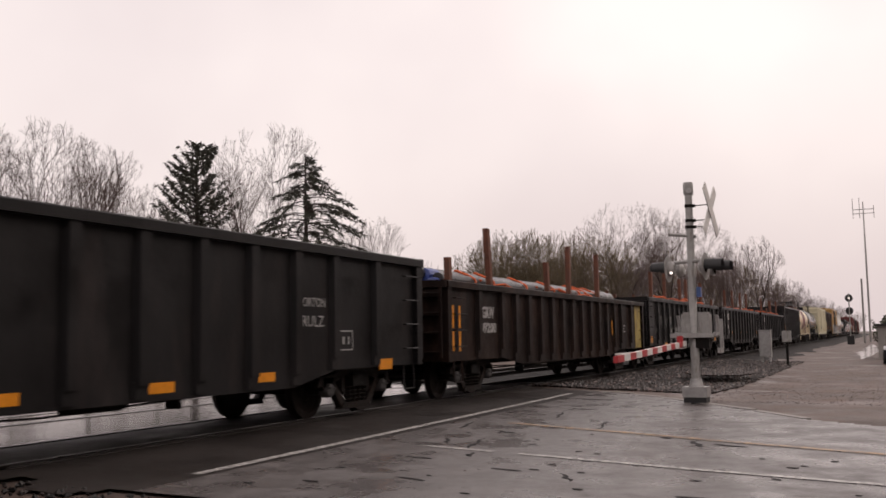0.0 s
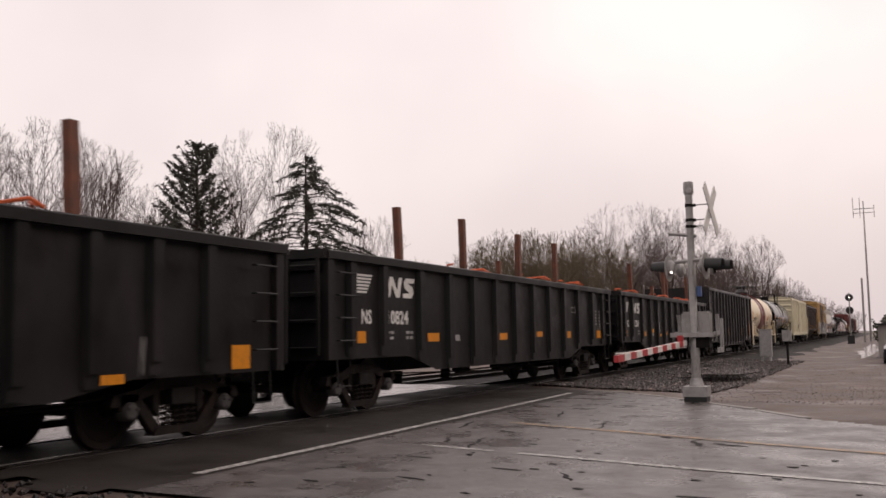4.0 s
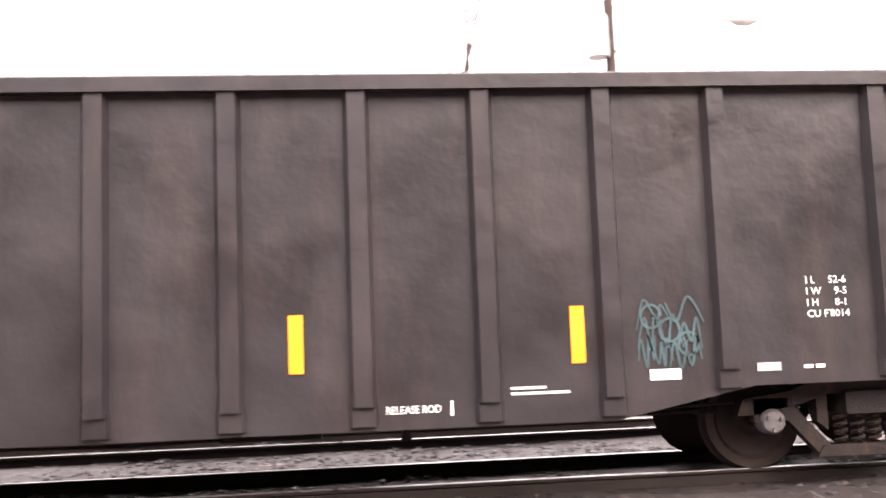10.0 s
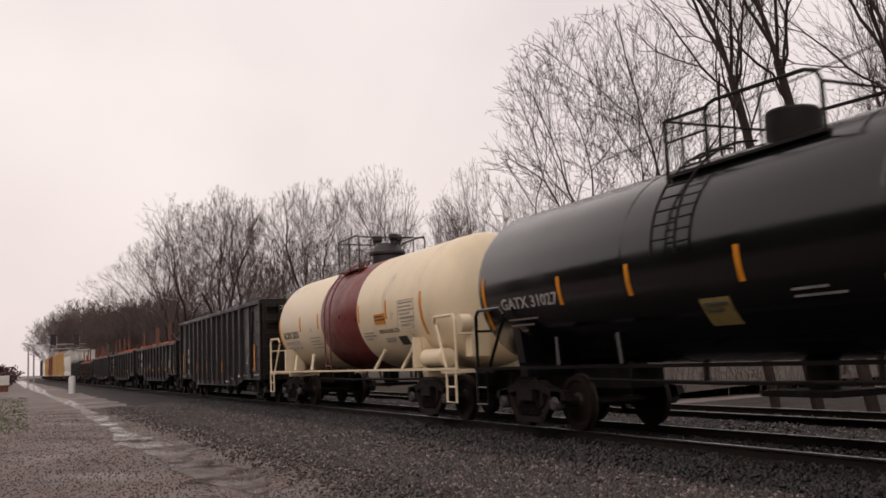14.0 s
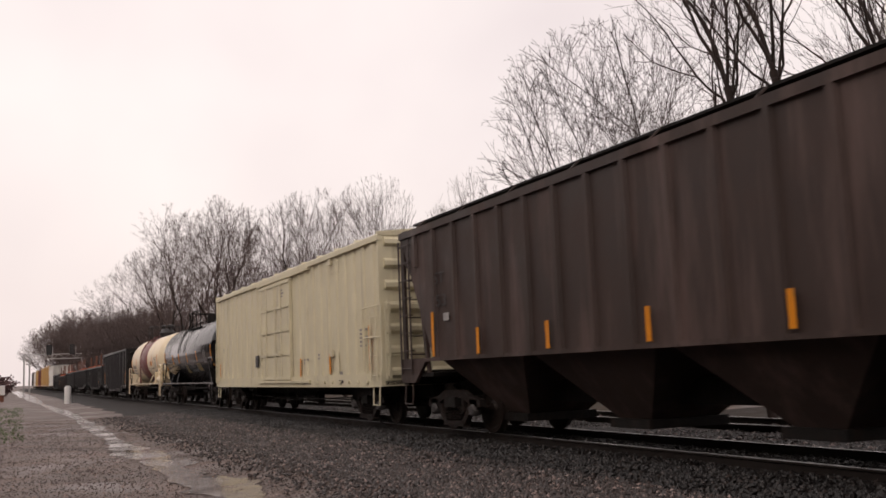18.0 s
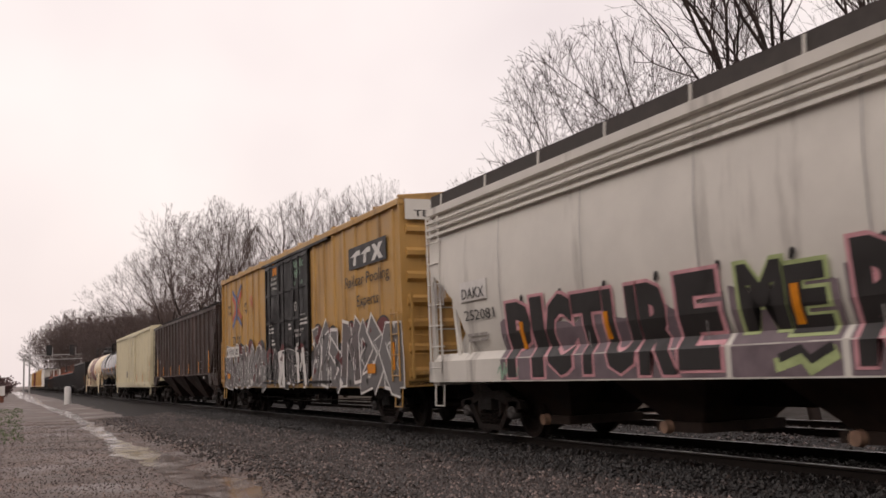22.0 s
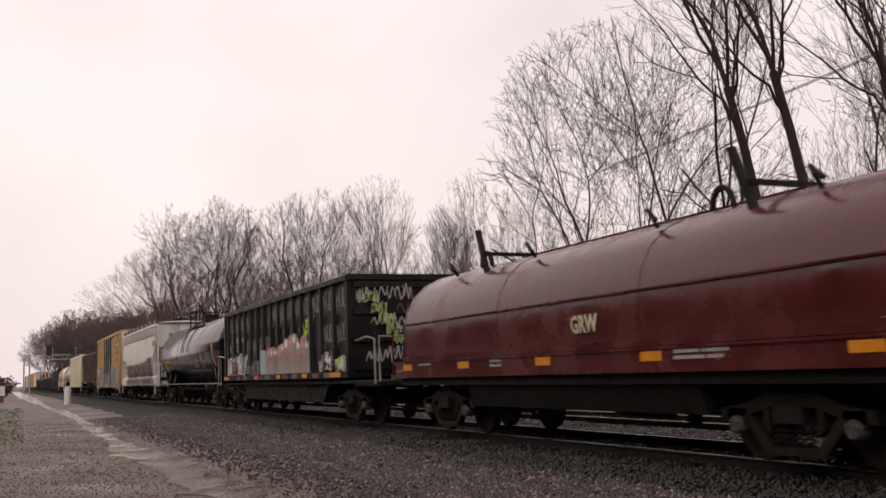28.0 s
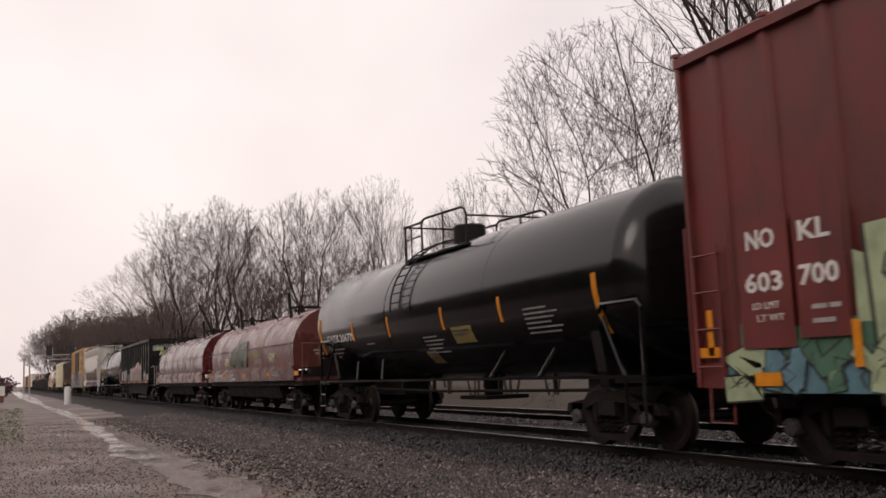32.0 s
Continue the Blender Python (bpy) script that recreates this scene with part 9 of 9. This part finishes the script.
        tilt = Vector((math.cos(a0), math.sin(a0), 0)) * (0.22 if stems > 1 else 0)
        p, d = Vector((0.12 * math.cos(a0), 0.12 * math.sin(a0), -0.3)) if stems > 1 else Vector((0, 0, -0.3)), None
        pts = [p]
        rest = fork * r.uniform(0.85, 1.15) if stems > 1 else fork
        for i in range(6):
            d = (Vector((lean, 0, 1)) + tilt + Vector((r.gauss(0, 0.05), r.gauss(0, 0.05), 0))).normalized()
            p = p + d * ((rest + 0.3) / 6)
            pts.append(p)
        b = base / math.sqrt(stems) * 1.1
        wood.chain(pts, [b * (1.15 - 0.4 * i / 6) for i in range(7)], 9)
        m = max(2, limbs // stems)
        for i in range(m):
            a = ph[3] + 2.4 * i + r.uniform(-0.3, 0.3)
            t = splay * (0.12 + 0.88 * i / max(1, m - 1)) * r.uniform(0.85, 1.1)
            nd = Vector((math.cos(a) * math.sin(t), math.sin(a) * math.sin(t), math.cos(t))) + Vector((lean * 0.8, 0, 0)) + tilt
            q = pts[-1] if i < 3 else pts[-1].lerp(pts[-2 - (i > 5)], r.uniform(0.2, 1.0))
            go(q, nd.normalized(), (height - fork) * first * r.uniform(0.85, 1.15) * (1.1 - 0.2 * i / m), b * (thick - 0.22 * i / m), 1)
    return wood, fine


class Kind:
    """One grown tree whose meshes are shared by all trees of the kind."""

    def __init__(self, seed, height, *args, bark="bark", twig_paint="twig", **kw):
        wood, fine = grow(seed, height, *args, **kw)
        self.height = height
        self.wood, self.fine = wood.mesh("trunk", M[bark]), fine.mesh("branches", M[twig_paint])

    def put(self, x, y, scale=1.0, turn=0.0, label="tall bare tree with fine spreading twigs", group="bare trees along the tracks", wide=1.0, name="bare_tree"):
        t = thing(name, label, "tree", (x, y, ground_z(x, y)), group=group)
        t.rotation_euler.z = radians(turn)
        t.scale = (scale * wide, scale * wide, scale)
        for nm, me in (("trunk", self.wood), ("crown", self.fine)):
            o = new(nm, me)
            o.parent = t
        return t

    def reach(self, az, d, el, turn=0.0, wide=1.0, **kw):
        """A tree whose top shows at el degrees over the eye's level."""
        x, y = at(az, d)
        return self.put(x, y, (EYE + d * math.tan(radians(el)) - ground_z(x, y)) / self.height, turn, wide=wide, **kw)


# paler than the near twigs: a thinner haze is painted into this brown
M["twig_mid"] = mat("haze_paled_twigs", (0.09, 0.066, 0.06), 0.85, var=0.25, scale=0.5, bump=0.0, spec=0.2)
M["olive"] = mat("budding_olive_twigs", (0.12, 0.092, 0.055), 0.85, var=0.3, scale=0.3, bump=0.0)
elm = Kind(14, 13.5, 2.6, 5.6, limbs=14, stems=2, belly=0.40, twig=0.0102, base=0.18, lobes=0.06, splay=1.5, wild=0.085, rise=-0.005, keep=0.775, side=1.5, thick=0.5, fan=0.06)
oak = Kind(12, 19.0, 6.5, 5.6, limbs=6, stems=2, lean=0.14, belly=0.6, twig=0.008, base=0.15, lobes=0.2, splay=0.5, wild=0.12, last=0.42, thick=0.46, first=0.22, keep=0.8)
tall = Kind(21, 19.0, 9.5, 4.4, limbs=6, lean=0.17, belly=0.55, twig=0.008, base=0.135, lobes=0.2, splay=0.6, wild=0.14, last=0.42, thick=0.46, first=0.22, keep=0.8)
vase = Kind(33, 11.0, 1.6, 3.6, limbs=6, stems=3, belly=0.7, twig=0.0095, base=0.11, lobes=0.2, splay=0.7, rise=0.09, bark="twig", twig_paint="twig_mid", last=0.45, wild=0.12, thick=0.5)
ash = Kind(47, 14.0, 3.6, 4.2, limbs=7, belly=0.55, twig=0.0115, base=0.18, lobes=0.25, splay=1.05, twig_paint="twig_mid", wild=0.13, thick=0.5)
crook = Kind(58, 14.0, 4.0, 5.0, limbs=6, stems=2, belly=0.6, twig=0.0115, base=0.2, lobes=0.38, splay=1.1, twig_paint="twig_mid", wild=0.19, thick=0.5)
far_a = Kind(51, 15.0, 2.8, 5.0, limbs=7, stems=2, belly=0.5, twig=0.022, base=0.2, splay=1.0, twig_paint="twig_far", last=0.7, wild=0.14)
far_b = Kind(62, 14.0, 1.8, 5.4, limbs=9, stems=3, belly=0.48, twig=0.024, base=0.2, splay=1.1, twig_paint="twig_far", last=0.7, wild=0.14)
far_o = Kind(71, 10.0, 1.2, 4.2, limbs=12, stems=3, belly=0.5, twig=0.018, base=0.13, splay=1.1, twig_paint="olive", last=0.45, wild=0.13, side=1.1)

# west, beyond the far track: (kind, azimuth, distance, elevation of the top, turn, width)
WEST = [(elm, 54.3, 34.5, 19.7, 20, 1.0), (oak, 46.3, 25.0, 31.0, 250, 0.9), (tall, 44.0, 25.5, 32.0, 245, 1.0), (tall, 41.2, 24.5, 33.0, 240, 1.0), (oak, 38.6, 24.0, 31.0, 262, 0.8), (tall, 35.6, 23.0, 32.0, 200, 1.0), (oak, 31.0, 26.0, 27.0, 60, 0.9),
        (vase, 43.0, 44.0, 14.0, 10, 1.0), (ash, 38.5, 40.0, 18.0, 200, 0.9), (crook, 34.0, 38.0, 19.0, 50, 0.9), (ash, 28.0, 34.0, 20.0, 20, 0.9),
        (vase, 58.7, 45.0, 11.4, 80, 0.95), (vase, 61.2, 46.0, 12.2, 150, 1.0), (vase, 63.4, 50.0, 10.0, 210, 0.9), (ash, 64.9, 54.0, 9.8, 260, 0.75), (crook, 66.6, 57.0, 9.2, 200, 0.8), (ash, 68.7, 57.0, 11.8, 20, 0.75), (crook, 71.1, 62.0, 10.0, 100, 0.8),
        (ash, 72.9, 63.0, 11.1, 140, 0.9), (vase, 74.8, 68.0, 9.4, 170, 1.0), (crook, 76.6, 70.0, 10.4, 230, 0.95), (ash, 78.5, 74.0, 10.6, 270, 1.0), (crook, 80.7, 78.0, 10.0, 310, 1.0), (ash, 81.5, 88.0, 7.9, 15, 1.0), (crook, 82.3, 96.0, 6.4, 45, 1.1)]
for k, az, d, el, turn, wide in WEST:
    k.reach(az, d, el, turn, wide)
rt = random.Random(8)
for i in range(15):  # a second row fills the wood
    az = 62 + 20 * i / 14 + rt.uniform(-0.5, 0.5)
    d = float(np.interp(az, [56, 65, 73, 82], [54, 66, 84, 118])) * rt.uniform(1.0, 1.2)
    el = float(np.interp(az, [56, 61, 65, 69, 73, 77, 81, 83], [6.5, 7.6, 7.2, 7.8, 8.0, 8.2, 6.8, 5.2])) * rt.uniform(0.78, 1.0)
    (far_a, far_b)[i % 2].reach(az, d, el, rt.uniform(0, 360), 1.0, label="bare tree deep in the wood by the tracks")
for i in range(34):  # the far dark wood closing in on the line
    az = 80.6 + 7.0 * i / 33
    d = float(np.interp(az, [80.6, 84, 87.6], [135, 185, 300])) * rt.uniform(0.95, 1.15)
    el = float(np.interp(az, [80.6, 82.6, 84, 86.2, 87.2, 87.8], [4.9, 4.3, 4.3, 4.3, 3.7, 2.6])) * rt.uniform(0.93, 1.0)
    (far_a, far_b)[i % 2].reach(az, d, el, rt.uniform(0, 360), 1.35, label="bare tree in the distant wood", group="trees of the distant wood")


def brush(name, count, place, height, seed, material, label, spread=1.0, twig=0.02):
    """Thickets of thin upright stems and shoots, too many to count."""
    r = random.Random(seed)
    s = Shape()
    for _ in range(count):
        x, y = place(r)
        z = ground_z(x, y)
        hh = height * r.uniform(0.4, 1.1)
        a = r.uniform(0, 6.28)
        top = Vector((x + math.cos(a) * hh * 0.3 * spread, y + math.sin(a) * hh * 0.3 * spread, z + hh))
        mid = Vector((x, y, z)).lerp(top, 0.5) + Vector((r.gauss(0, 0.1), r.gauss(0, 0.1), 0))
        s.tube([(x, y, z - 0.1), mid, top], twig, 3, twig * 0.3, ends=False)
        for _ in range(5):
            t = r.uniform(0.3, 0.95)
            p = Vector((x, y, z)).lerp(top, t)
            s.tube([p, p + Vector((r.gauss(0, 0.3), r.gauss(0, 0.3), r.uniform(0.1, 0.5))) * hh * 0.3], twig * 0.5, 3, twig * 0.2, ends=False)
    return single(name, s, M[material], label, "brush", kind="stuff")


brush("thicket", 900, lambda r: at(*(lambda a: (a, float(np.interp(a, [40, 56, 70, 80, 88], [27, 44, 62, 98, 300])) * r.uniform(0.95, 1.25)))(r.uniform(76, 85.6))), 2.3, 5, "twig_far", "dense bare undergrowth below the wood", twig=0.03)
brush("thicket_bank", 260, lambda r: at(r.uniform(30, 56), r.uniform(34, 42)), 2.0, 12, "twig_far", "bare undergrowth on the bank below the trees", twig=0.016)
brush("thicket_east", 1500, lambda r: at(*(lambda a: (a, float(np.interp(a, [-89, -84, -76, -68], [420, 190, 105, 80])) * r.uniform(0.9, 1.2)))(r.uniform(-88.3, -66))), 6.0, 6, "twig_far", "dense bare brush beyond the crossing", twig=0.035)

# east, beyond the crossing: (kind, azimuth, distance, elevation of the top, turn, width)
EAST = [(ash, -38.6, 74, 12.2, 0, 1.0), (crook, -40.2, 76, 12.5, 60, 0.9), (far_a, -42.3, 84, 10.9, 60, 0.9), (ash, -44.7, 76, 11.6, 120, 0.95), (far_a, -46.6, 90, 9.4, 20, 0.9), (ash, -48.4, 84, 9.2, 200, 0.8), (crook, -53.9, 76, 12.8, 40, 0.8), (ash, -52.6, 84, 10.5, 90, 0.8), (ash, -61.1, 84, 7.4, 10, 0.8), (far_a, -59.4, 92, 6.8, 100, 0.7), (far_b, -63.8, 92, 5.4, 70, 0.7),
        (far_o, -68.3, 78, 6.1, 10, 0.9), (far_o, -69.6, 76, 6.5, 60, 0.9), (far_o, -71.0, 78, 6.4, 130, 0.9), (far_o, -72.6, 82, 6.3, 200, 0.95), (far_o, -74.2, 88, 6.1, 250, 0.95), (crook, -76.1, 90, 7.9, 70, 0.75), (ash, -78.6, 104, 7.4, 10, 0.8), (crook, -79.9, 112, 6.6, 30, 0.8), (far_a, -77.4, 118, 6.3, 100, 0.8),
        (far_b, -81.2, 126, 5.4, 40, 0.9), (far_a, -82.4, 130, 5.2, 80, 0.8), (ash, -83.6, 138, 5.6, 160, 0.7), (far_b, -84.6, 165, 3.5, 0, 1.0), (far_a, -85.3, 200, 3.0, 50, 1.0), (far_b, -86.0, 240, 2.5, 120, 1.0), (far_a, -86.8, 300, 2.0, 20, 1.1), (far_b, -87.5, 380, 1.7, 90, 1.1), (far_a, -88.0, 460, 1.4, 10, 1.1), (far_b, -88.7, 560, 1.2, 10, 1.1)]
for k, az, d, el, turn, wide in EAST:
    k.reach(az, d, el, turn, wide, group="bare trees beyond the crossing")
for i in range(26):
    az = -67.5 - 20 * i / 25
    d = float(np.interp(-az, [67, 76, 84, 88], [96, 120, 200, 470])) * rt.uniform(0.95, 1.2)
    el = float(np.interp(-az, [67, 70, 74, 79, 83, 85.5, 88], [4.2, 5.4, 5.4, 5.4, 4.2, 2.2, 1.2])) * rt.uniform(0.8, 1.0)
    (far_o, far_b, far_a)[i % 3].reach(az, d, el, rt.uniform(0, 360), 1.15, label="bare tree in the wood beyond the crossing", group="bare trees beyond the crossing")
for az, d, el in ((-40.5, 96, 9.0), (-46.3, 98, 8.0), (-49.5, 100, 7.5), (-37.5, 90, 10.0), (-35, 86, 11.0)):
    far_b.reach(az, d, el, az * 7, label="bare tree beyond the crossing", group="bare trees beyond the crossing")

# the budding tree across the tracks that the pan passes
tb = tall.put(*at(-6.8, 24.0), 0.95, 75, "tall bare tree with first yellow green buds", "bare trees along the tracks")
bs, rb = Shape(), random.Random(4)
for _ in range(900):
    v = tall.fine.vertices[rb.randrange(len(tall.fine.vertices))].co
    if v.z < 7:
        continue
    d = Vector((rb.gauss(0, 1), rb.gauss(0, 1), rb.gauss(0, 1))).normalized() * 0.09
    e = d.orthogonal().normalized() * 0.05
    bs.add([v, v + d + e, v + d * 2, v + d - e], [(0, 1, 2, 3)])
part("buds", bs, M["bud"], tb, "yellow green spring buds")
ash.put(*at(1.5, 30.0), 1.0, 20, "bare tree beyond the tracks")
vase.put(*at(-21, 34.0), 0.95, 20, "bare tree beyond the tracks")
vase.put(*at(10, 46.0), 0.8, 20, "bare tree beyond the tracks")


def conifer(name, az, d, height, width, seed, label, top_taper=1.0, droop=0.15, dense=1.0, low=0.12):
    """An evergreen: trunk, tiers of boughs, and sprays of needles hanging from them."""
    r = random.Random(seed)
    x, y = at(az, d)
    t = thing(name, label, "tree", (x, y, ground_z(x, y)), group="evergreens beyond the crossing")
    part("trunk", Shape().tube([(0, 0, -0.3), (0.1, 0, height * 0.5), (0, 0, height)], 0.28, 8, 0.04), M["bark"], t)
    wood, green = Shape(), Shape()
    n = int(120 * dense)
    for i in range(n):
        f = (i + r.random()) / n
        z = height * (low + (0.99 - low) * f)
        reach = width * (1 - f) ** top_taper * r.uniform(0.45, 1.12) + 0.25
        a = r.uniform(0, 2 * math.pi)
        out = Vector((math.cos(a), math.sin(a), 0))
        pts = [Vector((0, 0, z)) + out * reach * k / 4 + Vector((0, 0, reach * (0.22 * k / 4 - droop * 2.2 * (k / 4) ** 2))) for k in range(5)]
        wood.tube(pts, 0.05, 3, 0.012, ends=False)
        m = int(14 + reach * 26)
        for _ in range(m):
            k = r.uniform(0.25, 1.0) ** 0.7
            q = pts[min(3, int(k * 4))].lerp(pts[min(3, int(k * 4)) + 1], k * 4 - min(3, int(k * 4)))
            dd = (out * r.uniform(0.1, 1.0) + Vector((r.gauss(0, 0.7), r.gauss(0, 0.7), r.gauss(-0.25, 0.35)))).normalized() * r.uniform(0.2, 0.46)
            w = dd.orthogonal().normalized() * r.uniform(0.025, 0.06)
            w.rotate(Matrix.Rotation(r.uniform(0, 6.28), 3, dd).to_quaternion())
            green.add([q, q + dd * 0.4 + w, q + dd, q + dd * 0.4 - w], [(0, 1, 2, 3)])
    part("branchwork", wood, M["bark"], t)
    part("needles", green, M["needle"], t, "dark green needle sprays")
    return t


conifer("pine_tree", -50.5, 71, 16.2, 4.2, 3, "dense dark green pine tree beyond the crossing", top_taper=0.5, droop=-0.2, dense=1.7, low=0.2)
conifer("spruce_tree", -56.9, 70, 15.4, 8.6, 9, "dark spruce tree with drooping boughs beyond the crossing", top_taper=0.7, droop=0.20, dense=1.4)

# bushes at the line's ends
def bush(x, y, size, seed, material, label):
    r = random.Random(seed)
    t = thing("bush", label, "bush", (x, y, ground_z(x, y)), group="bushes by the line")
    st, lf = Shape(), Shape()
    for _ in range(40):
        a, b = r.uniform(0, 6.28), r.uniform(0.1, 1.1)
        tip = Vector((math.cos(a) * math.sin(b), math.sin(a) * math.sin(b), math.cos(b) * 1.2)) * size * r.uniform(0.6, 1.0)
        st.tube([(0, 0, 0), tip * 0.5 + Vector((0, 0, size * 0.1)), tip], 0.04, 3, 0.01, ends=False)
        for _ in range(60):
            q = tip * r.uniform(0.35, 1.05) + Vector((r.gauss(0, 0.15), r.gauss(0, 0.15), r.gauss(0, 0.15))) * size * 0.6
            d = Vector((r.gauss(0, 1), r.gauss(0, 1), r.gauss(0, 1))).normalized() * size * 0.07
            e = d.orthogonal().normalized() * size * 0.05
            lf.add([q, q + d + e, q + d * 2, q + d - e], [(0, 1, 2, 3)])
    tagged(part("stem_clump", st, M["bark"], t), kind="stuff")
    tagged(part("foliage", lf, M[material], t), kind="stuff")


bush(*at(90.2, 150), 2.9, 1, "bush", "dark reddish bush beside the line")
bush(*at(-90.2, 110), 2.4, 2, "leaf", "dark green bush beside the yard")
bush(*at(-91.0, 125), 3.2, 3, "leaf", "dark green bush beside the yard")
bush(*at(-66.5, 74), 2.6, 4, "leaf", "small green bush in front of the wood")
brush("grass_verge", 900, lambda r: at(*(lambda a: (a, r.uniform(30, 75)))(r.uniform(89.0, 93))), 0.12, 15, "grass", "thin green grass on the lane's verge", twig=0.02)

# unseen wall and stems added behind the camera: they darken the train's near sides
brush("unseen_stems_behind", 500, lambda r: (r.uniform(-80, 80), r.uniform(-34, -22)), 5.0, 25, "twig_far", "bare undergrowth behind the viewpoint", twig=0.06)
single("sky_blocker", Shape().prism([(-160, -36), (160, -36), (175, -33), (175, -32), (160, -34.5), (-160, -34.5), (-175, -32), (-175, -33)], -1.0, 17.0, "z"), M["soil"], "dark wooded bank behind the viewpoint", "backdrop", kind="structure")


# ---- what moves ----
def rolled(t):
    """How far the train has run at t seconds, counted from 10 s: it slows a little."""
    s = t - 10.0
    return 9.658 * s - 0.018 * s * s


def motions():
    times = [float(i) for i in range(33)]
    for car, x in TRAIN:
        walk(car, [(t, pose(x - rolled(t), TRACK, 0)) for t in times])
    steps = [2 * i / FPS for i in range(481)]
    for e in (-1, 1):
        walk(WHEELS[e][0], [(t, Matrix.Translation((e * 0.889, 0, WHEEL_R)) @ Matrix.Rotation(-rolled(t) / WHEEL_R, 4, "Y")) for t in steps])
        first = WHEELS[e][0].animation_data
        for o in WHEELS[e][1:]:
            o.rotation_mode = "QUATERNION"
            o.animation_data_create()
            o.animation_data.action = first.action
            o.animation_data.action_slot = first.action_slot


motions()
